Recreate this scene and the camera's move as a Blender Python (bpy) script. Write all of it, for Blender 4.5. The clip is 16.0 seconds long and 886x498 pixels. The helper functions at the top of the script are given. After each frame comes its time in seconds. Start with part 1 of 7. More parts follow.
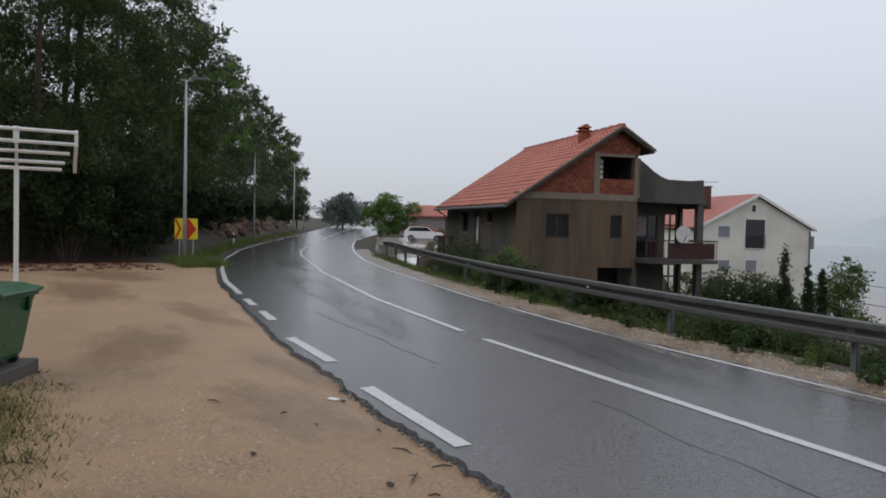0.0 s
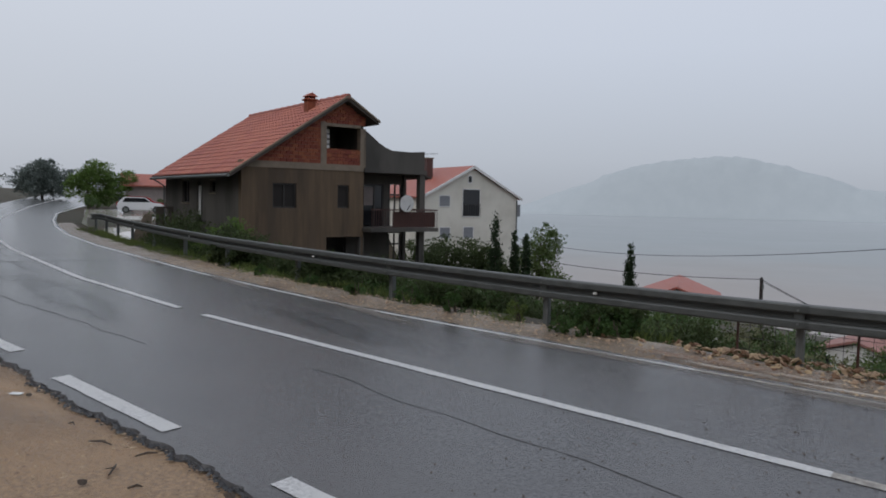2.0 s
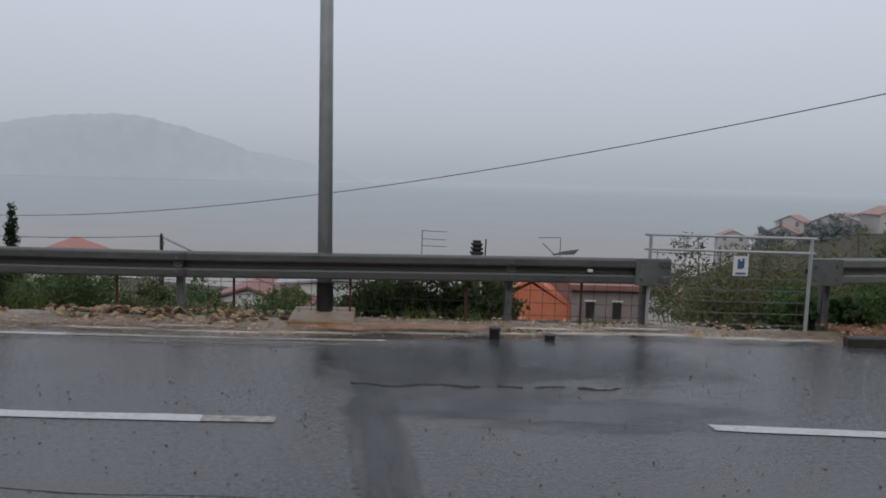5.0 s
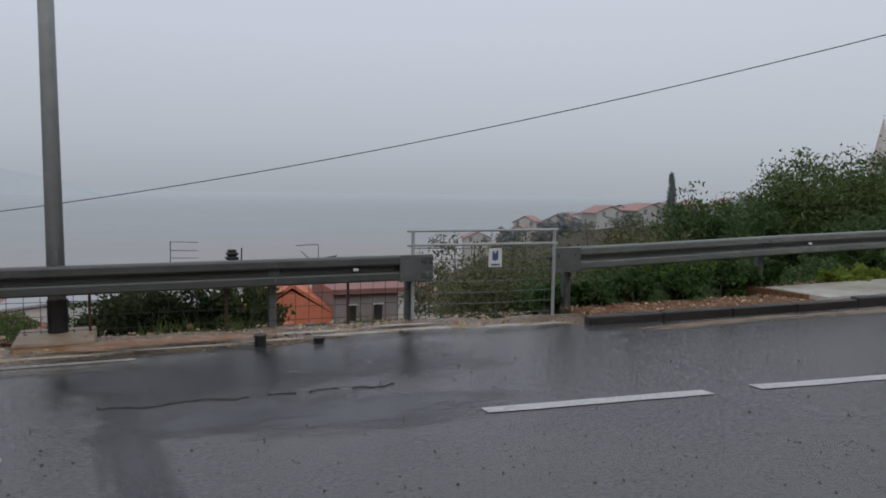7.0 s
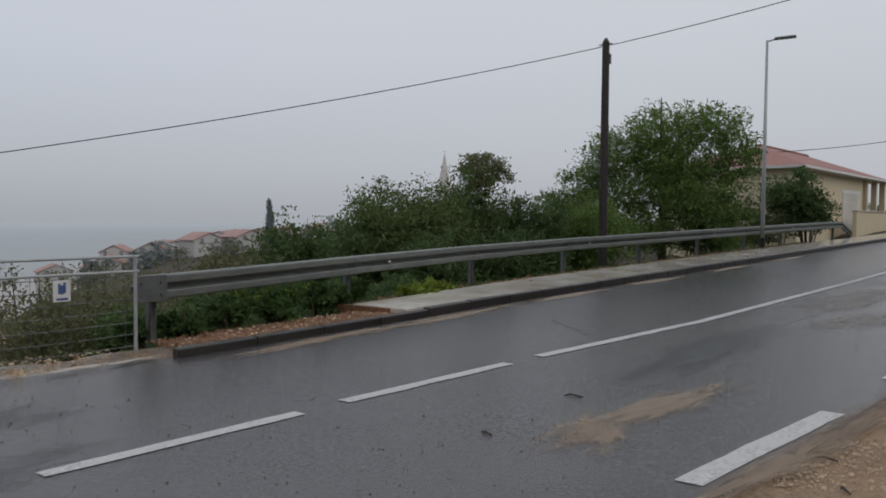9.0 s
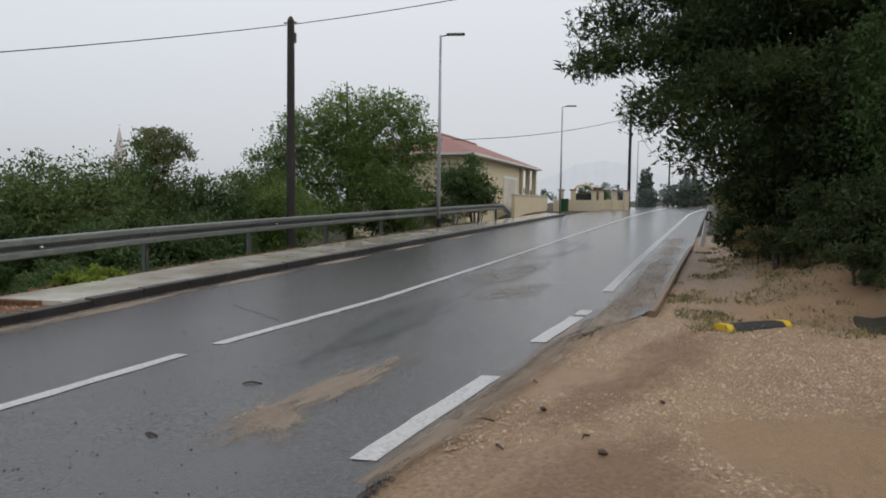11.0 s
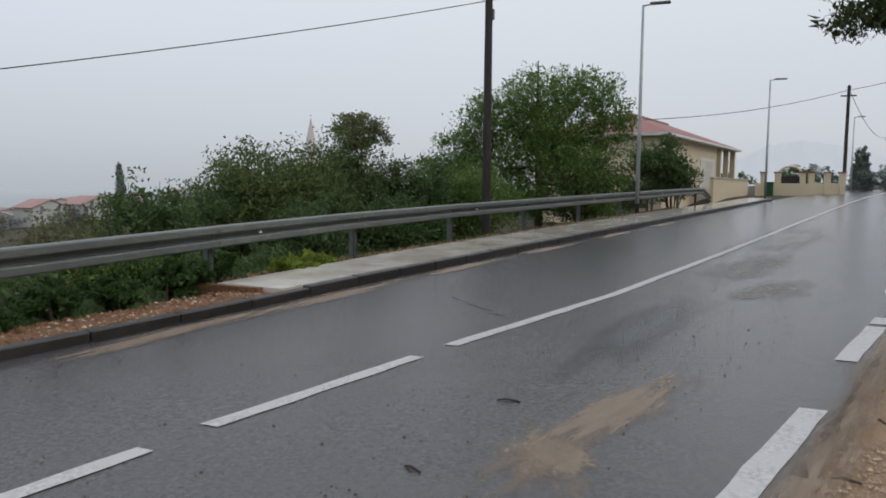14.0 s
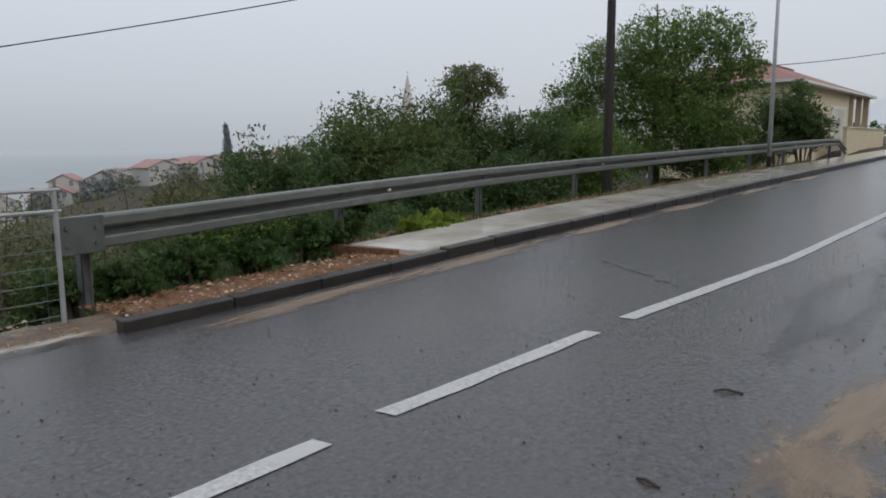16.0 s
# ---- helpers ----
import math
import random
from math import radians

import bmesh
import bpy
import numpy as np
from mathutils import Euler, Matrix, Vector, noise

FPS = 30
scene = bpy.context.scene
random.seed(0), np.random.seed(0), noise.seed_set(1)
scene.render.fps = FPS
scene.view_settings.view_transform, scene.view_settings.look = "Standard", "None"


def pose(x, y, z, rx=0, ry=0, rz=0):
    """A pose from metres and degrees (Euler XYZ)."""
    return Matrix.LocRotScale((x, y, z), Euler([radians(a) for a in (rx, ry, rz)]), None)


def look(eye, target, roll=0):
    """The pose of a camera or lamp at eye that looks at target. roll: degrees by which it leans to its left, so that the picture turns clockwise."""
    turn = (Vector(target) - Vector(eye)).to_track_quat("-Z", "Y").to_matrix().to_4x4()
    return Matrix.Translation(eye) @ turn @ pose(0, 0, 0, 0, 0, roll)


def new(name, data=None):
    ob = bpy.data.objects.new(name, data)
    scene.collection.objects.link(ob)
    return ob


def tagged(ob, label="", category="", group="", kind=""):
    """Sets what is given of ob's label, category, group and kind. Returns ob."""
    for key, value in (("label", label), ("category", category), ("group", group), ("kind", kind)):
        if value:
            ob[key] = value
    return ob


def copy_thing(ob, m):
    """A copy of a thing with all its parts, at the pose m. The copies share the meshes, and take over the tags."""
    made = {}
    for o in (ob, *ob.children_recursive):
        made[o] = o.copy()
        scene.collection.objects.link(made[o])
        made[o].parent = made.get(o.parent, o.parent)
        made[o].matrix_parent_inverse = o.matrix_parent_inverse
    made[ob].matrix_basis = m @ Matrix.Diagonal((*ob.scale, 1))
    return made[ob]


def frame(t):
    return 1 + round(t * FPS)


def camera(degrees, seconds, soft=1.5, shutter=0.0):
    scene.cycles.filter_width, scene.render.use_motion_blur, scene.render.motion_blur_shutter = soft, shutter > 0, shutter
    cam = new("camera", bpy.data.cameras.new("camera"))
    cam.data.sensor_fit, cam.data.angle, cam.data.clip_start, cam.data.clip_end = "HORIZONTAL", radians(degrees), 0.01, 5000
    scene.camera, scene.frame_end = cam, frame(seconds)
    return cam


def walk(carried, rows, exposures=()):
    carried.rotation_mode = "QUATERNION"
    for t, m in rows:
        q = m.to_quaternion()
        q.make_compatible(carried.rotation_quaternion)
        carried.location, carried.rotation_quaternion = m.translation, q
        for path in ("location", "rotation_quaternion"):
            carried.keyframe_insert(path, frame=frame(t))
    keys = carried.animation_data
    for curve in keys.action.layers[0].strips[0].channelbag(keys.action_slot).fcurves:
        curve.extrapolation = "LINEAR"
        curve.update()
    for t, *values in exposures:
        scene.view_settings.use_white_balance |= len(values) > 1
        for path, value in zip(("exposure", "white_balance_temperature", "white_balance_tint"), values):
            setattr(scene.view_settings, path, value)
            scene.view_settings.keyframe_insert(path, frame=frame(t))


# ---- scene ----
cam = camera(63.0, 16.0, 1.8)
PATH = [
    (0, (-0.543, -0.778, 1.883), (-2.277, 0.216, 1.815), 1.4),
    (0.5, (-0.639, -0.72, 1.855), (-2.262, 0.445, 1.769), 0.7),
    (1, (-0.647, -0.664, 1.836), (-2.144, 0.659, 1.74), 0.5),
    (1.5, (-0.61, -0.628, 1.852), (-2.006, 0.8, 1.743), 0.9),
    (2, (-0.511, -0.594, 1.865), (-1.771, 0.953, 1.732), 1.2),
    (2.5, (-0.588, -0.443, 1.777), (-1.662, 1.238, 1.634), 1.3),
    (3, (-0.528, -0.321, 1.746), (-1.424, 1.46, 1.592), 1.4),
    (3.5, (-0.473, -0.233, 1.735), (-1.162, 1.637, 1.566), 1.4),
    (4, (-0.433, -0.136, 1.728), (-0.875, 1.806, 1.548), 1.8),
    (4.5, (-0.422, -0.041, 1.703), (-0.571, 1.944, 1.512), 1.9),
    (5, (-0.381, 0.064, 1.704), (-0.18, 2.044, 1.502), 1.8),
    (7.5, (-0.422, 0.319, 1.573), (0.594, 2.036, 1.443), 0.1),
    (8, (-0.348, 0.387, 1.559), (0.902, 1.945, 1.461), -0.6),
    (8.5, (-0.249, 0.391, 1.552), (1.218, 1.748, 1.456), 0.0),
    (9, (-0.159, 0.367, 1.554), (1.495, 1.489, 1.473), 0.4),
    (9.5, (-0.182, 0.209, 1.588), (1.627, 1.058, 1.506), -0.5),
    (10, (-0.106, 0.222, 1.572), (1.838, 0.677, 1.456), -0.2),
    (12.5, (0.387, 0.775, 1.524), (2.357, 1.095, 1.398), 1.0),
    (13, (0.573, 1.011, 1.518), (2.527, 1.413, 1.378), 0.1),
    (13.5, (0.749, 1.209, 1.511), (2.66, 1.777, 1.353), -0.8),
    (14, (0.947, 1.363, 1.504), (2.772, 2.163, 1.334), 0.5),
    (14.5, (1.051, 1.528, 1.501), (2.858, 2.366, 1.325), 1.0),
    (15, (1.081, 1.731, 1.514), (2.892, 2.56, 1.336), 0.3),
    (15.5, (1.18, 1.992, 1.492), (2.908, 2.974, 1.274), 0.3),
    (16, (1.332, 2.232, 1.465), (3.026, 3.256, 1.176), -0.3),
]
EXPOSURES = ((0, 0.2, 6500, 13), (1.5, 0.0, 6350, 13), (5, -0.05, 6400, 13), (9, -0.12, 6600, 13), (10, 0.05, 6750, 12), (12.5, 0.34, 6720, 12), (13.5, 0.24, 6580, 12), (16, 0.15, 6520, 12))
walk(cam, [(t, look(eye, target, roll)) for t, eye, target, roll in PATH], EXPOSURES)

# ---- world, sun, exposure ----
world = bpy.data.worlds.new("overcast_sky")
scene.world = world
world.use_nodes = True
wn, wl = world.node_tree.nodes, world.node_tree.links
wn.clear()
w_out = wn.new("ShaderNodeOutputWorld")
w_mix = wn.new("ShaderNodeMixShader")
w_mix.inputs[0].default_value = 0.9
w_sky = wn.new("ShaderNodeTexSky")
w_sky.sky_type, w_sky.sun_disc = "NISHITA", False
w_sky.sun_elevation, w_sky.sun_rotation = radians(52), radians(200)
w_sky.dust_density = 4.0
w_b1 = wn.new("ShaderNodeBackground")
w_b1.inputs[1].default_value = 0.08
w_b2 = wn.new("ShaderNodeBackground")
w_b2.inputs[1].default_value = 1.0
w_tc = wn.new("ShaderNodeTexCoord")
w_sep = wn.new("ShaderNodeSeparateXYZ")
w_ramp = wn.new("ShaderNodeValToRGB")
els = w_ramp.color_ramp.elements
els[0].position, els[0].color = 0.0, (0.42, 0.46, 0.50, 1)
els[1].position, els[1].color = 1.0, (0.78, 0.83, 0.90, 1)
for pos_, col_ in ((0.06, (0.50, 0.545, 0.595, 1)), (0.2, (0.62, 0.675, 0.745, 1)), (0.45, (0.74, 0.79, 0.87, 1))):
    e_ = els.new(pos_)
    e_.color = col_
wl.new(w_tc.outputs["Generated"], w_sep.inputs[0])
wl.new(w_sep.outputs[2], w_ramp.inputs[0])
w_ramp2 = wn.new("ShaderNodeValToRGB")
e2 = w_ramp2.color_ramp.elements
e2[0].position, e2[0].color = 0.0, (0.48, 0.515, 0.553, 1)
e2[1].position, e2[1].color = 1.0, (0.78, 0.83, 0.90, 1)
for pos_, col_ in ((0.07, (0.555, 0.595, 0.64, 1)), (0.25, (0.665, 0.712, 0.765, 1))):
    e_ = e2.new(pos_)
    e_.color = col_
wl.new(w_sep.outputs[2], w_ramp2.inputs[0])
w_rng = wn.new("ShaderNodeMapRange")
w_rng.inputs[1].default_value, w_rng.inputs[2].default_value = 0.35, 0.92
wl.new(w_sep.outputs[1], w_rng.inputs[0])
w_veil = wn.new("ShaderNodeMix")
w_veil.data_type = "RGBA"
wl.new(w_rng.outputs[0], w_veil.inputs[0])
wl.new(w_ramp2.outputs[0], w_veil.inputs[6])
wl.new(w_ramp.outputs[0], w_veil.inputs[7])
wl.new(w_veil.outputs[2], w_b2.inputs[0])
wl.new(w_sky.outputs[0], w_b1.inputs[0])
wl.new(w_b1.outputs[0], w_mix.inputs[1])
wl.new(w_b2.outputs[0], w_mix.inputs[2])
wl.new(w_mix.outputs[0], w_out.inputs[0])
sun = new("sun", bpy.data.lights.new("sun", "SUN"))
sun.data.energy, sun.data.angle, sun.data.color = 0.55, radians(40), (1.0, 0.97, 0.92)
sun.matrix_world = look((-8, -30, 40), (0, 10, 0))
scene.view_settings.exposure = 0.0


# ---- materials ----
def mat(name, c1, c2, scale=4.0, rough=0.8, bump=0.2, bscale=60.0, metal=0.0, rvar=0.1, big=None, bigscale=0.6,
        island=0.0, random_=0.0, stretch=(1, 1, 1), spec=0.5, dist=0.02):
    m = bpy.data.materials.new(name)
    m.use_nodes = True
    n, l = m.node_tree.nodes, m.node_tree.links
    b = n["Principled BSDF"]
    tc = n.new("ShaderNodeTexCoord")
    mp = n.new("ShaderNodeMapping")
    mp.inputs["Scale"].default_value = stretch
    l.new(tc.outputs["Object"], mp.inputs[0])
    def tex(s, d=6.0):
        t = n.new("ShaderNodeTexNoise")
        t.inputs["Scale"].default_value, t.inputs["Detail"].default_value = s, d
        t.inputs["Roughness"].default_value = 0.62
        l.new(mp.outputs[0], t.inputs["Vector"])
        return t
    def mix(f, a, c):
        x = n.new("ShaderNodeMix")
        x.data_type = "RGBA"
        l.new(f, x.inputs[0])
        for v, i in ((a, 6), (c, 7)):
            if isinstance(v, tuple):
                x.inputs[i].default_value = (*v, 1)
            else:
                l.new(v, x.inputs[i])
        return x.outputs[2]
    def span(src, lo, hi, a, c):
        r = n.new("ShaderNodeMapRange")
        l.new(src, r.inputs[0])
        for i, v in zip((1, 2, 3, 4), (lo, hi, a, c)):
            r.inputs[i].default_value = v
        return r.outputs[0]
    t1 = tex(scale)
    col = mix(span(t1.outputs[0], 0.3, 0.7, 0, 1), c1, c2)
    if big:
        t2 = tex(bigscale, 4)
        col = mix(span(t2.outputs[0], 0.42, 0.62, 0, 1), col, big)
    if island or random_:
        src = n.new("ShaderNodeNewGeometry").outputs["Random Per Island"] if island else n.new("ShaderNodeObjectInfo").outputs["Random"]
        hs = n.new("ShaderNodeHueSaturation")
        k = island or random_
        l.new(span(src, 0, 1, 1 - k, 1 + k), hs.inputs["Value"])
        l.new(span(src, 0, 1, 0.5 - 0.05 * k, 0.5 + 0.04 * k), hs.inputs["Hue"])
        l.new(col, hs.inputs["Color"])
        col = hs.outputs[0]
    l.new(col, b.inputs["Base Color"])
    b.inputs["Metallic"].default_value = metal
    b.inputs["Specular IOR Level"].default_value = spec
    t3 = tex(bscale, 5)
    l.new(span(t1.outputs[0], 0.3, 0.7, max(0.02, rough - rvar), min(1, rough + rvar)), b.inputs["Roughness"])
    if bump:
        bp = n.new("ShaderNodeBump")
        bp.inputs["Strength"].default_value, bp.inputs["Distance"].default_value = bump, dist
        l.new(t3.outputs[0], bp.inputs["Height"])
        l.new(bp.outputs[0], b.inputs["Normal"])
    return m


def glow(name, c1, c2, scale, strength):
    """Far land as a plain backdrop, rain haze put into colour and glow."""
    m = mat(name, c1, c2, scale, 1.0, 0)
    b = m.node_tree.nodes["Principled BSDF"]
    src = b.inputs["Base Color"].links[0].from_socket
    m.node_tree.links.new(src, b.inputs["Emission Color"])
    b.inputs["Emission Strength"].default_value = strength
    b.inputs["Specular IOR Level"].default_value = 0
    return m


M_road = mat("wet_asphalt", (0.020, 0.021, 0.024), (0.104, 0.103, 0.106), 30, 0.15, 0.45, 36, rvar=0.12, big=(0.076, 0.074, 0.075), bigscale=0.3, dist=0.012)
M_patch = mat("dark_asphalt_repair", (0.022, 0.023, 0.026), (0.036, 0.037, 0.040), 3, 0.22, 0.4, 110, rvar=0.1, dist=0.008)
M_paint = mat("road_paint", (0.62, 0.62, 0.61), (0.28, 0.28, 0.285), 30, 0.4, 0.3, 120, big=(0.48, 0.48, 0.47), bigscale=3.0, dist=0.004)
M_paint_worn = mat("worn_road_paint", (0.42, 0.39, 0.34), (0.13, 0.12, 0.11), 14, 0.45, 0.3, 120, dist=0.004)
M_dirt = mat("wet_gravel_dirt", (0.19, 0.108, 0.056), (0.60, 0.42, 0.26), 26, 0.5, 1.0, 45, rvar=0.25, big=(0.45, 0.29, 0.165), bigscale=0.55, dist=0.05)
M_sand = mat("wet_sandy_verge", (0.20, 0.135, 0.082), (0.085, 0.060, 0.040), 8.0, 0.38, 1.0, 30, rvar=0.2, big=(0.22, 0.175, 0.125), bigscale=1.2, dist=0.03)


def stain(name, c1, c2, rough, solid=0.62):
    """A washed-out film that thins to nothing towards its ragged edge; the sheet is a unit disc."""
    m = mat(name, c1, c2, 3, rough, 0.3, 25)
    n, l = m.node_tree.nodes, m.node_tree.links
    tc = n.new("ShaderNodeTexCoord")
    ln = n.new("ShaderNodeVectorMath")
    ln.operation = "LENGTH"
    l.new(tc.outputs["Object"], ln.inputs[0])
    oi = n.new("ShaderNodeObjectInfo")
    add = n.new("ShaderNodeVectorMath")
    add.operation = "ADD"
    l.new(tc.outputs["Object"], add.inputs[0])
    l.new(oi.outputs["Location"], add.inputs[1])
    tx = n.new("ShaderNodeTexNoise")
    tx.inputs["Scale"].default_value, tx.inputs["Detail"].default_value, tx.inputs["Roughness"].default_value = 2.2, 8.0, 0.7
    l.new(add.outputs[0], tx.inputs["Vector"])
    sm = n.new("ShaderNodeMath")
    sm.operation = "MULTIPLY_ADD"
    l.new(tx.outputs[0], sm.inputs[0])
    sm.inputs[1].default_value = 1.9
    l.new(ln.outputs["Value"], sm.inputs[2])
    rg = n.new("ShaderNodeMapRange")
    l.new(sm.outputs[0], rg.inputs[0])
    for i, v in zip((1, 2, 3, 4), (1.25, 1.75, solid, 0.0)):
        rg.inputs[i].default_value = v
    l.new(rg.outputs[0], n["Principled BSDF"].inputs["Alpha"])
    return m


M_mud = stain("mud_wash", (0.33, 0.25, 0.175), (0.26, 0.195, 0.135), 0.45, 0.7)
M_film = stain("water_film", (0.055, 0.058, 0.064), (0.062, 0.066, 0.072), 0.06, 0.9)
M_silt = stain("thin_silt", (0.20, 0.17, 0.14), (0.17, 0.15, 0.125), 0.4, 0.55)
M_wetdirt = stain("wet_darker_dirt", (0.15, 0.105, 0.072), (0.20, 0.135, 0.088), 0.3, 0.26)
M_darkroad = stain("darker_asphalt_repair", (0.020, 0.021, 0.024), (0.030, 0.031, 0.034), 0.2, 0.8)
M_reddirt = stain("reddish_dirt", (0.27, 0.155, 0.085), (0.24, 0.135, 0.075), 0.5, 0.42)
M_orangemud = stain("orange_clay_water", (0.34, 0.155, 0.05), (0.25, 0.11, 0.04), 0.22, 0.85)
M_foam = stain("pale_foam", (0.52, 0.47, 0.40), (0.40, 0.35, 0.29), 0.4, 0.8)
M_clay = mat("clay_water", (0.36, 0.20, 0.09), (0.42, 0.28, 0.15), 4, 0.25, 0.4, 20, rvar=0.1)
M_soil = mat("hillside_soil", (0.050, 0.043, 0.028), (0.030, 0.036, 0.018), 0.8, 0.9, 0.8, 8, big=(0.07, 0.052, 0.036), bigscale=0.2, dist=0.1)
M_rubble = mat("reddish_rubble", (0.085, 0.042, 0.022), (0.30, 0.155, 0.075), 22, 0.75, 0.7, 30, dist=0.03)
M_stone = mat("limestone", (0.30, 0.185, 0.095), (0.48, 0.36, 0.235), 9, 0.65, 0.6, 40, random_=0.25)
M_rockface = mat("red_brown_rock", (0.07, 0.042, 0.030), (0.20, 0.135, 0.10), 1.5, 0.85, 0.8, 9, dist=0.1)
M_concrete = mat("wet_concrete", (0.56, 0.53, 0.48), (0.70, 0.67, 0.61), 2.5, 0.08, 0.1, 7, rvar=0.07, big=(0.44, 0.39, 0.33), bigscale=0.8, dist=0.006)
M_kerb = mat("dark_wet_kerb", (0.020, 0.018, 0.017), (0.040, 0.036, 0.033), 6, 0.4, 0.4, 60, random_=0.15, dist=0.01)
M_pad = mat("cast_concrete_pad", (0.15, 0.095, 0.05), (0.30, 0.225, 0.155), 5, 0.5, 0.5, 50)
M_zinc = mat("weathered_zinc", (0.11, 0.122, 0.112), (0.21, 0.226, 0.208), 7, 0.5, 0.3, 60, metal=0.1, big=(0.13, 0.145, 0.14), bigscale=1.4, stretch=(1, 1, 3), dist=0.004)
M_zincold = mat("dull_old_zinc", (0.040, 0.044, 0.043), (0.105, 0.112, 0.108), 5, 0.5, 0.3, 60, metal=0.1, big=(0.075, 0.080, 0.077), bigscale=1.1, stretch=(1, 1, 2.5), dist=0.004)
M_zincdark = mat("grey_steel_post", (0.10, 0.11, 0.108), (0.17, 0.18, 0.176), 6, 0.5, 0.1, 60, metal=0.3)
M_galv = mat("galvanised_pole", (0.30, 0.325, 0.33), (0.40, 0.425, 0.43), 5, 0.45, 0.1, 60, metal=0.15)
M_black = mat("black_paint", (0.012, 0.012, 0.013), (0.02, 0.02, 0.021), 8, 0.4, 0.1, 60)
M_rubber = mat("black_rubber", (0.018, 0.018, 0.018), (0.03, 0.03, 0.03), 8, 0.55, 0.3, 50)
M_yellow = mat("yellow_plastic", (0.75, 0.50, 0.02), (0.62, 0.42, 0.03), 8, 0.4, 0.1, 50)
M_signyellow = mat("sign_yellow", (0.80, 0.62, 0.02), (0.74, 0.56, 0.02), 8, 0.35, 0.02, 50)
M_signred = mat("sign_red", (0.50, 0.03, 0.02), (0.42, 0.025, 0.02), 8, 0.35, 0.02, 50)
M_white = mat("white_paint", (0.74, 0.74, 0.73), (0.66, 0.66, 0.64), 6, 0.4, 0.1, 50)
M_whitepl = mat("white_plastic", (0.72, 0.72, 0.72), (0.62, 0.62, 0.62), 6, 0.35, 0.05, 50)
M_blue = mat("printed_blue", (0.05, 0.10, 0.25), (0.07, 0.13, 0.28), 8, 0.4, 0, 50)
M_bin = mat("green_bin_plastic", (0.015, 0.075, 0.030), (0.022, 0.10, 0.042), 6, 0.35, 0.1, 60)
M_woodpole = mat("tarred_wooden_pole", (0.018, 0.014, 0.012), (0.034, 0.027, 0.023), 9, 0.65, 0.5, 40, stretch=(6, 6, 0.6))
M_twig = mat("wet_twig", (0.035, 0.022, 0.014), (0.06, 0.04, 0.025), 20, 0.6, 0.3, 80)
M_bark = mat("pine_bark", (0.06, 0.045, 0.035), (0.11, 0.085, 0.065), 6, 0.9, 0.8, 18, stretch=(1, 1, 0.3), dist=0.03)
M_plaster = mat("grey_brown_rough_plaster", (0.098, 0.067, 0.041), (0.155, 0.107, 0.066), 1.6, 0.85, 0.5, 30, big=(0.078, 0.056, 0.038), bigscale=0.6, stretch=(2.2, 2.2, 0.25), dist=0.02)
M_greyplaster = mat("dark_grey_stained_render", (0.072, 0.066, 0.058), (0.12, 0.111, 0.099), 1.2, 0.85, 0.5, 30, big=(0.055, 0.052, 0.047), bigscale=0.6, stretch=(1, 1, 0.3))
M_beam = mat("bare_concrete_beam", (0.17, 0.135, 0.10), (0.26, 0.21, 0.16), 3, 0.85, 0.4, 30)
M_brick = mat("hollow_clay_brick", (0.185, 0.048, 0.026), (0.26, 0.078, 0.042), 7, 0.85, 0.4, 40, island=0.22)
M_mortar = mat("mortar", (0.20, 0.13, 0.09), (0.27, 0.18, 0.13), 9, 0.9, 0.3, 40)
M_tile = mat("red_roof_tile", (0.29, 0.080, 0.052), (0.40, 0.135, 0.090), 3, 0.55, 0.3, 30, random_=0.14)
M_tilejoin = mat("red_roof_tile_field", (0.29, 0.080, 0.052), (0.40, 0.135, 0.090), 3, 0.55, 0.3, 30, island=0.14)
M_roofpale = mat("salmon_clay_roof", (0.25, 0.115, 0.095), (0.31, 0.155, 0.13), 2, 0.7, 0.3, 12)
# Clay roofs of the far town, greyed by haze put into the colour.
M_rooffar = mat("hazy_clay_roof", (0.33, 0.20, 0.18), (0.39, 0.26, 0.235), 0.5, 0.9, 0, 4)
M_roofgrey = mat("grey_slab_roof", (0.30, 0.31, 0.32), (0.40, 0.41, 0.42), 2, 0.6, 0.2, 12)
M_whitewall = mat("cream_white_plaster", (0.66, 0.64, 0.57), (0.72, 0.70, 0.63), 1.2, 0.85, 0.2, 20, big=(0.56, 0.54, 0.475), bigscale=0.3)
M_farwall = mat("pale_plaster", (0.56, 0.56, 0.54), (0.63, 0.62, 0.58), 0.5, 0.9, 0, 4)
M_yellowwall = mat("pale_yellow_plaster", (0.62, 0.53, 0.36), (0.68, 0.59, 0.42), 1.0, 0.85, 0.2, 20)
M_orange = mat("orange_plaster", (0.60, 0.17, 0.09), (0.68, 0.23, 0.13), 2, 0.8, 0.3, 20)
M_greywall = mat("grey_house_wall", (0.24, 0.20, 0.19), (0.31, 0.265, 0.25), 2, 0.85, 0.3, 20)
M_darkwood = mat("dark_weathered_boards", (0.05, 0.042, 0.036), (0.09, 0.075, 0.064), 3, 0.85, 0.4, 30, stretch=(1, 1, 0.3))
M_darkboard = mat("dark_closed_shutter", (0.014, 0.012, 0.011), (0.028, 0.024, 0.021), 3, 0.9, 0.3, 30, stretch=(1, 1, 6))
M_rustrail = mat("rust_brown_railing", (0.060, 0.026, 0.022), (0.09, 0.038, 0.03), 6, 0.6, 0.2, 40)
M_frame = mat("dark_window_frame", (0.020, 0.018, 0.017), (0.035, 0.032, 0.03), 6, 0.5, 0.1, 40)
M_shutter = mat("grey_shutter", (0.17, 0.18, 0.20), (0.23, 0.24, 0.26), 6, 0.5, 0.2, 30)
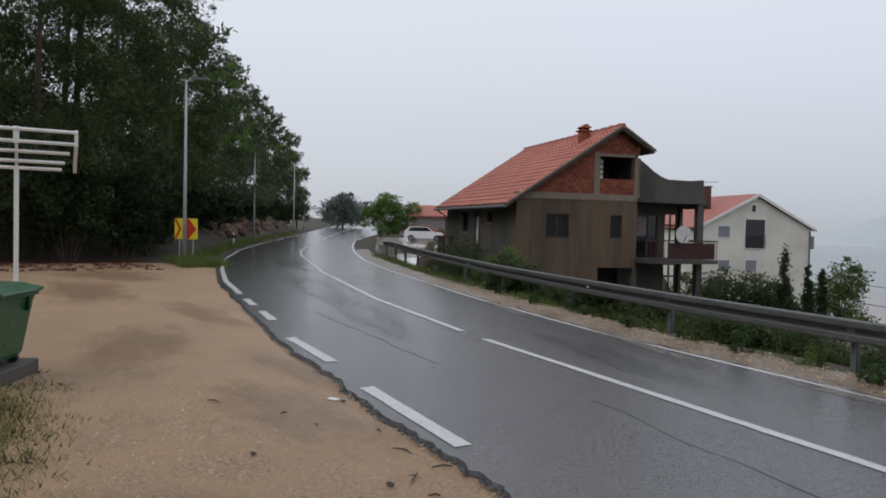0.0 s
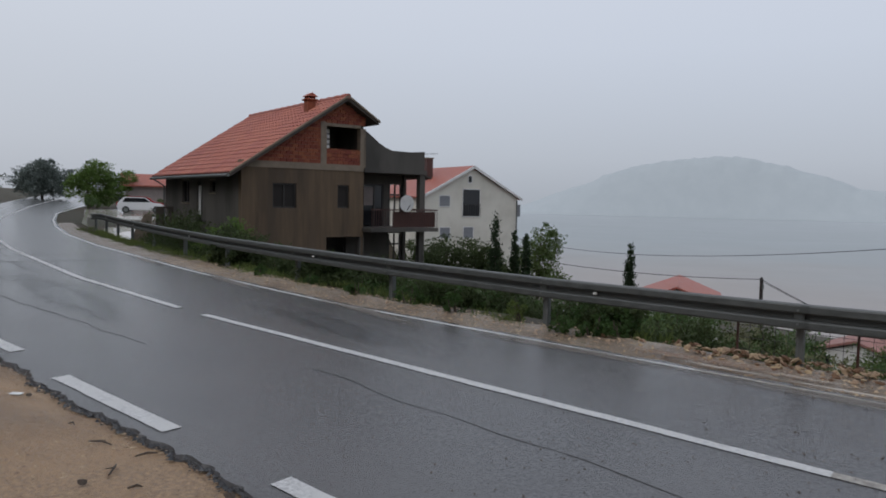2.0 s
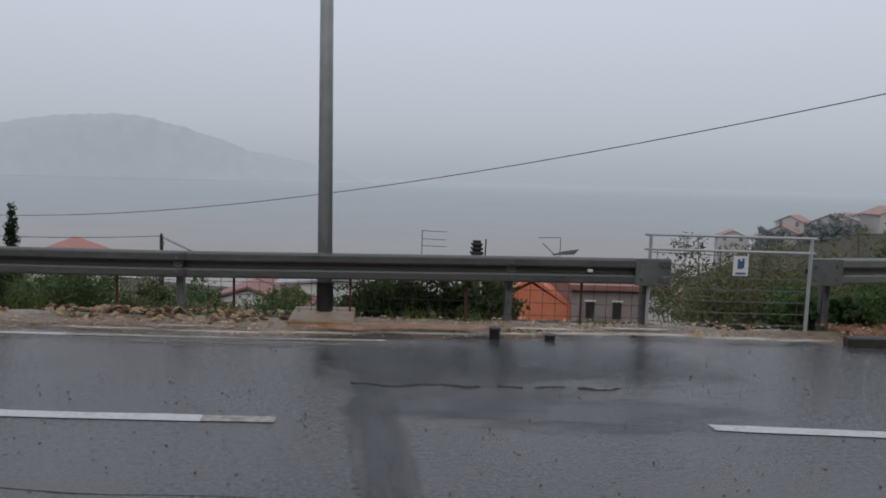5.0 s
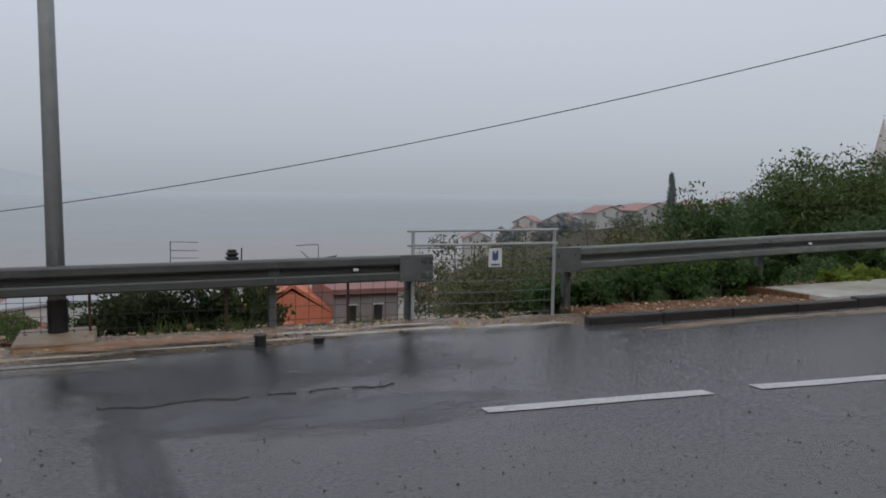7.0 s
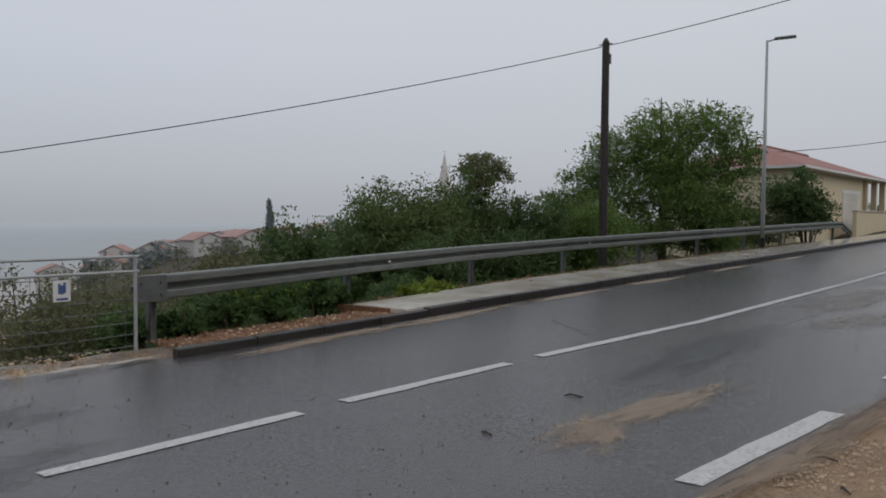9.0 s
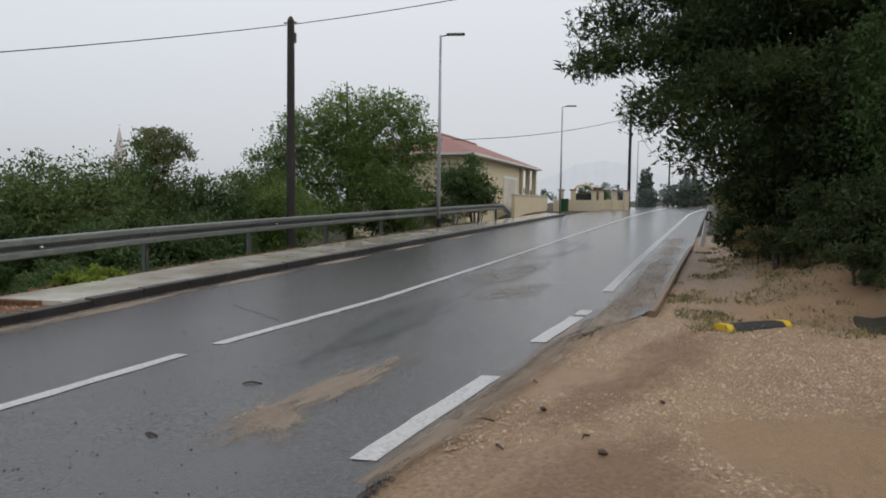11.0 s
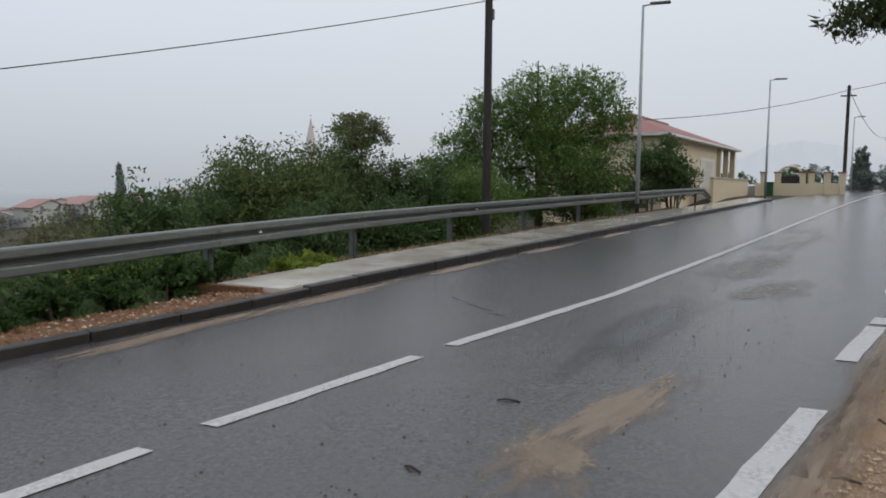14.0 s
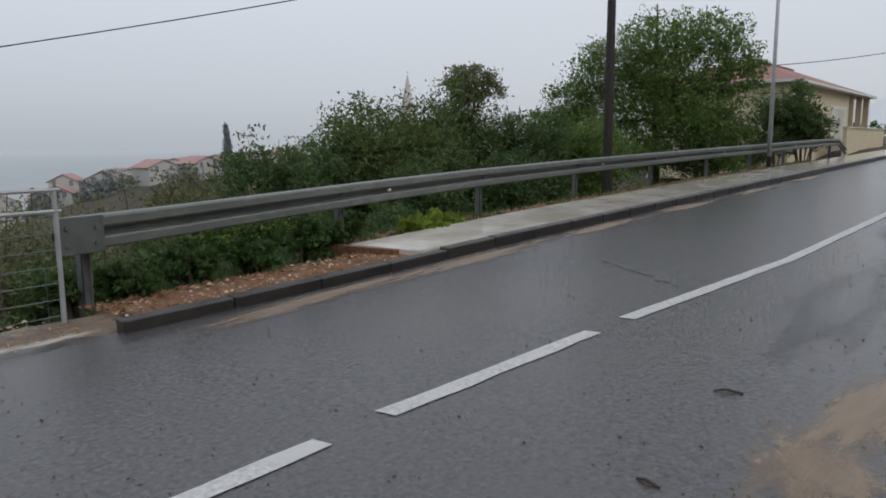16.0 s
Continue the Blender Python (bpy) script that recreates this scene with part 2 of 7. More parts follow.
M_dish = mat("dish_white", (0.62, 0.62, 0.61), (0.52, 0.52, 0.51), 6, 0.45, 0.05, 40)
M_carpaint = mat("white_car_paint", (0.70, 0.71, 0.72), (0.66, 0.67, 0.68), 3, 0.2, 0, 40)
M_carred = mat("red_car_paint", (0.30, 0.02, 0.02), (0.26, 0.018, 0.02), 3, 0.2, 0, 40)
M_tyre = mat("tyre", (0.015, 0.015, 0.015), (0.025, 0.025, 0.025), 6, 0.7, 0.2, 40)
M_glassdark = mat("dark_glass", (0.015, 0.017, 0.02), (0.02, 0.022, 0.026), 2, 0.06, 0, 40, rvar=0.03)
M_cable = mat("cable", (0.02, 0.02, 0.022), (0.03, 0.03, 0.03), 5, 0.6, 0, 40)
M_sea = mat("grey_sea", (0.275, 0.305, 0.315), (0.30, 0.328, 0.334), 0.02, 0.5, 0, 0.9, rvar=0.05)


def plume(m):
    """Brown run-off near the shore that thins out into the grey water."""
    n, l = m.node_tree.nodes, m.node_tree.links
    b = n["Principled BSDF"]
    tc, sep = n.new("ShaderNodeTexCoord"), n.new("ShaderNodeSeparateXYZ")
    l.new(tc.outputs["Object"], sep.inputs[0])
    tx = n.new("ShaderNodeTexNoise")
    tx.inputs["Scale"].default_value, tx.inputs["Detail"].default_value = 0.006, 4.0
    l.new(tc.outputs["Object"], tx.inputs["Vector"])
    wob = n.new("ShaderNodeMath")
    wob.operation = "MULTIPLY_ADD"
    l.new(tx.outputs[0], wob.inputs[0])
    wob.inputs[1].default_value = 420.0
    l.new(sep.outputs[1], wob.inputs[2])
    rg = n.new("ShaderNodeMapRange")
    rg.interpolation_type = "SMOOTHSTEP"
    l.new(wob.outputs[0], rg.inputs[0])
    for i, v in zip((1, 2, 3, 4), (330, 760, 0.85, 0.0)):
        rg.inputs[i].default_value = v
    x = n.new("ShaderNodeMix")
    x.data_type = "RGBA"
    l.new(rg.outputs[0], x.inputs[0])
    l.new(b.inputs["Base Color"].links[0].from_socket, x.inputs[6])
    x.inputs[7].default_value = (0.315, 0.275, 0.25, 1)
    # Farther out the rain haze is put in as a paler sky colour.
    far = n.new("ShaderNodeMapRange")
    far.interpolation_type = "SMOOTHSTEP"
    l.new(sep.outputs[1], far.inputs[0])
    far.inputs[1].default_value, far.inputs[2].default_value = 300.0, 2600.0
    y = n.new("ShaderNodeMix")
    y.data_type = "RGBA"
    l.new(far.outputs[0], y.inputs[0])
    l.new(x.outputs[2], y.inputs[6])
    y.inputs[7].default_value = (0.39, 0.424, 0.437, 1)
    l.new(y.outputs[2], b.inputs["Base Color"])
    b.inputs["Specular IOR Level"].default_value = 0.35


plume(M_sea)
# Far town: stone, trees and plaster carry the rain haze in their colours.
M_spire = mat("hazy_stone_spire", (0.50, 0.47, 0.45), (0.56, 0.53, 0.50), 0.5, 0.9, 0, 4)
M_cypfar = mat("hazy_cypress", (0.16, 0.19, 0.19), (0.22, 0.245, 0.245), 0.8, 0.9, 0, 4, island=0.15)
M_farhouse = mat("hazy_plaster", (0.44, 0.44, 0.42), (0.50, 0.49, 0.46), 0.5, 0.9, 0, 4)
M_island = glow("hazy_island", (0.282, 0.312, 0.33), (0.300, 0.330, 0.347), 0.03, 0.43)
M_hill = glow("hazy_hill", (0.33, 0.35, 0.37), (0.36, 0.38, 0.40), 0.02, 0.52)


def leafmat(name, c1, c2, k=0.28, rough=0.62):
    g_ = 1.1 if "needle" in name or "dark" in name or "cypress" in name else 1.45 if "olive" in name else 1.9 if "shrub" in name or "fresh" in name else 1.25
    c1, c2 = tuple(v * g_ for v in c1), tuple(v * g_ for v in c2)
    m = mat(name, c1, c2, 0.7, rough, 0, 10, island=k, rvar=0.12, spec=0.2)
    n, l = m.node_tree.nodes, m.node_tree.links
    b = n["Principled BSDF"]
    t = n.new("ShaderNodeBsdfTranslucent")
    l.new(b.inputs["Base Color"].links[0].from_socket, t.inputs["Color"])
    x = n.new("ShaderNodeMixShader")
    x.inputs[0].default_value = 0.35
    l.new(b.outputs[0], x.inputs[1])
    l.new(t.outputs[0], x.inputs[2])
    l.new(x.outputs[0], n["Material Output"].inputs[0])
    return m


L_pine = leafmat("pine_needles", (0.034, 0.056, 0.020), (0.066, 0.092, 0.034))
# Needles of the distant pines, rain haze put into the lighter colour.
L_pinemid = leafmat("rain_hazed_needles", (0.052, 0.074, 0.040), (0.090, 0.112, 0.058))
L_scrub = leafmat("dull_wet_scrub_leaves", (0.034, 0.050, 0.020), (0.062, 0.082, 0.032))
# Greener copy of the pine needles; light on the crowns is put into the colour.
L_pinelight = leafmat("lit_tone_needles", (0.038, 0.066, 0.020), (0.065, 0.095, 0.03))
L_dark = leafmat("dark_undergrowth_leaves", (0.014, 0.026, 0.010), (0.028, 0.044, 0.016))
L_bush = leafmat("broad_shrub_leaves", (0.042, 0.064, 0.022), (0.072, 0.096, 0.033))
L_willow = leafmat("fresh_green_leaves", (0.052, 0.088, 0.022), (0.082, 0.122, 0.034))
L_olive = leafmat("grey_olive_leaves", (0.085, 0.090, 0.045), (0.13, 0.135, 0.070))
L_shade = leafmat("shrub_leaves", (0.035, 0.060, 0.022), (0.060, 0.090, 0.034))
L_lime = leafmat("lime_green_weeds", (0.11, 0.16, 0.022), (0.17, 0.22, 0.04))
L_red = leafmat("reddish_brown_leaves", (0.11, 0.035, 0.03), (0.15, 0.055, 0.04))
L_grass = leafmat("verge_grass", (0.075, 0.115, 0.03), (0.125, 0.15, 0.045))
L_dry = leafmat("dry_grass", (0.24, 0.19, 0.08), (0.30, 0.25, 0.12))
L_cyp = leafmat("cypress_green", (0.022, 0.038, 0.018), (0.036, 0.056, 0.026))
# Distant leaves: the haze is mixed into these paler greens.
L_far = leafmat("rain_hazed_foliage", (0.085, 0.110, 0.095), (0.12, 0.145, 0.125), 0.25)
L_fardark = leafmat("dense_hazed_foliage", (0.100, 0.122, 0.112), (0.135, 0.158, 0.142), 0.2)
L_ivy = leafmat("ivy_leaves", (0.034, 0.066, 0.02), (0.06, 0.105, 0.032))


# ---- mesh helpers ----
rng = np.random.default_rng(7)


def part(name, bm, material, parent=None, label="", smooth=False):
    """One mesh object from a bmesh, under a thing or a part."""
    me = bpy.data.meshes.new(name)
    bm.to_mesh(me)
    bm.free()
    if smooth:
        me.polygons.foreach_set("use_smooth", [True] * len(me.polygons))
    me.materials.append(material)
    ob = new(name, me)
    if parent is not None:
        ob.parent = parent
    if label:
        ob["label"] = label
    return ob


def raw(name, verts, faces, material, parent=None, label="", smooth=False):
    me = bpy.data.meshes.new(name)
    me.from_pydata([tuple(v) for v in verts], [], [tuple(f) for f in faces])
    if smooth:
        me.polygons.foreach_set("use_smooth", [True] * len(me.polygons))
    me.materials.append(material)
    ob = new(name, me)
    if parent is not None:
        ob.parent = parent
    if label:
        ob["label"] = label
    return ob


def thing(name, label, category, at=(0, 0, 0), rz=0.0, group=""):
    ob = new(name)
    ob.empty_display_size = 0.2
    ob.matrix_basis = pose(*at, 0, 0, rz)
    return tagged(ob, label, category, group)


def box(bm, x0, x1, y0, y1, z0, z1, bevel=0.0):
    vs = [bm.verts.new(p) for p in ((x0, y0, z0), (x1, y0, z0), (x1, y1, z0), (x0, y1, z0), (x0, y0, z1), (x1, y0, z1), (x1, y1, z1), (x0, y1, z1))]
    fs = [bm.faces.new([vs[i] for i in f]) for f in ((3, 2, 1, 0), (4, 5, 6, 7), (0, 1, 5, 4), (1, 2, 6, 5), (2, 3, 7, 6), (3, 0, 4, 7))]
    if bevel:
        bmesh.ops.bevel(bm, geom=list({e for f in fs for e in f.edges}), offset=bevel, segments=1, affect="EDGES")
    return bm


def boxed(*args, **kw):
    return box(bmesh.new(), *args, **kw)


def tube(bm, pts, radii, seg=8, cap=True):
    """A tapered round bar along points."""
    pts = [Vector(p) for p in pts]
    rings = []
    for i, p in enumerate(pts):
        d = (pts[min(i + 1, len(pts) - 1)] - pts[max(i - 1, 0)]).normalized()
        a = d.cross(Vector((0, 0, 1)) if abs(d.z) < 0.9 else Vector((1, 0, 0))).normalized()
        b = d.cross(a)
        r = radii[i] if isinstance(radii, (list, tuple)) else radii
        rings.append([bm.verts.new(p + (a * math.cos(k * math.tau / seg) + b * math.sin(k * math.tau / seg)) * r) for k in range(seg)])
    for r0, r1 in zip(rings, rings[1:]):
        for k in range(seg):
            bm.faces.new((r0[k], r1[k], r1[(k + 1) % seg], r0[(k + 1) % seg]))
    if cap:
        bm.faces.new(rings[0])
        bm.faces.new(rings[-1][::-1])
    return bm


def sweep(bm, path, prof, close=True):
    """A profile of (towards the road, up) carried along a path of (x, y, z)."""
    path = [Vector(p) for p in path]
    rings = []
    for i, p in enumerate(path):
        d = path[min(i + 1, len(path) - 1)] - path[max(i - 1, 0)]
        d.z = 0
        d.normalize()
        side = Vector((d.y, -d.x, 0))
        rings.append([bm.verts.new(p + side * a + Vector((0, 0, h))) for a, h in prof])
    m = len(prof)
    for r0, r1 in zip(rings, rings[1:]):
        for k in range(m if close else m - 1):
            bm.faces.new((r0[k], r0[(k + 1) % m], r1[(k + 1) % m], r1[k]))
    if close:
        bm.faces.new(rings[0][::-1])
        bm.faces.new(rings[-1])
    return bm


def prism(bm, poly, axis, a, b):
    """A polygon in two coordinates drawn out along the third."""
    def at(p, t):
        return {"x": (t, p[0], p[1]), "y": (p[0], t, p[1]), "z": (p[0], p[1], t)}[axis]
    f = [bm.verts.new(at(p, a)) for p in poly]
    g = [bm.verts.new(at(p, b)) for p in poly]
    n = len(poly)
    bm.faces.new(f)
    bm.faces.new(g[::-1])
    for i in range(n):
        bm.faces.new((f[i], g[i], g[(i + 1) % n], f[(i + 1) % n]))
    bmesh.ops.recalc_face_normals(bm, faces=bm.faces[:])
    return bm


def quads(name, v, material, parent=None, label=""):
    """Many loose leaves from an array (n, corners, 3)."""
    n, k = v.shape[:2]
    me = bpy.data.meshes.new(name)
    me.vertices.add(n * k)
    me.vertices.foreach_set("co", np.ascontiguousarray(v, np.float32).ravel())
    me.loops.add(n * k)
    me.loops.foreach_set("vertex_index", np.arange(n * k, dtype=np.int32))
    me.polygons.add(n)
    me.polygons.foreach_set("loop_start", np.arange(0, n * k, k, dtype=np.int32))
    me.update(calc_edges=True)
    me.materials.append(material)
    ob = new(name, me)
    if parent is not None:
        ob.parent = parent
    if label:
        ob["label"] = label
    return ob


def leaf_quads(c, d, ln, wd):
    n = len(c)
    d = d / np.linalg.norm(d, axis=1, keepdims=True)
    s = np.cross(d, rng.normal(size=(n, 3)))
    s /= np.linalg.norm(s, axis=1, keepdims=True) + 1e-9
    L = (ln * rng.uniform(0.6, 1.4, n))[:, None]
    W = (wd * rng.uniform(0.7, 1.3, n))[:, None]
    return np.stack([c + s * W * 0.5, c + d * L, c - s * W * 0.5 + d * L * 0.25], 1)


def crown(name, blobs, n, ln, wd, material, parent=None, label="", per=55, spread=0.17, up=0.3, shell=2.4):
    """Leaves in uneven clumps that fill a few ellipsoids (centre, radii)."""
    n, ln, wd = n * 0.79, ln * 0.86, wd * 1.02
    vol = np.array([(b[3] * b[4] * b[5]) ** 0.72 for b in blobs])
    out = []
    for b, share in zip(blobs, vol / vol.sum()):
        m = max(60, int(n * share))
        k = max(5, m // per)
        u = rng.normal(size=(k, 3))
        u /= np.linalg.norm(u, axis=1, keepdims=True)
        rad = rng.uniform(0, 1, k) ** (1 / shell) * rng.uniform(0.8, 1.04, k)
        r = np.array(b[3:6])
        cc = np.array(b[:3]) + u * rad[:, None] * r
        idx = rng.integers(0, k, m)
        sg = spread * r.mean() * rng.uniform(0.5, 1.5, k)
        c = cc[idx] + np.clip(rng.normal(size=(m, 3)), -1.25, 1.25) * sg[idx][:, None] * np.array([1, 1, 0.75])
        d = rng.normal(size=(m, 3)) + u[idx] * 0.5 + np.array([0, 0, up])
        out.append(leaf_quads(c, d, ln, wd))
    return quads(name, np.concatenate(out), material, parent, label)


def filler(name, blobs, n, size, material, parent, k=0.72, slim=0.42):
    """Broad dark inner leaves that close the heart of a crown."""
    q = [(b[0], b[1], b[2], b[3] * k, b[4] * k, b[5] * k) for b in blobs]
    return crown(name, q, n, size, size * slim, material, parent, per=8, spread=0.2, shell=3.0)


def smooth01(a, b, x):
    t = min(1.0, max(0.0, (x - a) / (b - a)))
    return t * t * (3 - 2 * t)


# ---- the lie of the land ----
CENTRE = ((-260, 116), (-125, 52), (-81.7, 30.9), (-54.3, 18.4), (-44.2, 14.0), (-38.8, 12.2), (-26.3, 8.75), (-16.9, 6.68), (-10.9, 5.80), (-6.5, 5.42), (-3.9, 5.19), (-1.43, 4.98), (2.03, 4.76),
          (4.4, 4.44), (6.9, 3.90), (10.3, 3.05), (16.7, 1.88), (25, 0.45), (45.5, -3.15), (70, -8.0), (160, -27))
RIGHT = ((-260, 123), (-104, 48.1), (-60.7, 24.6), (-49.7, 19.8), (-42.1, 16.8), (-34.3, 14.0), (-26.6, 11.75), (-16.6, 9.35), (-12, 8.5), (-9.9, 8.15), (-5.3, 7.75), (-1.6, 7.45), (1, 7.38), (2.8, 7.4),
         (4.3, 7.23), (6.0, 6.95), (8.0, 6.68), (10, 6.42), (13, 5.98), (19, 5.05), (26, 3.95), (43, 1.2), (70, -3.8), (160, -22))
LEFT = ((-260, 110), (-115, 42.3), (-68.3, 21), (-54, 14.3), (-44.3, 10.2), (-35.2, 7.25), (-28, 5.5), (-22.9, 4.45), (-17.7, 3.72), (-13.9, 3.24), (-11.8, 2.9), (-9.65, 2.78), (-8.07, 2.6), (-5.7, 2.45), (-4, 2.36),
        (0, 2.1), (4.2, 1.5), (6.24, 0.97), (7.9, 0.6), (9.85, 0.09), (12, -0.3), (18.5, -1.45), (29.9, -3.54), (50.9, -7.4), (70, -11.6), (160, -32))


def along(line, x):
    return float(np.interp(x, [p[0] for p in line], [p[1] for p in line]))


def road_z(x):
    return 0.022 * max(0.0, x - 4) * (1 - 0.35 * smooth01(50, 120, x)) + 0.011 * max(0.0, -42 - x)


def land_z(x, y):
    zr = road_z(x)
    yr, yl = along(RIGHT, x), along(LEFT, x)
    if y > yr:
        d = max(0.0, y - yr - (1.75 - 0.35 * smooth01(-6, -3, x) + 1.0 * smooth01(5, 9, x)))
        h = 2.3 * (1 - math.exp(-d / 2.6)) + 0.15 * d
        h *= 1 - 0.45 * smooth01(8, 16, x) * (1 - smooth01(10, 30, d))
        h *= 1 - 0.93 * smooth01(40, 52, x) * (1 - smooth01(20, 60, d))
        h *= 1 - 0.95 * smooth01(-38, -48, x) * (1 - smooth01(30, 60, d))
        z = zr - 0.04 - h
        spur = -36 + 31.5 * math.exp(-(((x - 128) / 95) ** 2 + ((y - 108) / 55) ** 2) ** 2)
        return max(z, spur, -32.0)
    if y > yl - 0.9:
        return zr - 0.06
    d = yl - 0.9 - y
    bay = smooth01(-42, -37, x) * (1 - smooth01(9.2, 11.5, x))
    bank = min(14.0, 0.55 * max(0.0, d - 0.8) * (1 if x < 0 else 0.7)) * (1 - 0.9 * smooth01(-86, -104, x))
    back = 0.5 * max(0.0, -9 - y)
    return zr - 0.06 + bank * (1 - bay) + back * bay


def axis_steps(a, b, fine_a, fine_b, fine, coarse):
    v, x = [], a
    while x < b:
        v.append(x)
        x += fine if fine_a <= x < fine_b else coarse
    return v + [b]


gx, gy = axis_steps(-250, 230, -60, 60, 1.0, 6.0), axis_steps(-90, 300, -14, 34, 0.8, 6.0)
gv = [(x, y, land_z(x, y) + (0.12 * noise.noise((x * 0.5, y * 0.5, 0)) if y > along(RIGHT, x) + 2.5 else -0.16 if 7 < x < 27 and -3.2 < y - along(LEFT, x) < 0 else 0)) for y in gy for x in gx]
nx = len(gx)
gf = [(j * nx + i, j * nx + i + 1, (j + 1) * nx + i + 1, (j + 1) * nx + i) for j in range(len(gy) - 1) for i in range(nx - 1)]
tagged(raw("ground", gv, gf, M_soil, smooth=True), "brown soil and scrub hillside falling to the sea", "ground", kind="structure")

# the road: one strip with a ragged edge along the lay-by
def road_edge(x):
    rag = 0.10 * noise.noise((x * 1.1, 3.1, 0)) + 0.05 * noise.noise((x * 4.5, 9.0, 0)) + 0.035 * noise.noise((x * 13, 2.0, 0))
    on = smooth01(-24, -20, x) * (1 - smooth01(10, 12, x))
    return along(LEFT, x) - (0.24 - 0.10 * smooth01(2.5, 4.5, x) + 0.66 * smooth01(7.4, 10.6, x) + 0.25 * smooth01(10, 22, x)) + rag * on * (1 - 0.5 * smooth01(2.0, 3.5, x))


rx = axis_steps(-220, 150, -30, 30, 0.06, 1.5)
rv, rf = [], []
for x in rx:
    yl = road_edge(x)
    bite = 0.10 * noise.noise((x * 2.2, 17.0, 0)) + 0.05 * noise.noise((x * 8, 5.0, 0))
    yr = along(RIGHT, x) + 0.10 + bite * (1 - smooth01(4.4, 4.8, x)) + 0.35 * smooth01(1.0, 2.4, x) * (1 - smooth01(4.2, 4.7, x)) * 0.6
    z = road_z(x)
    row = [(x, yl - 0.05, z - 0.10), (x, yl, z)] + [(x, yl + (yr - yl) * k / 6, z + 0.004 * math.sin(math.pi * k / 6)) for k in range(1, 6)] + [(x, yr, z), (x, yr + 0.05, z - 0.10)]
    rv += row
for i in range(len(rx) - 1):
    for k in range(8):
        a = i * 9 + k
        rf.append((a, a + 9, a + 10, a + 1))
tagged(raw("road", rv, rf, M_road), "wet dark grey asphalt country road", "road", kind="structure")


def road_top(x, y):
    """The road's surface with its slight crown."""
    a, b = along(LEFT, x) - 0.22, along(RIGHT, x) + 0.1
    return road_z(x) + 0.004 * math.sin(math.pi * min(1, max(0, (y - a) / (b - a))))


def stripe(name, line, x0, x1, width, off=0.0, material=None, label="white painted road line", lift=0.006, rag=0.02):
    xs = np.linspace(x0, x1, max(3, int(abs(x1 - x0) / 0.25)))
    v, f = [], []
    for x in xs:
        y = along(line, x) + off
        s = (along(line, x + 0.5) - along(line, x - 0.5))
        q = math.hypot(1, s)
        j0, j1 = rag * noise.noise((x * 9, 1.0, off)), rag * noise.noise((x * 9, 7.0, off))
        for h in (-width / 2 * q + j0, width / 2 * q + j1):
            v.append((x, y + h, road_top(x, y + h) + lift))
    f = [(2 * i, 2 * i + 2, 2 * i + 3, 2 * i + 1) for i in range(len(xs) - 1)]
    return tagged(raw(name, v, f, material or M_paint), label, "road marking", "road markings", "structure")


for a, b in ((-130, -11.4), (-10.5, -1.5), (2.03, 3.93), (4.38, 6.43), (6.92, 75)):
    stripe("centre_line", CENTRE, a, b, 0.13, label="white painted centre line on wet asphalt")
stripe("centre_line", CENTRE, -1.5, -1.0, 0.12, material=M_paint_worn, label="worn end of the white centre line")
for a, b in ((-130, -18.9), (-17.7, -16.4), (-15.3, -13.9), (-11.8, -9.65), (-8.07, -5.72), (-4.25, -2.1), (-0.6, 1.5), (4.15, 6.25), (7.75, 9.4), (9.55, 9.95), (11.9, 75)):
    stripe("edge_line", LEFT, a, b, 0.17 if a > 3 else 0.17 if a > -20 else 0.15, 0.02 if a > 3 else -0.02, label="broad white dashed edge line beside the lay-by")
stripe("edge_line", RIGHT, -130, -3.4, 0.10, -0.06, label="thin white edge line beside the sandy verge")
stripe("edge_line", RIGHT, -3.4, -0.2, 0.09, -0.05, M_paint_worn, "half-buried worn white edge line")

# resurfaced trench in the far lane, with the washed-in mud
def blob_sheet(name, cx, cy, rx_, ry_, rot, material, label, z=None, cat="stain"):
    """A unit disc laid on the ground and stretched; its material thins out towards the edge."""
    n = 40
    v = [(0, 0, 0)] + [(math.cos(math.tau * k / n) * q, math.sin(math.tau * k / n) * q, 0) for q in (0.5, 1.0) for k in range(n)]
    f = [(0, 1 + k, 1 + (k + 1) % n) for k in range(n)] + [(1 + k, 1 + n + k, 1 + n + (k + 1) % n, 1 + (k + 1) % n) for k in range(n)]
    o = raw(name, v, f, material)
    tilt = -math.degrees(math.atan((road_z(cx + 0.5) - road_z(cx - 0.5))))
    o.matrix_basis = pose(cx, cy, road_top(cx, cy) + (0.0025 if material is M_film else 0.008) if z is None else z, 0, tilt, 0) @ pose(0, 0, 0, 0, 0, rot) @ Matrix.Diagonal((rx_, ry_, 1, 1))
    return tagged(o, label, cat, kind="structure")


for x, y, a, b, r in ((0.35, 6.5, 1.5, 1.15, 0), (1.7, 6.6, 1.7, 1.1, 0), (-0.2, 6.4, 0.9, 1.2, 0)):
    blob_sheet("asphalt_repair", x, y, a, b, r, M_darkroad, "darker asphalt repair in the lane", road_top(x, y) + 0.003 + 0.0012 * abs(x), "road patch")
blob_sheet("asphalt_trench", -0.30, 4.5, 0.26, 1.9, 4, M_darkroad, "narrow dark trench repair across the road", road_top(-0.35, 4.4) + 0.0045, "road patch")
bmt = bmesh.new()
seam_y = lambda x: 5.78 - 0.06 * x + 0.07 * noise.noise((x * 3, 0, 0)) + 0.05 * noise.noise((x * 11, 4, 0))
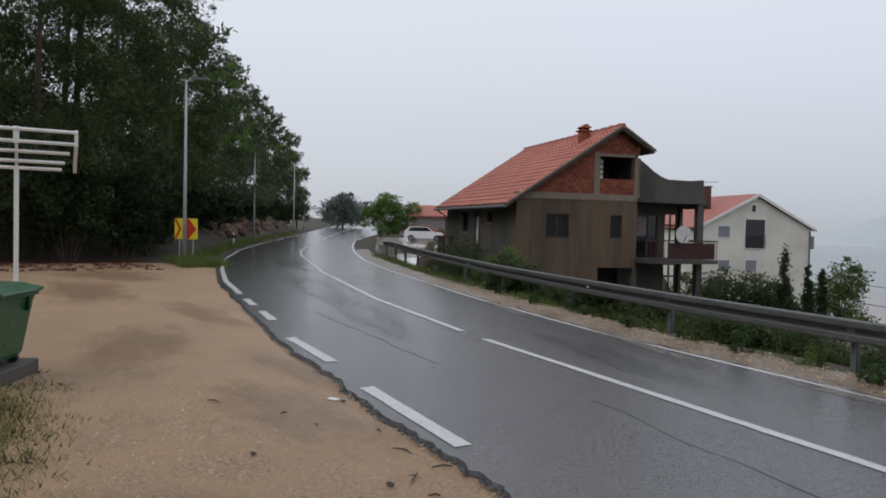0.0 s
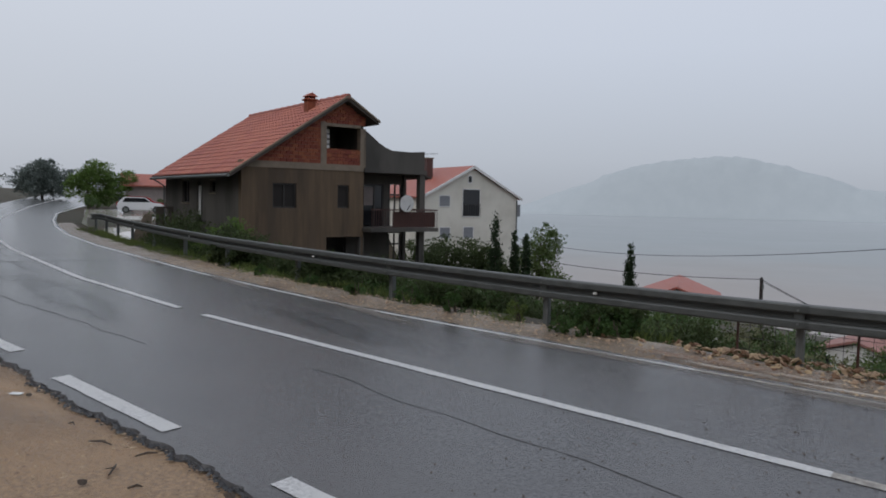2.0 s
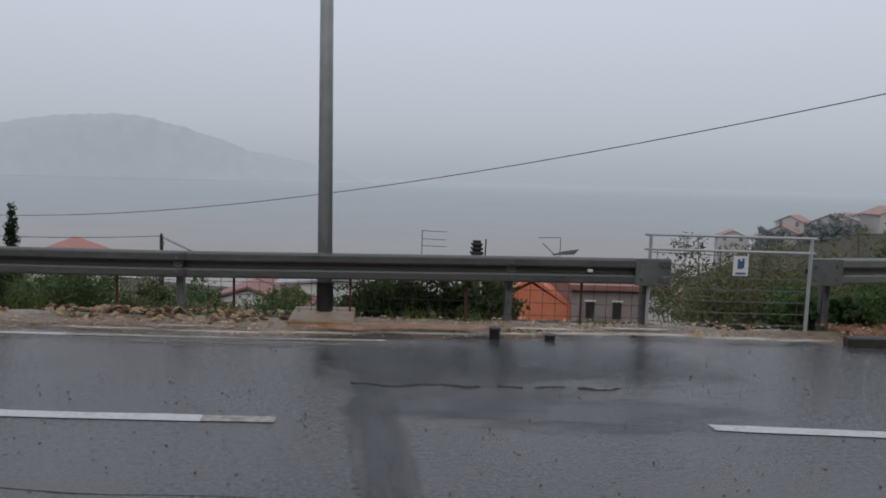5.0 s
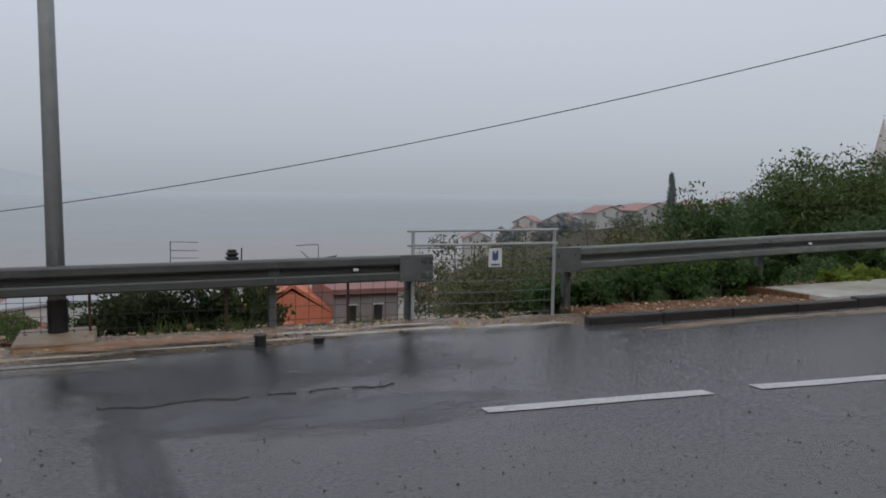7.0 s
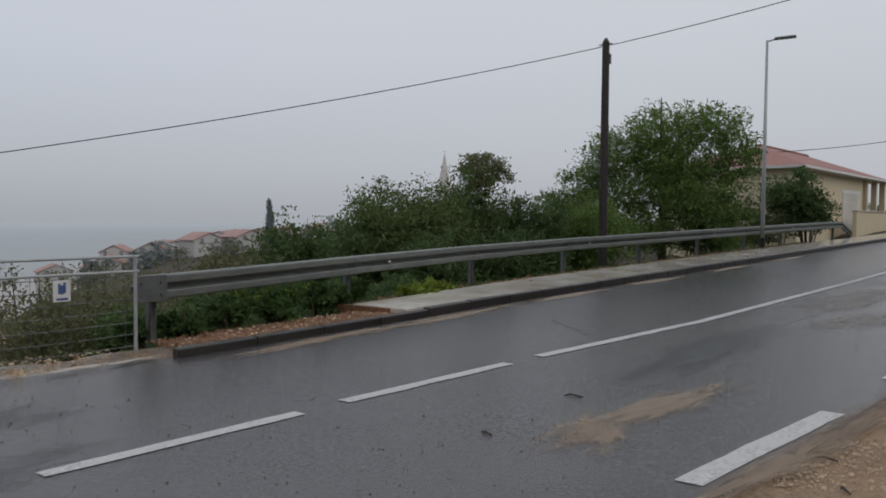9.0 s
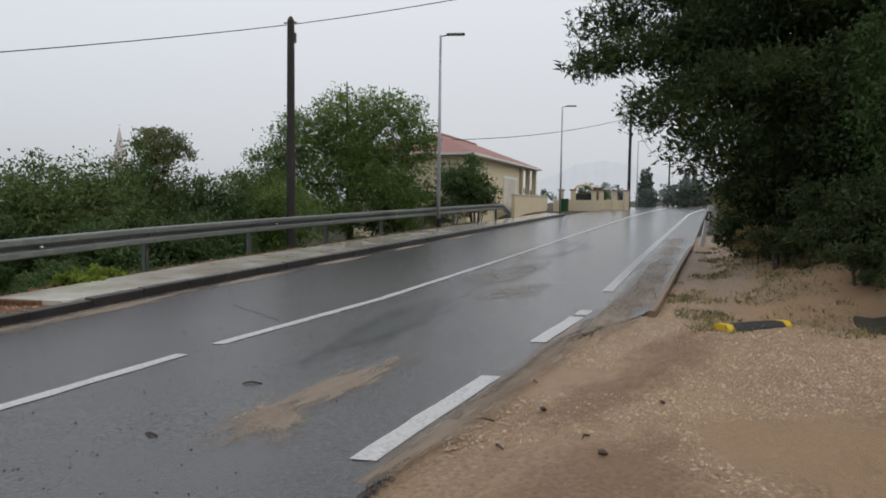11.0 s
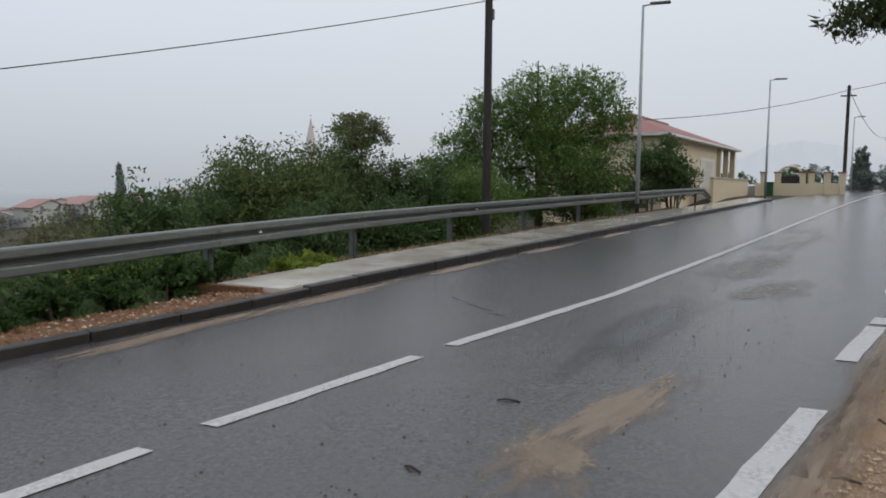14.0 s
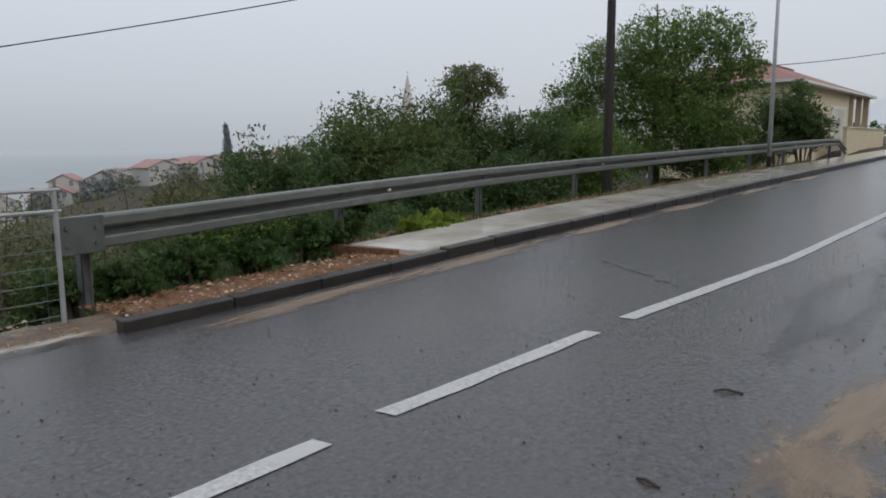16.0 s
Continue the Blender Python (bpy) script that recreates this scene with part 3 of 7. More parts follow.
for i in range(110):
    x = -0.6 + i * 0.022
    if noise.noise((x * 6, 8, 0)) > -0.1 - 0.1 * (x < 0.6):
        for dy in (0.0, 0.03 * noise.noise((x * 9, 2, 0))):
            tube(bmt, [(x, seam_y(x) + dy, road_top(x, 5.7) - 0.002), (x + 0.03, seam_y(x + 0.03) + dy, road_top(x, 5.7) - 0.002)], 0.004 + 0.008 * rng.random(), 5)
tagged(part("tar_seam", bmt, M_tyre), "black broken tar seam on the asphalt", "crack", kind="structure")
blob_sheet("water_film", 1.3, 5.1, 1.5, 0.6, -4, M_film, "smooth film of rain water in the lane", cat="puddle")
blob_sheet("water_film", 0.3, 5.35, 1.2, 0.5, 10, M_film, "smooth film of rain water in the lane", cat="puddle")
for x, y, a, b in ((-14, 5.2, 4, 0.6), (-20, 6.2, 5, 0.8), (-30, 9.2, 5, 1.0), (8.5, 2.4, 2.5, 0.5), (20, 0.8, 5, 1.0), (-8.5, 6.6, 3, 0.5)):
    blob_sheet("water_film", x, y, a, b, -9 if x > 0 else -12, M_film, "smooth film of rain water in the lane", cat="puddle")
blob_sheet("mud_patch", 5.6, 2.2, 1.75, 0.32, -15, M_mud, "tan mud washed onto the wet lane")
blob_sheet("mud_patch", 4.75, 2.38, 0.65, 0.36, 20, M_mud, "tan mud washed onto the wet lane")
blob_sheet("mud_patch", 11.5, 1.2, 1.5, 0.6, -20, M_silt, "thin sandy silt on the wet lane")
blob_sheet("mud_patch", 14.0, 1.5, 2.6, 0.8, -12, M_silt, "thin sandy silt on the wet lane")
for x in (6.5, 9.0, 12.0, 15.5, 19.5, 24):
    blob_sheet("silt_streak", x, along(RIGHT, x) - 0.28, 2.2, 0.26, -9 if x > 9 else -5, M_mud, "brown silt washed along the kerb")
for x, o, a, b in ((9.6, 0.42, 1.6, 0.34), (11.2, 0.48, 1.8, 0.38), (13.0, 0.52, 2.0, 0.4), (15.2, 0.56, 2.4, 0.42)):
    blob_sheet("silt_streak", x, along(LEFT, x) - o, a, b, -11, M_mud, "brown silt washed off the lay-by", road_top(x, along(LEFT, x) - o) + 0.010)
for x in (-20, -14, -9, -5, -1.5):
    blob_sheet("silt_streak", x, along(RIGHT, x) - 0.2, 2.6, 0.25, -4 if x > -8 else -16, M_silt, "pale silt washed along the road edge")

for x in (5.0, 6.6, 8.2, 9.8, 11.4, 13.5, 16.5, 20, 24):
    blob_sheet("silt_streak", x, along(LEFT, x) - 0.22 - 0.28 * smooth01(9, 11, x), 1.9 + 0.04 * x, 0.22 + 0.22 * smooth01(9, 12, x), -16 if x < 9 else -11, M_mud, "brown silt washed off the lay-by", road_top(x, along(LEFT, x) - 0.3) + 0.004)

# fine cracks across the asphalt
for i, (x0, y0, x1, y1) in enumerate(((-6.5, 4.55, 0.6, 3.5), (-15, 4.4, -9, 4.0), (9.3, 4.9, 8.3, 3.8), (10.5, 2.0, 13.5, 1.5), (-22, 6.2, -20, 10.4), (-24.5, 5.4, -23, 9.8))):
    pts = []
    for k in range(29):
        t = k / 28
        x, y = x0 + (x1 - x0) * t, y0 + (y1 - y0) * t + 0.10 * noise.noise((t * 7, i * 3.0, 0))
        pts.append((x, y, road_top(x, y) + 0.001))
    tagged(part("crack", tube(bmesh.new(), pts, [0.0015 + 0.003 * rng.random() for _ in pts], 4), M_black), "dark hairline crack in wet asphalt", "crack", kind="structure")

# the lay-by: a finely uneven sheet of gravelly dirt
lx, ly = np.arange(-33, 27.01, 0.25), np.concatenate([np.arange(-20, -4, 1.0), np.arange(-4, 5.7, 0.2)])
lv = []
for y in ly:
    for x in lx:
        e = along(LEFT, x) - 0.12
        yy = min(y, e)
        z = max(land_z(x, yy), road_z(x) - 0.06)
        z += 0.028 + 0.022 * noise.noise((x * 0.6, yy * 0.6, 2)) + 0.012 * noise.noise((x * 2.3, yy * 2.3, 5))
        z -= 0.02 * smooth01(0.5, 0.0, e - yy)
        lv.append((x, yy, z))
m_ = len(lx)
lf = [(j * m_ + i, j * m_ + i + 1, (j + 1) * m_ + i + 1, (j + 1) * m_ + i) for j in range(len(ly) - 1) for i in range(m_ - 1) if (lx[i] < 12 or ly[j] > along(LEFT, lx[i]) - 2.9) and (lv[(j + 1) * m_ + i][1] - lv[j * m_ + i][1] > 1e-6 or lv[(j + 1) * m_ + i + 1][1] - lv[j * m_ + i + 1][1] > 1e-6)]
tagged(raw("layby", lv, lf, M_dirt, smooth=True), "wet tan gravel and dirt lay-by", "ground", kind="structure")


def layby_z(x, y):
    return road_z(x) - 0.03 + 0.022 * noise.noise((x * 0.6, y * 0.6, 2)) + 0.012 * noise.noise((x * 2.3, y * 2.3, 5))


# sandy verge between the asphalt and the crash barrier
vx = np.arange(-46, 5.01, 0.2)
vv, cols = [], 9
for x in vx:
    y0, w = along(RIGHT, x) + 0.02, 1.25 + 0.25 * noise.noise((x * 0.8, 4, 0)) - 0.3 * smooth01(2, 3, x)
    for k in range(cols):
        y = y0 + w * k / (cols - 1)
        z = road_z(x) - 0.03 + 0.05 * smooth01(0, 0.5, k / 8) + 0.035 * noise.noise((x * 1.8, y * 1.8, 1)) * smooth01(0.05, 0.4, k / 8) - 0.25 * smooth01(0.8, 1.0, k / 8)
        vv.append((x, y, z))
vf = [(i * cols + k, (i + 1) * cols + k, (i + 1) * cols + k + 1, i * cols + k + 1) for i in range(len(vx) - 1) for k in range(cols - 1)]
tagged(raw("verge", vv, vf, M_sand, smooth=True), "wet sandy verge of washed-out grit", "ground", kind="structure")
blob_sheet("clay_puddle", 0.3, 7.80, 1.3, 0.30, -4, M_orangemud, "orange clay water flowing along the verge", 0.064, "puddle")
blob_sheet("clay_puddle", -0.5, 7.75, 0.9, 0.26, -4, M_orangemud, "orange clay water flowing along the verge", 0.060, "puddle")
for x, d, a, b in ((-3.1, 0.14, 0.9, 0.07), (-1.9, 0.10, 1.0, 0.08), (-0.9, 0.12, 0.8, 0.09), (0.2, 0.16, 0.9, 0.07), (1.1, 0.20, 0.7, 0.09), (1.9, 0.22, 0.8, 0.12), (2.8, 0.20, 0.8, 0.13), (3.7, 0.16, 0.7, 0.12), (4.3, 0.15, 0.5, 0.1), (-2.4, 0.30, 0.8, 0.06), (-0.6, 0.32, 0.7, 0.05), (1.6, 0.42, 0.8, 0.10), (2.6, 0.45, 0.7, 0.10)):
    blob_sheet("foam_streak", x, along(RIGHT, x) + d, a, b, -4, M_foam, "pale foam on the muddy water at the road edge", 0.034 + 0.004 * (d * 10), "foam")
blob_sheet("clay_puddle", -3.4, 7.95, 2.0, 0.25, -4, M_reddirt, "orange clay water flowing along the verge", 0.05, "puddle")
for x, y, a, b, r, m in ((-7.5, 1.5, 2.2, 0.9, 10, M_wetdirt), (-12, 0.6, 3.2, 1.1, -6, M_wetdirt), (-15.5, 2.2, 2.8, 0.7, 6, M_wetdirt), (-21, 0.5, 4.5, 1.5, 0, M_reddirt), (-26, 1.5, 4.0, 2.2, 10, M_reddirt), (-4.8, 0.3, 1.8, 0.7, 30, M_wetdirt),
                         (-9.5, 2.2, 2.4, 0.4, 8, M_wetdirt), (5.9, 0.1, 1.5, 0.45, -30, M_reddirt), (7.6, -0.75, 1.9, 0.55, -20, M_reddirt), (4.2, 0.2, 1.4, 0.7, -30, M_reddirt)):
    blob_sheet("damp_patch", x, y, a, b, r, m, "darker damp patch in the dirt lay-by", road_z(x) - 0.03 + 0.02)

# the pavement with its kerb
SIDE = [x for x in np.arange(8.35, 46.1, 0.75)]
pv = []
for x in SIDE:
    y0 = along(RIGHT, x) + 0.16
    w = 1.02 + 0.25 * smooth01(8, 14, x) - 0.1 * smooth01(25, 40, x)
    z = road_z(x)
    pv += [(x, y0, z - 0.1), (x, y0, z + 0.125), (x, y0 + w, z + 0.14), (x, y0 + w, z - 0.3)]
pf = [(4 * i + k, 4 * i + k + 4, 4 * i + k + 5, 4 * i + k + 1) for i in range(len(SIDE) - 1) for k in range(3)] + [(0, 1, 2, 3)]
tagged(raw("pavement", pv, pf, M_concrete), "wet shiny cast concrete pavement", "pavement", kind="structure")
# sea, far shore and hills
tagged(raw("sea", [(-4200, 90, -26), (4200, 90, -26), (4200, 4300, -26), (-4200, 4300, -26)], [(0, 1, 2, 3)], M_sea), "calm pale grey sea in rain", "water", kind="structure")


def far_land(name, x0, x1, depth, y0, heights, material, label, base, rough=0.06, n=150):
    """A low hill seen across the water: a ridge whose outline follows a few heights."""
    xs = np.linspace(x0, x1, n)
    v, f, rows_ = [], [], 14
    for i, x in enumerate(xs):
        t = i / (n - 1)
        h = float(np.interp(t, np.linspace(0, 1, len(heights)), heights))
        h = max(0.0, h * (1 + rough * noise.noise((t * 22, 0.5, 0)) + 0.5 * rough * noise.noise((t * 90, 2.5, 0))))
        for k in range(rows_):
            q = k / (rows_ - 1)
            v.append((x, y0 + depth * q + (x - x0) * 0.37, base + h * math.sin(math.pi / 2 * min(1, q * 1.15)) * (1 + 0.03 * noise.noise((t * 30, q * 8, 3)))))
    f = [(i * rows_ + k, (i + 1) * rows_ + k, (i + 1) * rows_ + k + 1, i * rows_ + k + 1) for i in range(n - 1) for k in range(rows_ - 1)]
    return tagged(raw(name, v, f, material, smooth=True), label, "backdrop", kind="structure")


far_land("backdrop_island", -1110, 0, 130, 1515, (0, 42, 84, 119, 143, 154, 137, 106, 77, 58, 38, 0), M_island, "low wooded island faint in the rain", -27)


# ---- crash barriers ----
BEAM = [(0.03, 0.0), (0.083, 0.010), (0.095, 0.026), (0.095, 0.094), (0.084, 0.110), (0.002, 0.118), (0.0, 0.15), (0.002, 0.186), (0.084, 0.194), (0.095, 0.210), (0.095, 0.276), (0.083, 0.294), (0.03, 0.305),
        (0.028, 0.298), (0.077, 0.287), (0.088, 0.272), (0.088, 0.213), (0.080, 0.201), (-0.005, 0.193), (-0.008, 0.15), (-0.005, 0.111), (0.080, 0.103), (0.088, 0.091), (0.088, 0.030), (0.077, 0.017), (0.028, 0.007)]


def dense(path, step=1.0):
    out = []
    for a, b in zip(path, path[1:]):
        n = max(1, int(math.hypot(b[0] - a[0], b[1] - a[1]) / step))
        out += [tuple(a[i] + (b[i] - a[i]) * k / n for i in range(3)) for k in range(n)]
    return out + [path[-1]]


def barrier(label, path, post_x, lows, ends, steel=M_zinc):
    """A steel crash barrier: beam on posts, with its reflectors and end plates."""
    g = thing("guardrail", label, "guardrail", group="crash barriers")
    xs = [p[0] for p in path]
    at = lambda x: (float(np.interp(x, xs, [p[1] for p in path])), float(np.interp(x, xs, [p[2] for p in path])))
    xs_ = sorted(set(p[0] for p in path))
    cuts = [xs_[0]] + [x for x in post_x if xs_[0] + 0.6 < x < xs_[-1] - 0.6] + [xs_[-1]]
    smooth_path = dense(path)
    for a, b in zip(cuts, cuts[1:]):
        pts = [(a, *at(a))] + [p for p in smooth_path if a + 0.05 < p[0] < b - 0.05] + [(b + (0.12 if b < xs_[-1] else 0.0), *at(b + (0.12 if b < xs_[-1] else 0.0)))]
        part("beam", sweep(bmesh.new(), pts, BEAM), steel, g)
    for x, low in zip(post_x, lows):
        y, z = at(x)
        bm = bmesh.new()
        for sx in (-0.04, 0.02):
            box(bm, x + sx, x + sx + 0.02, y + 0.06, y + 0.16, low, z + 0.27)
        box(bm, x - 0.04, x + 0.04, y + 0.07, y + 0.085, low, z + 0.27)
        p = part("post", bm, M_zincdark, g)
        part("spacer", boxed(x - 0.06, x + 0.06, y - 0.02, y + 0.06, z + 0.05, z + 0.25, bevel=0.01), M_zincdark, g)
        for dz in (0.07, 0.23):
            part("bolt", tube(bmesh.new(), [(x, y - 0.078, z + dz), (x, y - 0.102, z + dz)], 0.016, 6), M_zincdark, g)
    for x in post_x[1::2]:
        y, z = at(x + 0.9)
        part("reflector", boxed(x + 0.88, x + 0.94, y - 0.075, y - 0.035, z + 0.135, z + 0.17, bevel=0.006), M_white, g, "small white reflector")
    for x, w in ends:
        y, z = at(x)
        a, b = sorted((x, x + w))
        bm = boxed(a, b, y - 0.115, y - 0.088, z - 0.005, z + 0.31, bevel=0.006)
        for bx in (a + 0.08, b - 0.08):
            for dz in (0.08, 0.22):
                tube(bm, [(bx, y - 0.11, z + dz), (bx, y - 0.135, z + dz)], 0.02, 6)
        part("end_plate", bm, M_zincdark, g, "bolted grey steel end plate")
    return g


pathA = [(-42.5, 18.9, 0.38), (-40, 18.0, 0.48), (-38, 17.4, 0.50), (-30, 14.6, 0.49), (-24, 12.7, 0.48), (-17.5, 10.8, 0.47), (-13.4, 9.85, 0.47), (-9.8, 9.2, 0.46), (-6.15, 8.75, 0.45), (-2.6, 8.5, 0.46), (1.25, 8.28, 0.50), (3.09, 8.14, 0.52)]
postsA = [-41.4, -37.6, -33.6, -29.6, -25.6, -21.4, -17.4, -13.3, -9.78, -6.15, -2.55, 1.25, 2.86]
barrier("long grey galvanised crash barrier beside the road", pathA, postsA, [land_z(x, along(RIGHT, x) + 1.5) - 0.5 for x in postsA], [(2.67, 0.42)], M_zincold)
pathB = [(4.68, 7.98, 0.575), (6, 8.05, 0.595), (9, 8.18, 0.66), (12, 8.12, 0.73), (16, 7.75, 0.82), (20, 7.15, 0.91), (24, 6.5, 1.0), (28, 5.85, 1.08), (32, 5.2, 1.17), (37, 4.4, 1.27), (39, 4.05, 1.28), (40.6, 3.8, 0.85)]
postsB = [5.02, 8.7, 12.4, 16.1, 19.9, 23.7, 27.5, 31.3, 35.1, 38.2]
barrier("grey galvanised crash barrier along the pavement", pathB, postsB, [road_z(x) - 0.35 for x in postsB], [(4.66, 0.42)])


# ---- street lamps and poles ----
def street_lamp(label, x, y, z, h, arm, r=0.075, boot=True, lean=0.0):
    t = thing("street_lamp", label, "street lamp", (x, y, z), group="street lamps")
    part("pole", tube(bmesh.new(), [(0, 0, 0), (lean * 0.4, 0, h * 0.4), (lean, 0, h)], [r, r * 0.86, r * 0.55], 12), M_galv, t, smooth=True)
    if boot:
        part("base_sleeve", tube(bmesh.new(), [(0, 0, 0), (0, 0, 0.35)], r * 1.12, 12), M_black, t, "black painted base sleeve")
    ax, ay = arm
    part("arm", tube(bmesh.new(), [(lean, 0, h - 0.04), (lean + ax * 0.4, ay * 0.4, h + 0.03)], 0.03, 6), M_galv, t)
    q = math.atan2(ay, ax)
    bm = boxed(0.25, 0.95, -0.11, 0.11, h - 0.01, h + 0.07, bevel=0.02)
    bmesh.ops.rotate(bm, verts=bm.verts[:], cent=(0, 0, 0), matrix=Matrix.Rotation(q, 3, "Z"))
    part("lamp_head", bm, M_zincdark, t, "flat grey lamp head")
    part("access_door", boxed(-0.025, 0.025, -r - 0.002, -r + 0.02, 0.62, 0.85, bevel=0.003), M_zincdark, t)
    return t


street_lamp("tall grey galvanised street lamp on a concrete pad", -0.90, 8.60, 0.065, 8.3, (-0.1, -1), 0.088, lean=-0.06)
street_lamp("grey street lamp in front of dark pines", -31.9, 4.82, -0.03, 7.6, (0.55, 0.83), 0.08, False)
street_lamp("grey street lamp beside the curve", -55.9, 14.2, 0.12, 7.7, (0.4, 0.9), 0.08, False)
street_lamp("grey street lamp far along the wood", -76.0, 23.9, 0.35, 7.6, (0.4, 0.9), 0.08, False)
street_lamp("grey street lamp far along the wood", -101, 33.6, 0.6, 7.4, (0.4, 0.9), 0.08, False)
street_lamp("grey street lamp standing in the wet pavement", 28.3, 5.55, 0.62, 7.5, (0.05, -1), 0.078)
street_lamp("slim street lamp past the pavement's end", 50.5, 1.15, 0.93, 7.35, (0.05, -1), 0.075, False)
street_lamp("slim street lamp far down the road", 82, -6.6, 1.25, 7.4, (0.05, -1), 0.075, False)
street_lamp("slim street lamp far down the road", 105, -17.5, 1.5, 8.0, (0.05, -1), 0.075, False)

pad = thing("lamp_footing", "muddy cast concrete lamp footing beside the road", "footing")
part("block", boxed(-1.27, -0.54, 8.02, 8.85, -0.25, 0.075, bevel=0.02), M_pad, pad)
part("rim", boxed(-1.25, -0.56, 8.016, 8.03, -0.03, 0.03), M_clay, pad)


def wooden_pole(label, x, y, z, h, r=0.13, bars=0, fit_=True):
    t = thing("utility_pole", label, "utility pole", (x, y, z), group="utility poles")
    part("pole", tube(bmesh.new(), [(0, 0, -0.6), (0.02, 0.01, h * 0.5), (0, 0, h - 0.12), (0, 0, h)], [r, r * 0.88, r * 0.78, r * 0.3], 10), M_woodpole, t)
    if fit_:
        part("junction_box", boxed(0.06, 0.16, -0.12, 0.02, h - 0.75, h - 0.45, bevel=0.01), M_zincdark, t)
        part("bracket", tube(bmesh.new(), [(-0.02, -0.2, h - 0.18), (0.02, 0.22, h - 0.18)], 0.022, 6), M_zincdark, t)
    for k in range(bars):
        part("crossarm", boxed(-0.05, 0.05, -0.55, 0.55, h - 0.9 - 0.5 * k, h - 0.8 - 0.5 * k), M_woodpole, t)
    return t


wooden_pole("dark tarred wooden utility pole behind the barrier", 20.8, 8.70, 0.1, 6.95, 0.14)
wooden_pole("dark wooden utility pole beside the garden wall", 66.5, -4.6, 1.2, 8.6, 0.15, 1)
wooden_pole("dark wooden utility pole far off", 118, -14.5, 1.9, 7.6, 0.15, 1)
wooden_pole("short dark wooden pole below the road", -13.4, 46.7, -8.6, 6.15, 0.13)
wooden_pole("short dark wooden pole below the road", -30.5, 45.0, -8.4, 6.6, 0.12)


def cable(label, a, b, sag, r=0.012):
    pts = [tuple(a[i] + (b[i] - a[i]) * k / 40 - (sag * 4 * k / 40 * (1 - k / 40) if i == 2 else 0) for i in range(3)) for k in range(41)]
    return tagged(part("overhead_cable", tube(bmesh.new(), pts, r, 5), M_cable), label, "cable", "overhead cables")


top = (20.8, 8.65, 6.82)
cable("black overhead cable hung across the view to the sea", top, (-30.5, 45.0, -0.85), 2.48, 0.013)
cable("black overhead cable crossing above the road", top, (15.5, -9.0, 8.2), 0.35, 0.013)
cable("thin overhead cable to the house below", (-30.5, 45.0, -2.2), (-13.4, 46.7, -2.6), 0.35, 0.02)
cable("thin overhead cable below the road", (-13.4, 46.7, -2.6), (-2, 41, -6), 0.25, 0.02)
cable("thin overhead cable below the road", (-13.4, 46.7, -2.7), (-4, 50, -7), 0.25, 0.02)
cable("overhead cable far along the road", (66.5, -4.6, 9.4), (36, 14, 5.0), 0.9, 0.022)
cable("overhead cable far along the road", (66.5, -4.6, 9.5), (118, -14.5, 9.2), 1.6, 0.022)
cable("overhead cable far along the road", (66.5, -4.6, 9.4), (52, -14, 11.5), 0.6, 0.022)

# ---- small roadside things ----
sign = thing("chevron_sign", "yellow road sign with a red chevron arrow", "road sign", (-33.2, 5.12, -0.08), 60)
part("panel", boxed(-0.5, 0.5, -0.012, 0.012, 1.05, 1.95, bevel=0.01), M_signyellow, sign)
for x0, x1, tip in ((-0.5, -0.42, None), (-0.02, 0.18, 0.44)):
    if tip is None:
        part("arrow", prism(bmesh.new(), [(-0.5, 1.93), (-0.30, 1.5), (-0.5, 1.07), (-0.42, 1.07), (-0.20, 1.5), (-0.42, 1.93)], "y", -0.020, -0.013), M_signred, sign, "red chevron")
    else:
        part("arrow", prism(bmesh.new(), [(-0.02, 1.93), (0.02, 1.5), (-0.02, 1.07), (0.12, 1.07), (tip, 1.5), (0.12, 1.93)], "y", -0.020, -0.013), M_signred, sign, "red chevron")
for x in (-0.3, 0.3):
    part("post", tube(bmesh.new(), [(x, 0.03, -0.3), (x, 0.03, 1.9)], 0.03, 8), M_galv, sign)


def delineator(label, x, y, z, tilt=0.0, k=1.0):
    t = thing("delineator_post", label, "delineator", (x, y, z), group="delineator posts")
    bm = prism(bmesh.new(), [(-0.06, -0.2), (0.06, -0.2), (0.06, 0.62), (-0.06, 0.62)], "y", -0.05, 0.05)
    p1 = part("lower_post", bm, M_whitepl, t)
    p2 = part("black_band", prism(bmesh.new(), [(-0.061, 0.62), (0.061, 0.62), (0.061, 0.84), (-0.061, 0.84)], "y", -0.051, 0.051), M_black, t, "black band")
    p3 = part("top", prism(bmesh.new(), [(-0.06, 0.84), (0.06, 0.84), (0.06, 0.93), (-0.06, 1.0)], "y", -0.05, 0.05), M_whitepl, t)
    p4 = part("reflector", boxed(-0.066, -0.06, -0.02, 0.02, 0.66, 0.8), M_white, t)
    t.matrix_basis = pose(x, y, z, tilt, 0, 0) @ Matrix.Scale(k, 4)
    return t


delineator("leaning white roadside delineator with a black band", 22.9, -3.55, 0.38, 10, 1.25)
delineator("white roadside delineator beside the wood", -48.6, 10.9, 0.02)
delineator("white roadside delineator beside the wood", -85, 26.2, 0.45)

for x, y, k in ((0.96, 7.55, 0.85), (1.55, 7.5, 0.4)):
    t = thing("bollard_stub", "cut-off black bollard stub in the wet verge", "bollard", (x, y, 0.0), group="bollard stubs")
    part("stump", tube(bmesh.new(), [(0, 0, -0.1), (0, 0, 0.11 * k)], [0.062, 0.056], 12), M_black, t)
    part("rim", tube(bmesh.new(), [(0, 0, 0.11 * k), (0, 0, 0.13 * k)], [0.068, 0.066], 12), M_rubber, t)

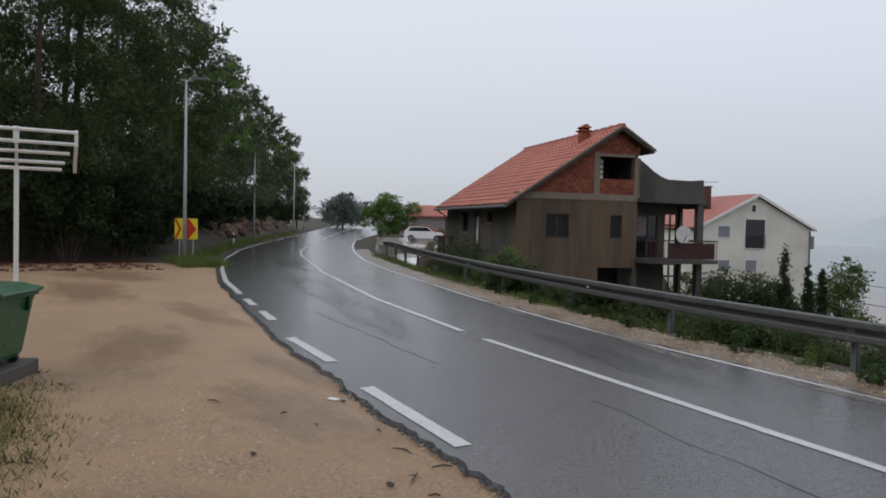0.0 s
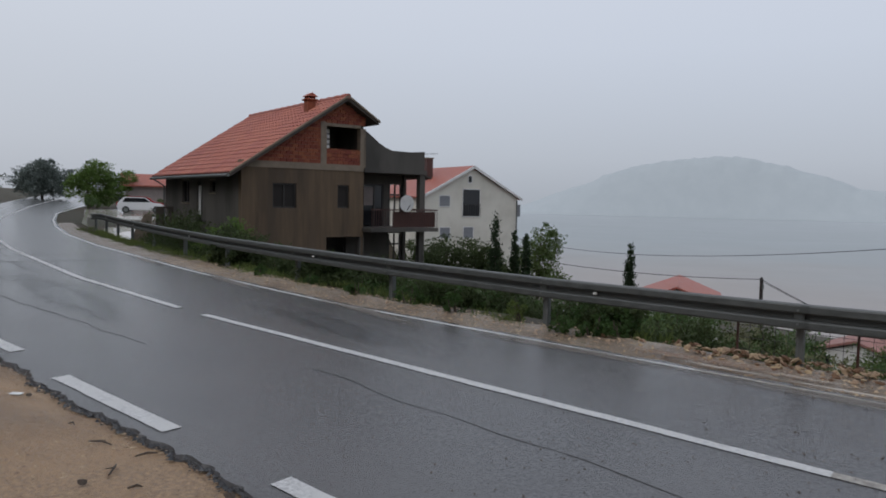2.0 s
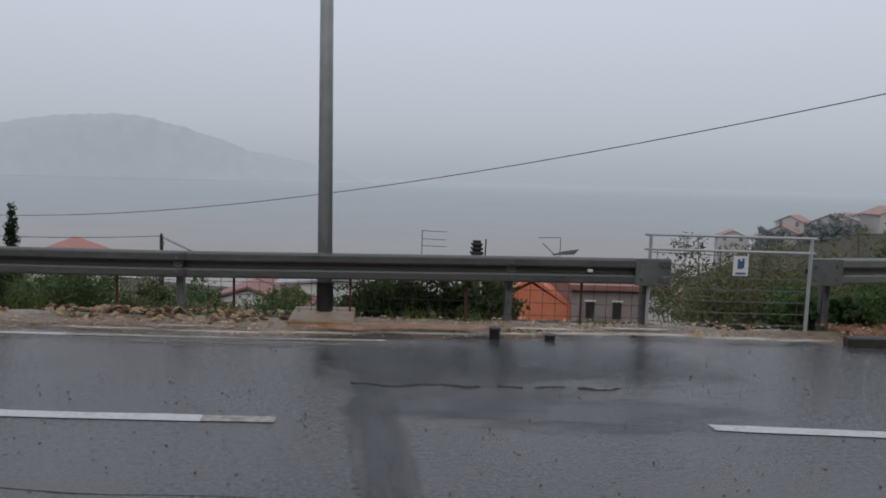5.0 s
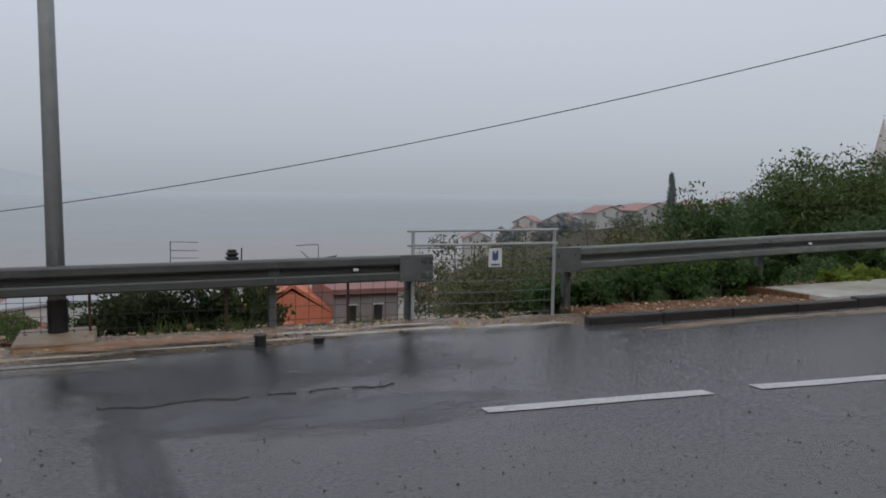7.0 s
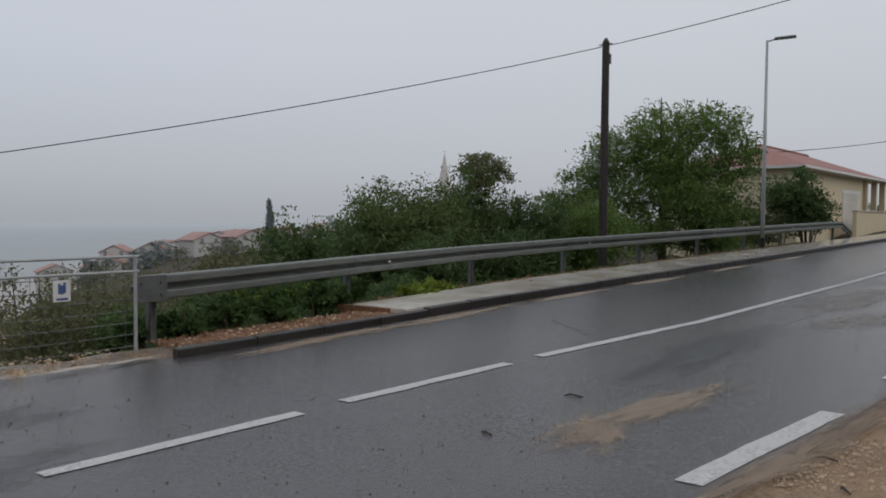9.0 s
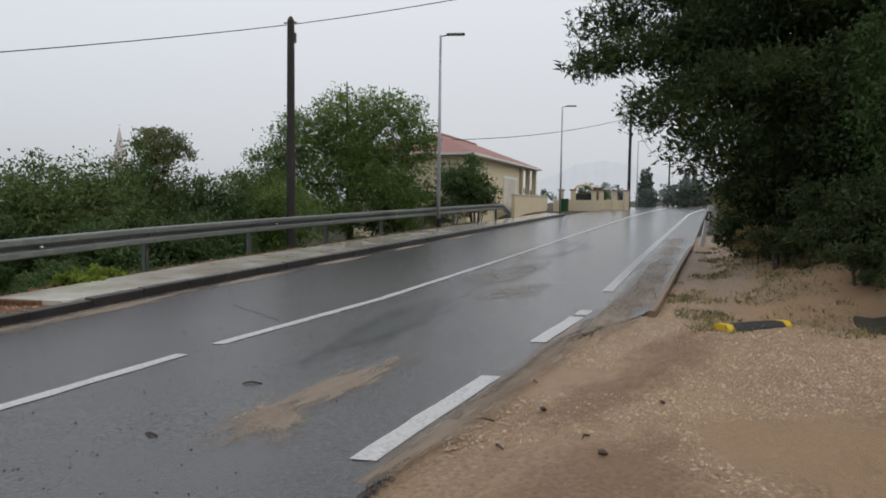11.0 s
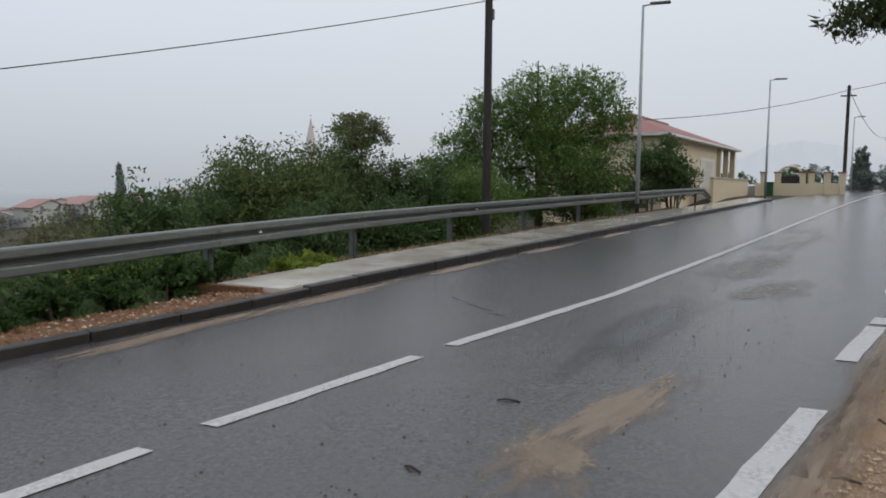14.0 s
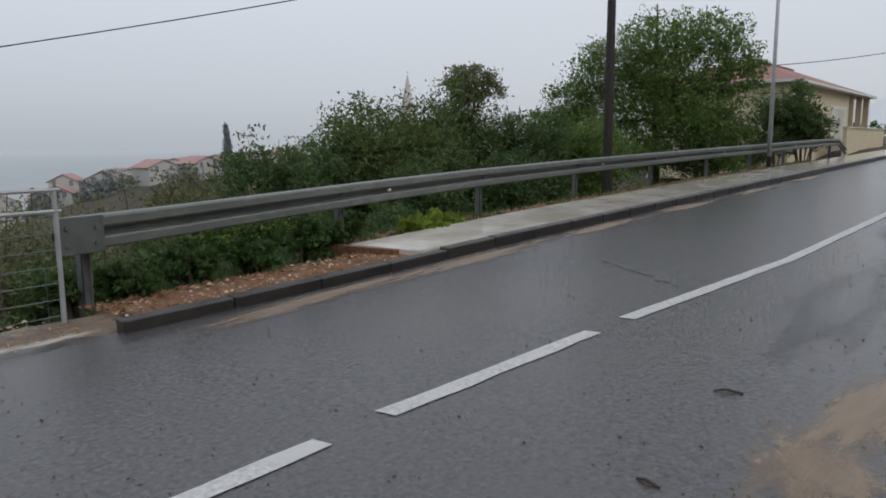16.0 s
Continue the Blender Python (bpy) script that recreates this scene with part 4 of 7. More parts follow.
ramp = thing("rubber_ramp", "black and yellow rubber kerb ramp lying in the gravel", "ramp", (9.3, -1.85, layby_z(9.3, -1.85) - 0.02), -58)
part("body", prism(bmesh.new(), [(-0.17, 0), (0.17, 0), (0.13, 0.03), (0.05, 0.085), (-0.10, 0.09), (-0.15, 0.05)], "x", -0.40, 0.40), M_rubber, ramp)
for sx in (-1, 1):
    part("yellow_end", prism(bmesh.new(), [(-0.165, 0), (0.165, 0), (0.125, 0.034), (0.05, 0.089), (-0.10, 0.094), (-0.15, 0.053)], "x", sx * 0.395, sx * 0.50), M_yellow, ramp, "yellow end cap")

# the green bin on its slab
binn = thing("waste_bin", "large dark green wheeled waste bin", "waste bin", (-10.25, -1.35, 0.02), -24)
part("slab", boxed(-0.8, 0.62, -0.75, 0.52, -0.1, 0.13, bevel=0.02), M_greyplaster, binn, "grey concrete slab")
bm = bmesh.new()
ring = []
for z, hx, hy in ((0.22, 0.50, 0.36), (0.30, 0.54, 0.40), (1.08, 0.64, 0.50), (1.18, 0.66, 0.52), (1.18, 0.70, 0.56), (1.24, 0.70, 0.56)):
    ring.append([bm.verts.new((sx * hx, sy * hy, z)) for sx, sy in ((-1, -1), (1, -1), (1, 1), (-1, 1))])
for r0, r1 in zip(ring, ring[1:]):
    for k in range(4):
        bm.faces.new((r0[k], r0[(k + 1) % 4], r1[(k + 1) % 4], r1[k]))
bm.faces.new(ring[0][::-1])
bm.faces.new(ring[-1])
part("body", bm, M_bin, binn)
lid = part("lid", prism(bmesh.new(), [(-0.60, 1.245), (0.60, 1.245), (0.60, 1.30), (0.3, 1.37), (-0.3, 1.37), (-0.60, 1.30)], "x", -0.74, 0.74), M_bin, binn, "domed green lid")
part("lid_handle", tube(bmesh.new(), [(-0.5, 0.62, 1.28), (0.5, 0.62, 1.28)], 0.022, 6), M_bin, lid)
for sx in (-0.45, 0.45):
    for k in range(2):
        part("rib", boxed(sx - 0.03 + 0.0, sx + 0.03, 0.49, 0.54, 0.95, 1.19), M_bin, binn)
    for sy in (-0.32, 0.32):
        part("wheel", tube(bmesh.new(), [(sx - 0.025, sy, 0.2), (sx + 0.025, sy, 0.2)], 0.075, 12), M_tyre, binn)

binn.scale = (0.86, 0.86, 0.76)

# white steel frame of a shelter behind the bin
sh = thing("shelter_frame", "white steel shelter frame without a roof sheet", "shelter", (-13.6, -0.95, 0), 0)
R_ = 0.028
for a, b, r in (((0.08, 0, 0), (0.08, 0, 2.62), 0.035), ((0, -1.5, 0), (0, -1.5, 2.62), 0.035)):
    part("post", tube(bmesh.new(), [a, b], r, 8), M_white, sh)
for z, x, y1 in ((3.16, 0.45, 0.82), (2.98, 0.42, 0.80), (2.84, 0.30, 0.72), (2.70, 0.15, 0.66), (2.60, 0.02, 0.62)):
    part("rail", tube(bmesh.new(), [(x, -1.8, z), (x, y1, z)], 0.03, 6), M_white, sh)
part("side_plate", prism(bmesh.new(), [(0.45, 3.2), (0.45, 2.95), (0.0, 2.56), (0.0, 2.66), (0.3, 2.95), (0.36, 3.2)], "y", 0.78, 0.83), M_white, sh)
for y in (-1.5, 0.0):
    part("bracket", tube(bmesh.new(), [(0.04, y, 2.6), (0.40, y, 2.95)], 0.022, 6), M_white, sh)
    part("clip", boxed(0.36, 0.46, y - 0.04, y + 0.04, 2.95, 3.2), M_white, sh)

# garden gate of steel tube with wire mesh and a small sign
gate = thing("mesh_gate", "pale steel tube gate with wire mesh", "gate")
for x, y, z0, z1 in ((2.87, 8.16, -0.25, 1.10), (4.66, 7.86, -0.1, 1.12)):
    part("gate_post", tube(bmesh.new(), [(x, y, z0), (x, y, z1)], 0.021, 8), M_galv, gate)
for z in (1.10, 0.93):
    part("top_rail", tube(bmesh.new(), [(2.80, 8.17, z), (4.70, 7.85, z + 0.015)], 0.018, 6), M_galv, gate)
for z in np.arange(-0.05, 0.9, 0.135):
    part("wire", tube(bmesh.new(), [(2.87, 8.16, z), (3.7, 8.04, z - 0.012), (4.66, 7.86, z + 0.01)], 0.0045, 4), M_zincdark, gate)
for x in np.arange(2.95, 4.6, 0.32):
    part("upright_wire", tube(bmesh.new(), [(x, 8.16 - (x - 2.87) * 0.165, -0.08), (x, 8.16 - (x - 2.87) * 0.165, 0.92)], 0.003, 4), M_zincdark, gate)
plate = thing("notice_plate", "small white notice plate with a blue drawing", "notice")
part("plate", boxed(3.80, 3.985, 7.985, 7.995, 0.655, 0.885, bevel=0.003), M_white, plate)
bm = bmesh.new()
for dx, z0, z1 in ((0.05, 0.74, 0.85), (0.078, 0.735, 0.83), (0.105, 0.745, 0.86)):
    box(bm, 3.80 + dx, 3.80 + dx + 0.026, 7.9805, 7.9835, z0, z1)
part("drawing", bm, M_blue, plate)
part("text_bar", boxed(3.83, 3.955, 7.9805, 7.9835, 0.675, 0.695), M_blue, plate)
part("hook", tube(bmesh.new(), [(3.89, 8.0, 0.88), (3.89, 8.0, 0.94)], 0.005, 5), M_zincdark, plate)

fence = thing("wire_fence", "dark square wire mesh fence behind the barrier", "fence")
FY = lambda x: 8.72 - (x + 3.3) * 0.085
for x in (-3.3, -1.95, -0.6, 0.75, 2.1):
    part("post", tube(bmesh.new(), [(x, FY(x), -1.2), (x, FY(x), 0.6)], 0.016, 6), M_rustrail, fence)
for x in np.arange(-3.3, 2.85, 0.15):
    part("upright_wire", tube(bmesh.new(), [(x, FY(x), -0.6), (x, FY(x), 0.58)], 0.003, 4), M_frame, fence)
for z in np.arange(-0.5, 0.6, 0.15):
    part("wire", tube(bmesh.new(), [(-3.3, FY(-3.3), z), (2.85, FY(2.85), z)], 0.003, 4), M_frame, fence)

# ---- the unfinished house ----
H = thing("unfinished_house", "unfinished brown rendered house with a red tiled roof", "house", (-23.44, 15.58, 0), 75.96)
# local x runs along the gable towards the sea, local y away from the road
def wall_grid(bm, us, zs, holes, y0, y1, swap=False):
    """A wall of the given cuts, left open where a hole lies."""
    for u0, u1 in zip(us, us[1:]):
        for z0, z1 in zip(zs, zs[1:]):
            um, zm = (u0 + u1) / 2, (z0 + z1) / 2
            if any(a < um < b and c < zm < d for a, b, c, d in holes):
                continue
            if swap:
                box(bm, y0, y1, u0, u1, z0, z1)
            else:
                box(bm, u0, u1, y0, y1, z0, z1)
    bmesh.ops.remove_doubles(bm, verts=bm.verts[:], dist=0.0005)
    return bm


def cuts(a, b, holes, i, j):
    return sorted({a, b} | {h[i] for h in holes} | {h[j] for h in holes})


gh = [(1.24, 2.23, 1.46, 2.42), (4.04, 4.57, 1.48, 2.42), (3.55, 5.15, -3.0, 0.30)]
part("gable_wall", wall_grid(bmesh.new(), cuts(0, 5.25, gh, 0, 1), cuts(-5.0, 3.0, gh, 2, 3), gh, 0, 0.28), M_plaster, H)
lh = [(6.1, 7.1, 1.55, 2.55), (2.8, 3.4, 2.0, 2.5), (4.4, 5.1, 0.55, 2.45)]
part("side_wall", wall_grid(bmesh.new(), cuts(0.28, 9.4, lh, 0, 1), cuts(-5.0, 3.0, lh, 2, 3), lh, 0, 0.28, True), M_greyplaster, H)
part("back_wall", boxed(0, 8.35, 9.4, 9.65, -5, 3.0), M_greyplaster, H)
part("sea_wall", boxed(8.1, 8.35, 3.05, 9.4, -5, 3.0), M_greyplaster, H)
part("ring_beam", boxed(-0.02, 5.32, -0.025, 0.30, 3.0, 3.25), M_beam, H, "bare concrete ring beam")
for x0, x1 in ((3.26, 3.52), (5.07, 5.33)):
    part("column", boxed(x0, x1, -0.02, 0.26, 3.25, 4.92 if x0 < 4 else 4.75), M_beam, H, "bare concrete column")
part("lintel", boxed(3.52, 5.07, -0.015, 0.25, 4.76, 4.88), M_beam, H)


def brick_panel(poly_top, x0, x1, z0, label):
    """Courses of hollow blocks cut off by the roof line."""
    bm = bmesh.new()
    z, k = z0, 0
    while z < 5.9:
        x = x0 - (0.125 if k % 2 else 0)
        while x < x1:
            a, b = max(x + 0.006, x0), min(x + 0.244, x1)
            zt = min(z + 0.13, poly_top(a), poly_top(b))
            if b - a > 0.03 and zt - z > 0.02:
                o = 0.01 * rng.random()
                box(bm, a, b, -o, 0.22, z, zt)
            x += 0.25
        z += 0.142
        k += 1
    return part("brick_infill", bm, M_brick, H, label)


roof_line = lambda x: 3.06 + 0.665 * x if x < 4.29 else 5.915 - 0.62 * (x - 4.29)
brick_panel(lambda x: roof_line(x) - 0.05, 0.3, 3.26, 3.255, "bare orange-red hollow brick")
brick_panel(lambda x: min(3.87, roof_line(x)), 3.52, 5.07, 3.255, "bare orange-red hollow brick")
brick_panel(lambda x: roof_line(x) - 0.06, 3.0, 5.3, 4.885, "bare orange-red hollow brick")
part("mortar_back", prism(bmesh.new(), [(0.35, 3.25), (3.4, 3.25), (3.4, 4.9), (5.1, 4.9), (5.25, 5.15), (4.29, 5.75), (3.4, 5.2)], "y", 0.05, 0.24), M_mortar, H)
part("loft_room", prism(bmesh.new(), [(0.4, 3.2), (8.0, 3.2), (5.6, 5.0), (4.29, 5.8)], "y", 2.2, 2.4), M_greyplaster, H)
part("loft_side_wall", boxed(5.2, 5.36, 0.25, 9.4, 3.2, 5.05), M_greyplaster, H)
part("loft_floor", boxed(0.3, 8.1, 0.3, 9.4, 3.1, 3.2), M_greyplaster, H)
bm = bmesh.new()
for k in range(4):
    box(bm, 3.80, 3.94, 0.55, 0.6, 3.90 + k * 0.21, 4.05 + k * 0.21)
part("glass_block", bm, M_white, H, "column of pale glass blocks")
part("loft_shutter", boxed(3.95, 4.6, 1.9, 1.95, 3.9, 4.72), M_greyplaster, H)
# terrace part with parapet, balconies and openings
part("terrace_parapet", prism(bmesh.new(), [(5.25, 3.15), (8.32, 3.15), (8.32, 3.99), (7.6, 3.93), (6.62, 3.95), (6.3, 4.06), (5.95, 4.25), (5.5, 4.58), (5.33, 4.68), (5.25, 4.7)], "y", -0.02, 0.2), M_greyplaster, H)
part("parapet_side", boxed(8.12, 8.32, 0.2, 3.0, 3.15, 3.97), M_greyplaster, H)
part("terrace_slab", boxed(5.25, 8.4, -0.12, 3.0, 2.98, 3.16), M_greyplaster, H)
part("inner_wall", wall_grid(bmesh.new(), [5.25, 5.55, 7.15, 7.3, 7.42, 8.12], [-5, -0.3, 0.35, 0.68, 2.55, 2.98], [(5.55, 7.15, 0.68, 2.55), (7.42, 8.12, 0.68, 2.55), (7.42, 8.12, -5, 0.35)], 1.45, 1.65), M_greyplaster, H)
part("corner_pier", boxed(8.08, 8.35, -0.05, 0.22, -5, 2.98), M_greyplaster, H)
part("pier", boxed(5.1, 5.3, 0.0, 0.28, -5, 0.3), M_greyplaster, H)
part("lower_pier", boxed(8.19, 8.33, 1.4, 1.65, -5, 2.98), M_greyplaster, H)
for z in (0.52, -2.3):
    part("balcony_slab", boxed(5.2, 8.6, -0.75, 1.5, z, z + 0.16), M_greyplaster, H)
part("lower_back_wall", boxed(3.4, 8.1, 2.6, 2.8, -5, 0.5), M_greyplaster, H)
rail = part("balcony_railing", boxed(5.22, 8.58, -0.72, -0.68, 1.42, 1.47), M_rustrail, H, "rust-brown balcony railing")
for x in np.arange(5.25, 8.6, 0.11):
    part("baluster", boxed(x, x + 0.016, -0.71, -0.69, 0.68, 1.42), M_rustrail, rail)
part("side_railing", boxed(8.54, 8.58, -0.68, 1.4, 1.42, 1.47), M_rustrail, rail)
part("railing_sheet", boxed(6.3, 8.45, -0.675, -0.665, 0.72, 1.36), M_rustrail, rail, "dark red-brown sheet behind the railing")
frm = part("balcony_door", boxed(5.55, 7.15, 1.50, 1.54, 0.68, 2.55), M_glassdark, H, "dark balcony door and window")
for a in ((5.55, 5.62, 0.68, 2.55), (6.0, 6.08, 0.68, 2.55), (6.62, 6.7, 0.68, 2.55), (7.08, 7.15, 0.68, 2.55), (5.55, 7.15, 2.47, 2.55)):
    part("frame_bar", boxed(a[0], a[1], 1.46, 1.50, a[2], a[3]), M_frame, frm)
part("pane", boxed(6.12, 6.58, 1.44, 1.46, 1.6, 2.4), M_greywall, frm)
for z0, z1 in ((0.68, 2.55), (-2.1, 0.33)):
    f_ = part("window_frame", boxed(7.42, 7.50, 1.48, 1.54, z0, z1), M_frame, H)
    for a in ((7.74, 7.80, z0, z1), (8.04, 8.12, z0, z1), (7.42, 8.12, z1 - 0.5, z1 - 0.43)):
        part("frame_bar", boxed(a[0], a[1], 1.48, 1.54, a[2], a[3]), M_frame, f_)
dish = part("satellite_dish", tube(bmesh.new(), [(6.80, -0.95, 1.72), (6.80, -0.86, 1.72), (6.80, -0.80, 1.72)], [0.35, 0.26, 0.07], 24), M_dish, H, "large off-white satellite dish", smooth=False)
part("dish_arm", tube(bmesh.new(), [(6.80, -0.82, 1.72), (6.80, -0.7, 1.45)], 0.02, 6), M_zincdark, dish)
part("dish_feed", tube(bmesh.new(), [(6.80, -0.93, 1.40), (6.80, -1.2, 1.66)], 0.015, 6), M_zincdark, dish)


def window(parent, x0, x1, z0, z1, y, bars=1, sill=True, swap=False, glass=M_glassdark):
    def bx(a, b, c, d, e, f, **k):
        return boxed(c, d, a, b, e, f, **k) if swap else boxed(a, b, c, d, e, f, **k)
    w = part("window", bx(x0, x1, y + 0.10, y + 0.12, z0, z1), glass, parent)
    for a in ((x0, x0 + 0.06, z0, z1), (x1 - 0.06, x1, z0, z1), (x0, x1, z0, z0 + 0.06), (x0, x1, z1 - 0.06, z1)):
        part("window_frame", bx(a[0], a[1], y + 0.06, y + 0.10, a[2], a[3]), M_frame, w)
    for k in range(bars):
        c = x0 + (x1 - x0) * (k + 1) / (bars + 1)
        part("mullion", bx(c - 0.025, c + 0.025, y + 0.065, y + 0.10, z0, z1), M_frame, w)
    if sill:
        part("window_sill", bx(x0 - 0.04, x1 + 0.04, y - 0.05, y + 0.06, z0 - 0.05, z0 - 0.003), M_beam, w)
        part("lintel", bx(x0 - 0.03, x1 + 0.03, y - 0.012, y + 0.02, z1 + 0.003, z1 + 0.05), M_beam, w)
    return w


window(H, 1.24, 2.23, 1.46, 2.42, 0.0, sill=False, glass=M_darkboard)
window(H, 4.04, 4.57, 1.48, 2.42, 0.0, 0, False, glass=M_darkboard)
window(H, 6.1, 7.1, 1.55, 2.55, 0.0, 1, True, True)
window(H, 2.8, 3.4, 2.0, 2.5, 0.0, 0, True, True)
part("side_door", boxed(0.12, 0.16, 4.4, 5.1, 0.55, 2.45), M_frame, H, "dark side door")
part("door_curtain", prism(bmesh.new(), [(4.85, 1.0), (5.05, 1.1), (5.02, 2.2), (4.95, 2.3), (4.75, 2.3), (4.8, 1.6)], "x", 0.06, 0.10), M_white, H, "pale cloth hanging at the door")
# roof: slabs, tiles, ridge, gutter
slope = math.atan(0.665)
part("roof_slab", prism(bmesh.new(), [(-0.55, 2.72), (4.29, 5.94), (5.75, 5.04), (5.75, 4.94), (4.29, 5.80), (-0.55, 2.60)], "y", -0.35, 9.95), M_darkwood, H)
part("sea_side_roof", prism(bmesh.new(), [(5.75, 5.04), (8.95, 3.02), (8.95, 2.94), (5.75, 4.94)], "y", 5.2, 9.95), M_tilejoin, H)
part("roof_eave_end", prism(bmesh.new(), [(8.33, 3.12), (8.95, 2.90), (8.95, 2.82), (8.33, 3.02)], "y", 0.3, 3.0), M_darkwood, H)
part("verge_board", prism(bmesh.new(), [(-0.58, 2.78), (4.29, 6.02), (5.8, 5.09), (5.8, 5.01), (4.29, 5.935), (-0.58, 2.70)], "y", -0.40, -0.352), M_beam, H, "grey-brown verge board")
part("gutter", tube(bmesh.new(), [(-0.62, -0.35, 2.64), (-0.62, 9.9, 2.64)], 0.06, 8), M_zincdark, H)
part("downpipe", tube(bmesh.new(), [(-0.6, 9.5, 2.6), (-0.12, 9.45, 2.3), (-0.12, 9.45, -1.5)], 0.045, 8), M_zincdark, H)
part("ridge_tiles", tube(bmesh.new(), [(4.29, -0.4 + 0.33 * k, 5.97 + 0.02 * (k % 2)) for k in range(32)], [0.10 + 0.015 * (k % 2) for k in range(32)], 10), M_tile, H, smooth=False)
tm = bmesh.new()
seg = 6
lo_ = [tm.verts.new((0.0, -0.165 + 0.33 * k / seg, 0.055 + 0.035 * math.sin(math.pi * k / seg * 2))) for k in range(seg + 1)]
hi_ = [tm.verts.new((0.40, -0.165 + 0.33 * k / seg, 0.022 + 0.03 * math.sin(math.pi * k / seg * 2))) for k in range(seg + 1)]
dn_ = [tm.verts.new((0.0, -0.165 + 0.33 * k / seg, 0.005)) for k in range(seg + 1)]
for k in range(seg):
    tm.faces.new((lo_[k], hi_[k], hi_[k + 1], lo_[k + 1]))
    tm.faces.new((dn_[k], lo_[k], lo_[k + 1], dn_[k + 1]))
tile_me = bpy.data.meshes.new("roof_tile")
tm.to_mesh(tile_me)
tm.free()
tile_me.materials.append(M_tile)
ROOF_TILES = [(i, j) for i in range(17) for j in range(31)]


# chimney and driveway of the unfinished house
ch = part("chimney", boxed(3.42, 3.80, 1.5, 1.88, 5.0, 5.92, bevel=0.02), M_brick, H, "brick chimney with a cap")
part("chimney_cap", boxed(3.34, 3.88, 1.42, 1.96, 5.92, 5.98, bevel=0.02), M_brick, ch)
for sx in (3.44, 3.70):
    for sy in (1.52, 1.78):
        part("cap_leg", boxed(sx, sx + 0.08, sy, sy + 0.08, 5.98, 6.08), M_brick, ch)
part("cap_roof", prism(bmesh.new(), [(3.36, 6.08), (3.86, 6.08), (3.61, 6.24)], "y", 1.44, 1.94), M_tile, ch)
part("tv_aerial", tube(bmesh.new(), [(8.3, 0.1, 3.9), (9.1, 0.1, 3.96)], 0.012, 5), M_zincdark, H)
dfence = thing("driveway_railing", "dark board railing at the house driveway", "railing", (-32.0, 17.0, 0), 62)
for k in range(13):
    part("board", boxed(0.0 + k * 0.5, 0.32 + k * 0.5, -0.02, 0.02, 0.25, 1.25), M_darkwood, dfence)
part("top_bar", boxed(-0.1, 6.5, -0.05, 0.03, 1.25, 1.33), M_darkwood, dfence)
for k in range(4):
    part("post", boxed(-0.05 + k * 2.0, 0.07 + k * 2.0, 0.02, 0.12, -2.5, 1.3), M_darkwood, dfence)
part("stair_wall", prism(bmesh.new(), [(-1.2, -0.3), (-0.2, -0.3), (-0.2, 1.0), (-0.5, 1.0)], "y", -0.12, 0.1), M_beam, dfence)


# ---- simple houses with walls, roof, windows ----
def house(label, at, rz, w, l, eave, ridge, base, wall, roof, wins=(), chimney=None, overhang=0.35, doors=()):
    t = thing("house", label, "house", at, rz)
    bm = prism(bmesh.new(), [(-w / 2, base), (w / 2, base), (w / 2, eave), (0, ridge - 0.12), (-w / 2, eave)], "y", 0, l)
    part("wall", bm, wall, t)
    s = (ridge - eave) / (w / 2)
    for sx in (-1, 1):
        x1 = sx * (w / 2 + overhang)
        z1 = eave - s * overhang
        part("roof", prism(bmesh.new(), [(0, ridge), (x1, z1), (x1, z1 + 0.12), (0, ridge + 0.14)], "y", -overhang * 0.6, l + overhang * 0.6), roof, t)
    for x0, x1, z0, z1, kind in wins:
        g = part("window", boxed(x0, x1, -0.02, 0.03, z0, z1), M_shutter if kind == "s" else M_glassdark, t)
        for a in ((x0 - 0.05, x0, z0, z1), (x1, x1 + 0.05, z0, z1), (x0 - 0.05, x1 + 0.05, z1, z1 + 0.06), (x0 - 0.08, x1 + 0.08, z0 - 0.07, z0)):
            part("window_frame", boxed(a[0], a[1], -0.05, -0.003, a[2], a[3]), M_white, g)
        if kind == "b":
            for k in range(8):
                bx = x0 + (x1 - x0) * k / 7
                part("baluster", boxed(bx - 0.015, bx + 0.015, -0.16, -0.13, z0, z0 + 0.95), M_frame, g)
            part("handrail", boxed(x0 - 0.04, x1 + 0.04, -0.17, -0.12, z0 + 0.95, z0 + 1.0), M_frame, g)
    if chimney:
        cx, cy, ct = chimney
        c = part("chimney", boxed(cx - 0.3, cx + 0.3, cy - 0.3, cy + 0.3, eave, ct, bevel=0.02), M_rustrail, t)
        part("chimney_cap", boxed(cx - 0.36, cx + 0.36, cy - 0.36, cy + 0.36, ct, ct + 0.1), M_beam, c)
    return t


WH = house("cream white three-storey house with a red tiled roof", (-37.2, 48.2, 0), 68.3, 9.2, 9.5, 2.25, 4.72, -11, M_whitewall, M_tilejoin,
           [(-3.14, -2.18, 1.43, 2.28, "s"), (-3.05, -2.12, -1.2, -0.34, "s"), (-0.8, 0.13, -1.2, -0.31, "s"), (-0.91, 0.72, 0.62, 2.85, "b"), (-0.42, -0.1, 3.45, 3.96, "g")], (-2.0, 4.2, 5.5))
part("barge_board", prism(bmesh.new(), [(-4.95, 2.0), (0, 4.62), (4.95, 2.0), (4.95, 2.2), (0, 4.86), (-4.95, 2.2)], "y", -0.30, -0.22), M_white, WH)
part("side_balcony", boxed(4.6, 5.8, 1.2, 1.3, 0.6, 1.65), M_shutter, WH)
part("downpipe", tube(bmesh.new(), [(4.55, -0.05, 2.0), (4.55, -0.05, -6)], 0.06, 6), M_zincdark, WH)

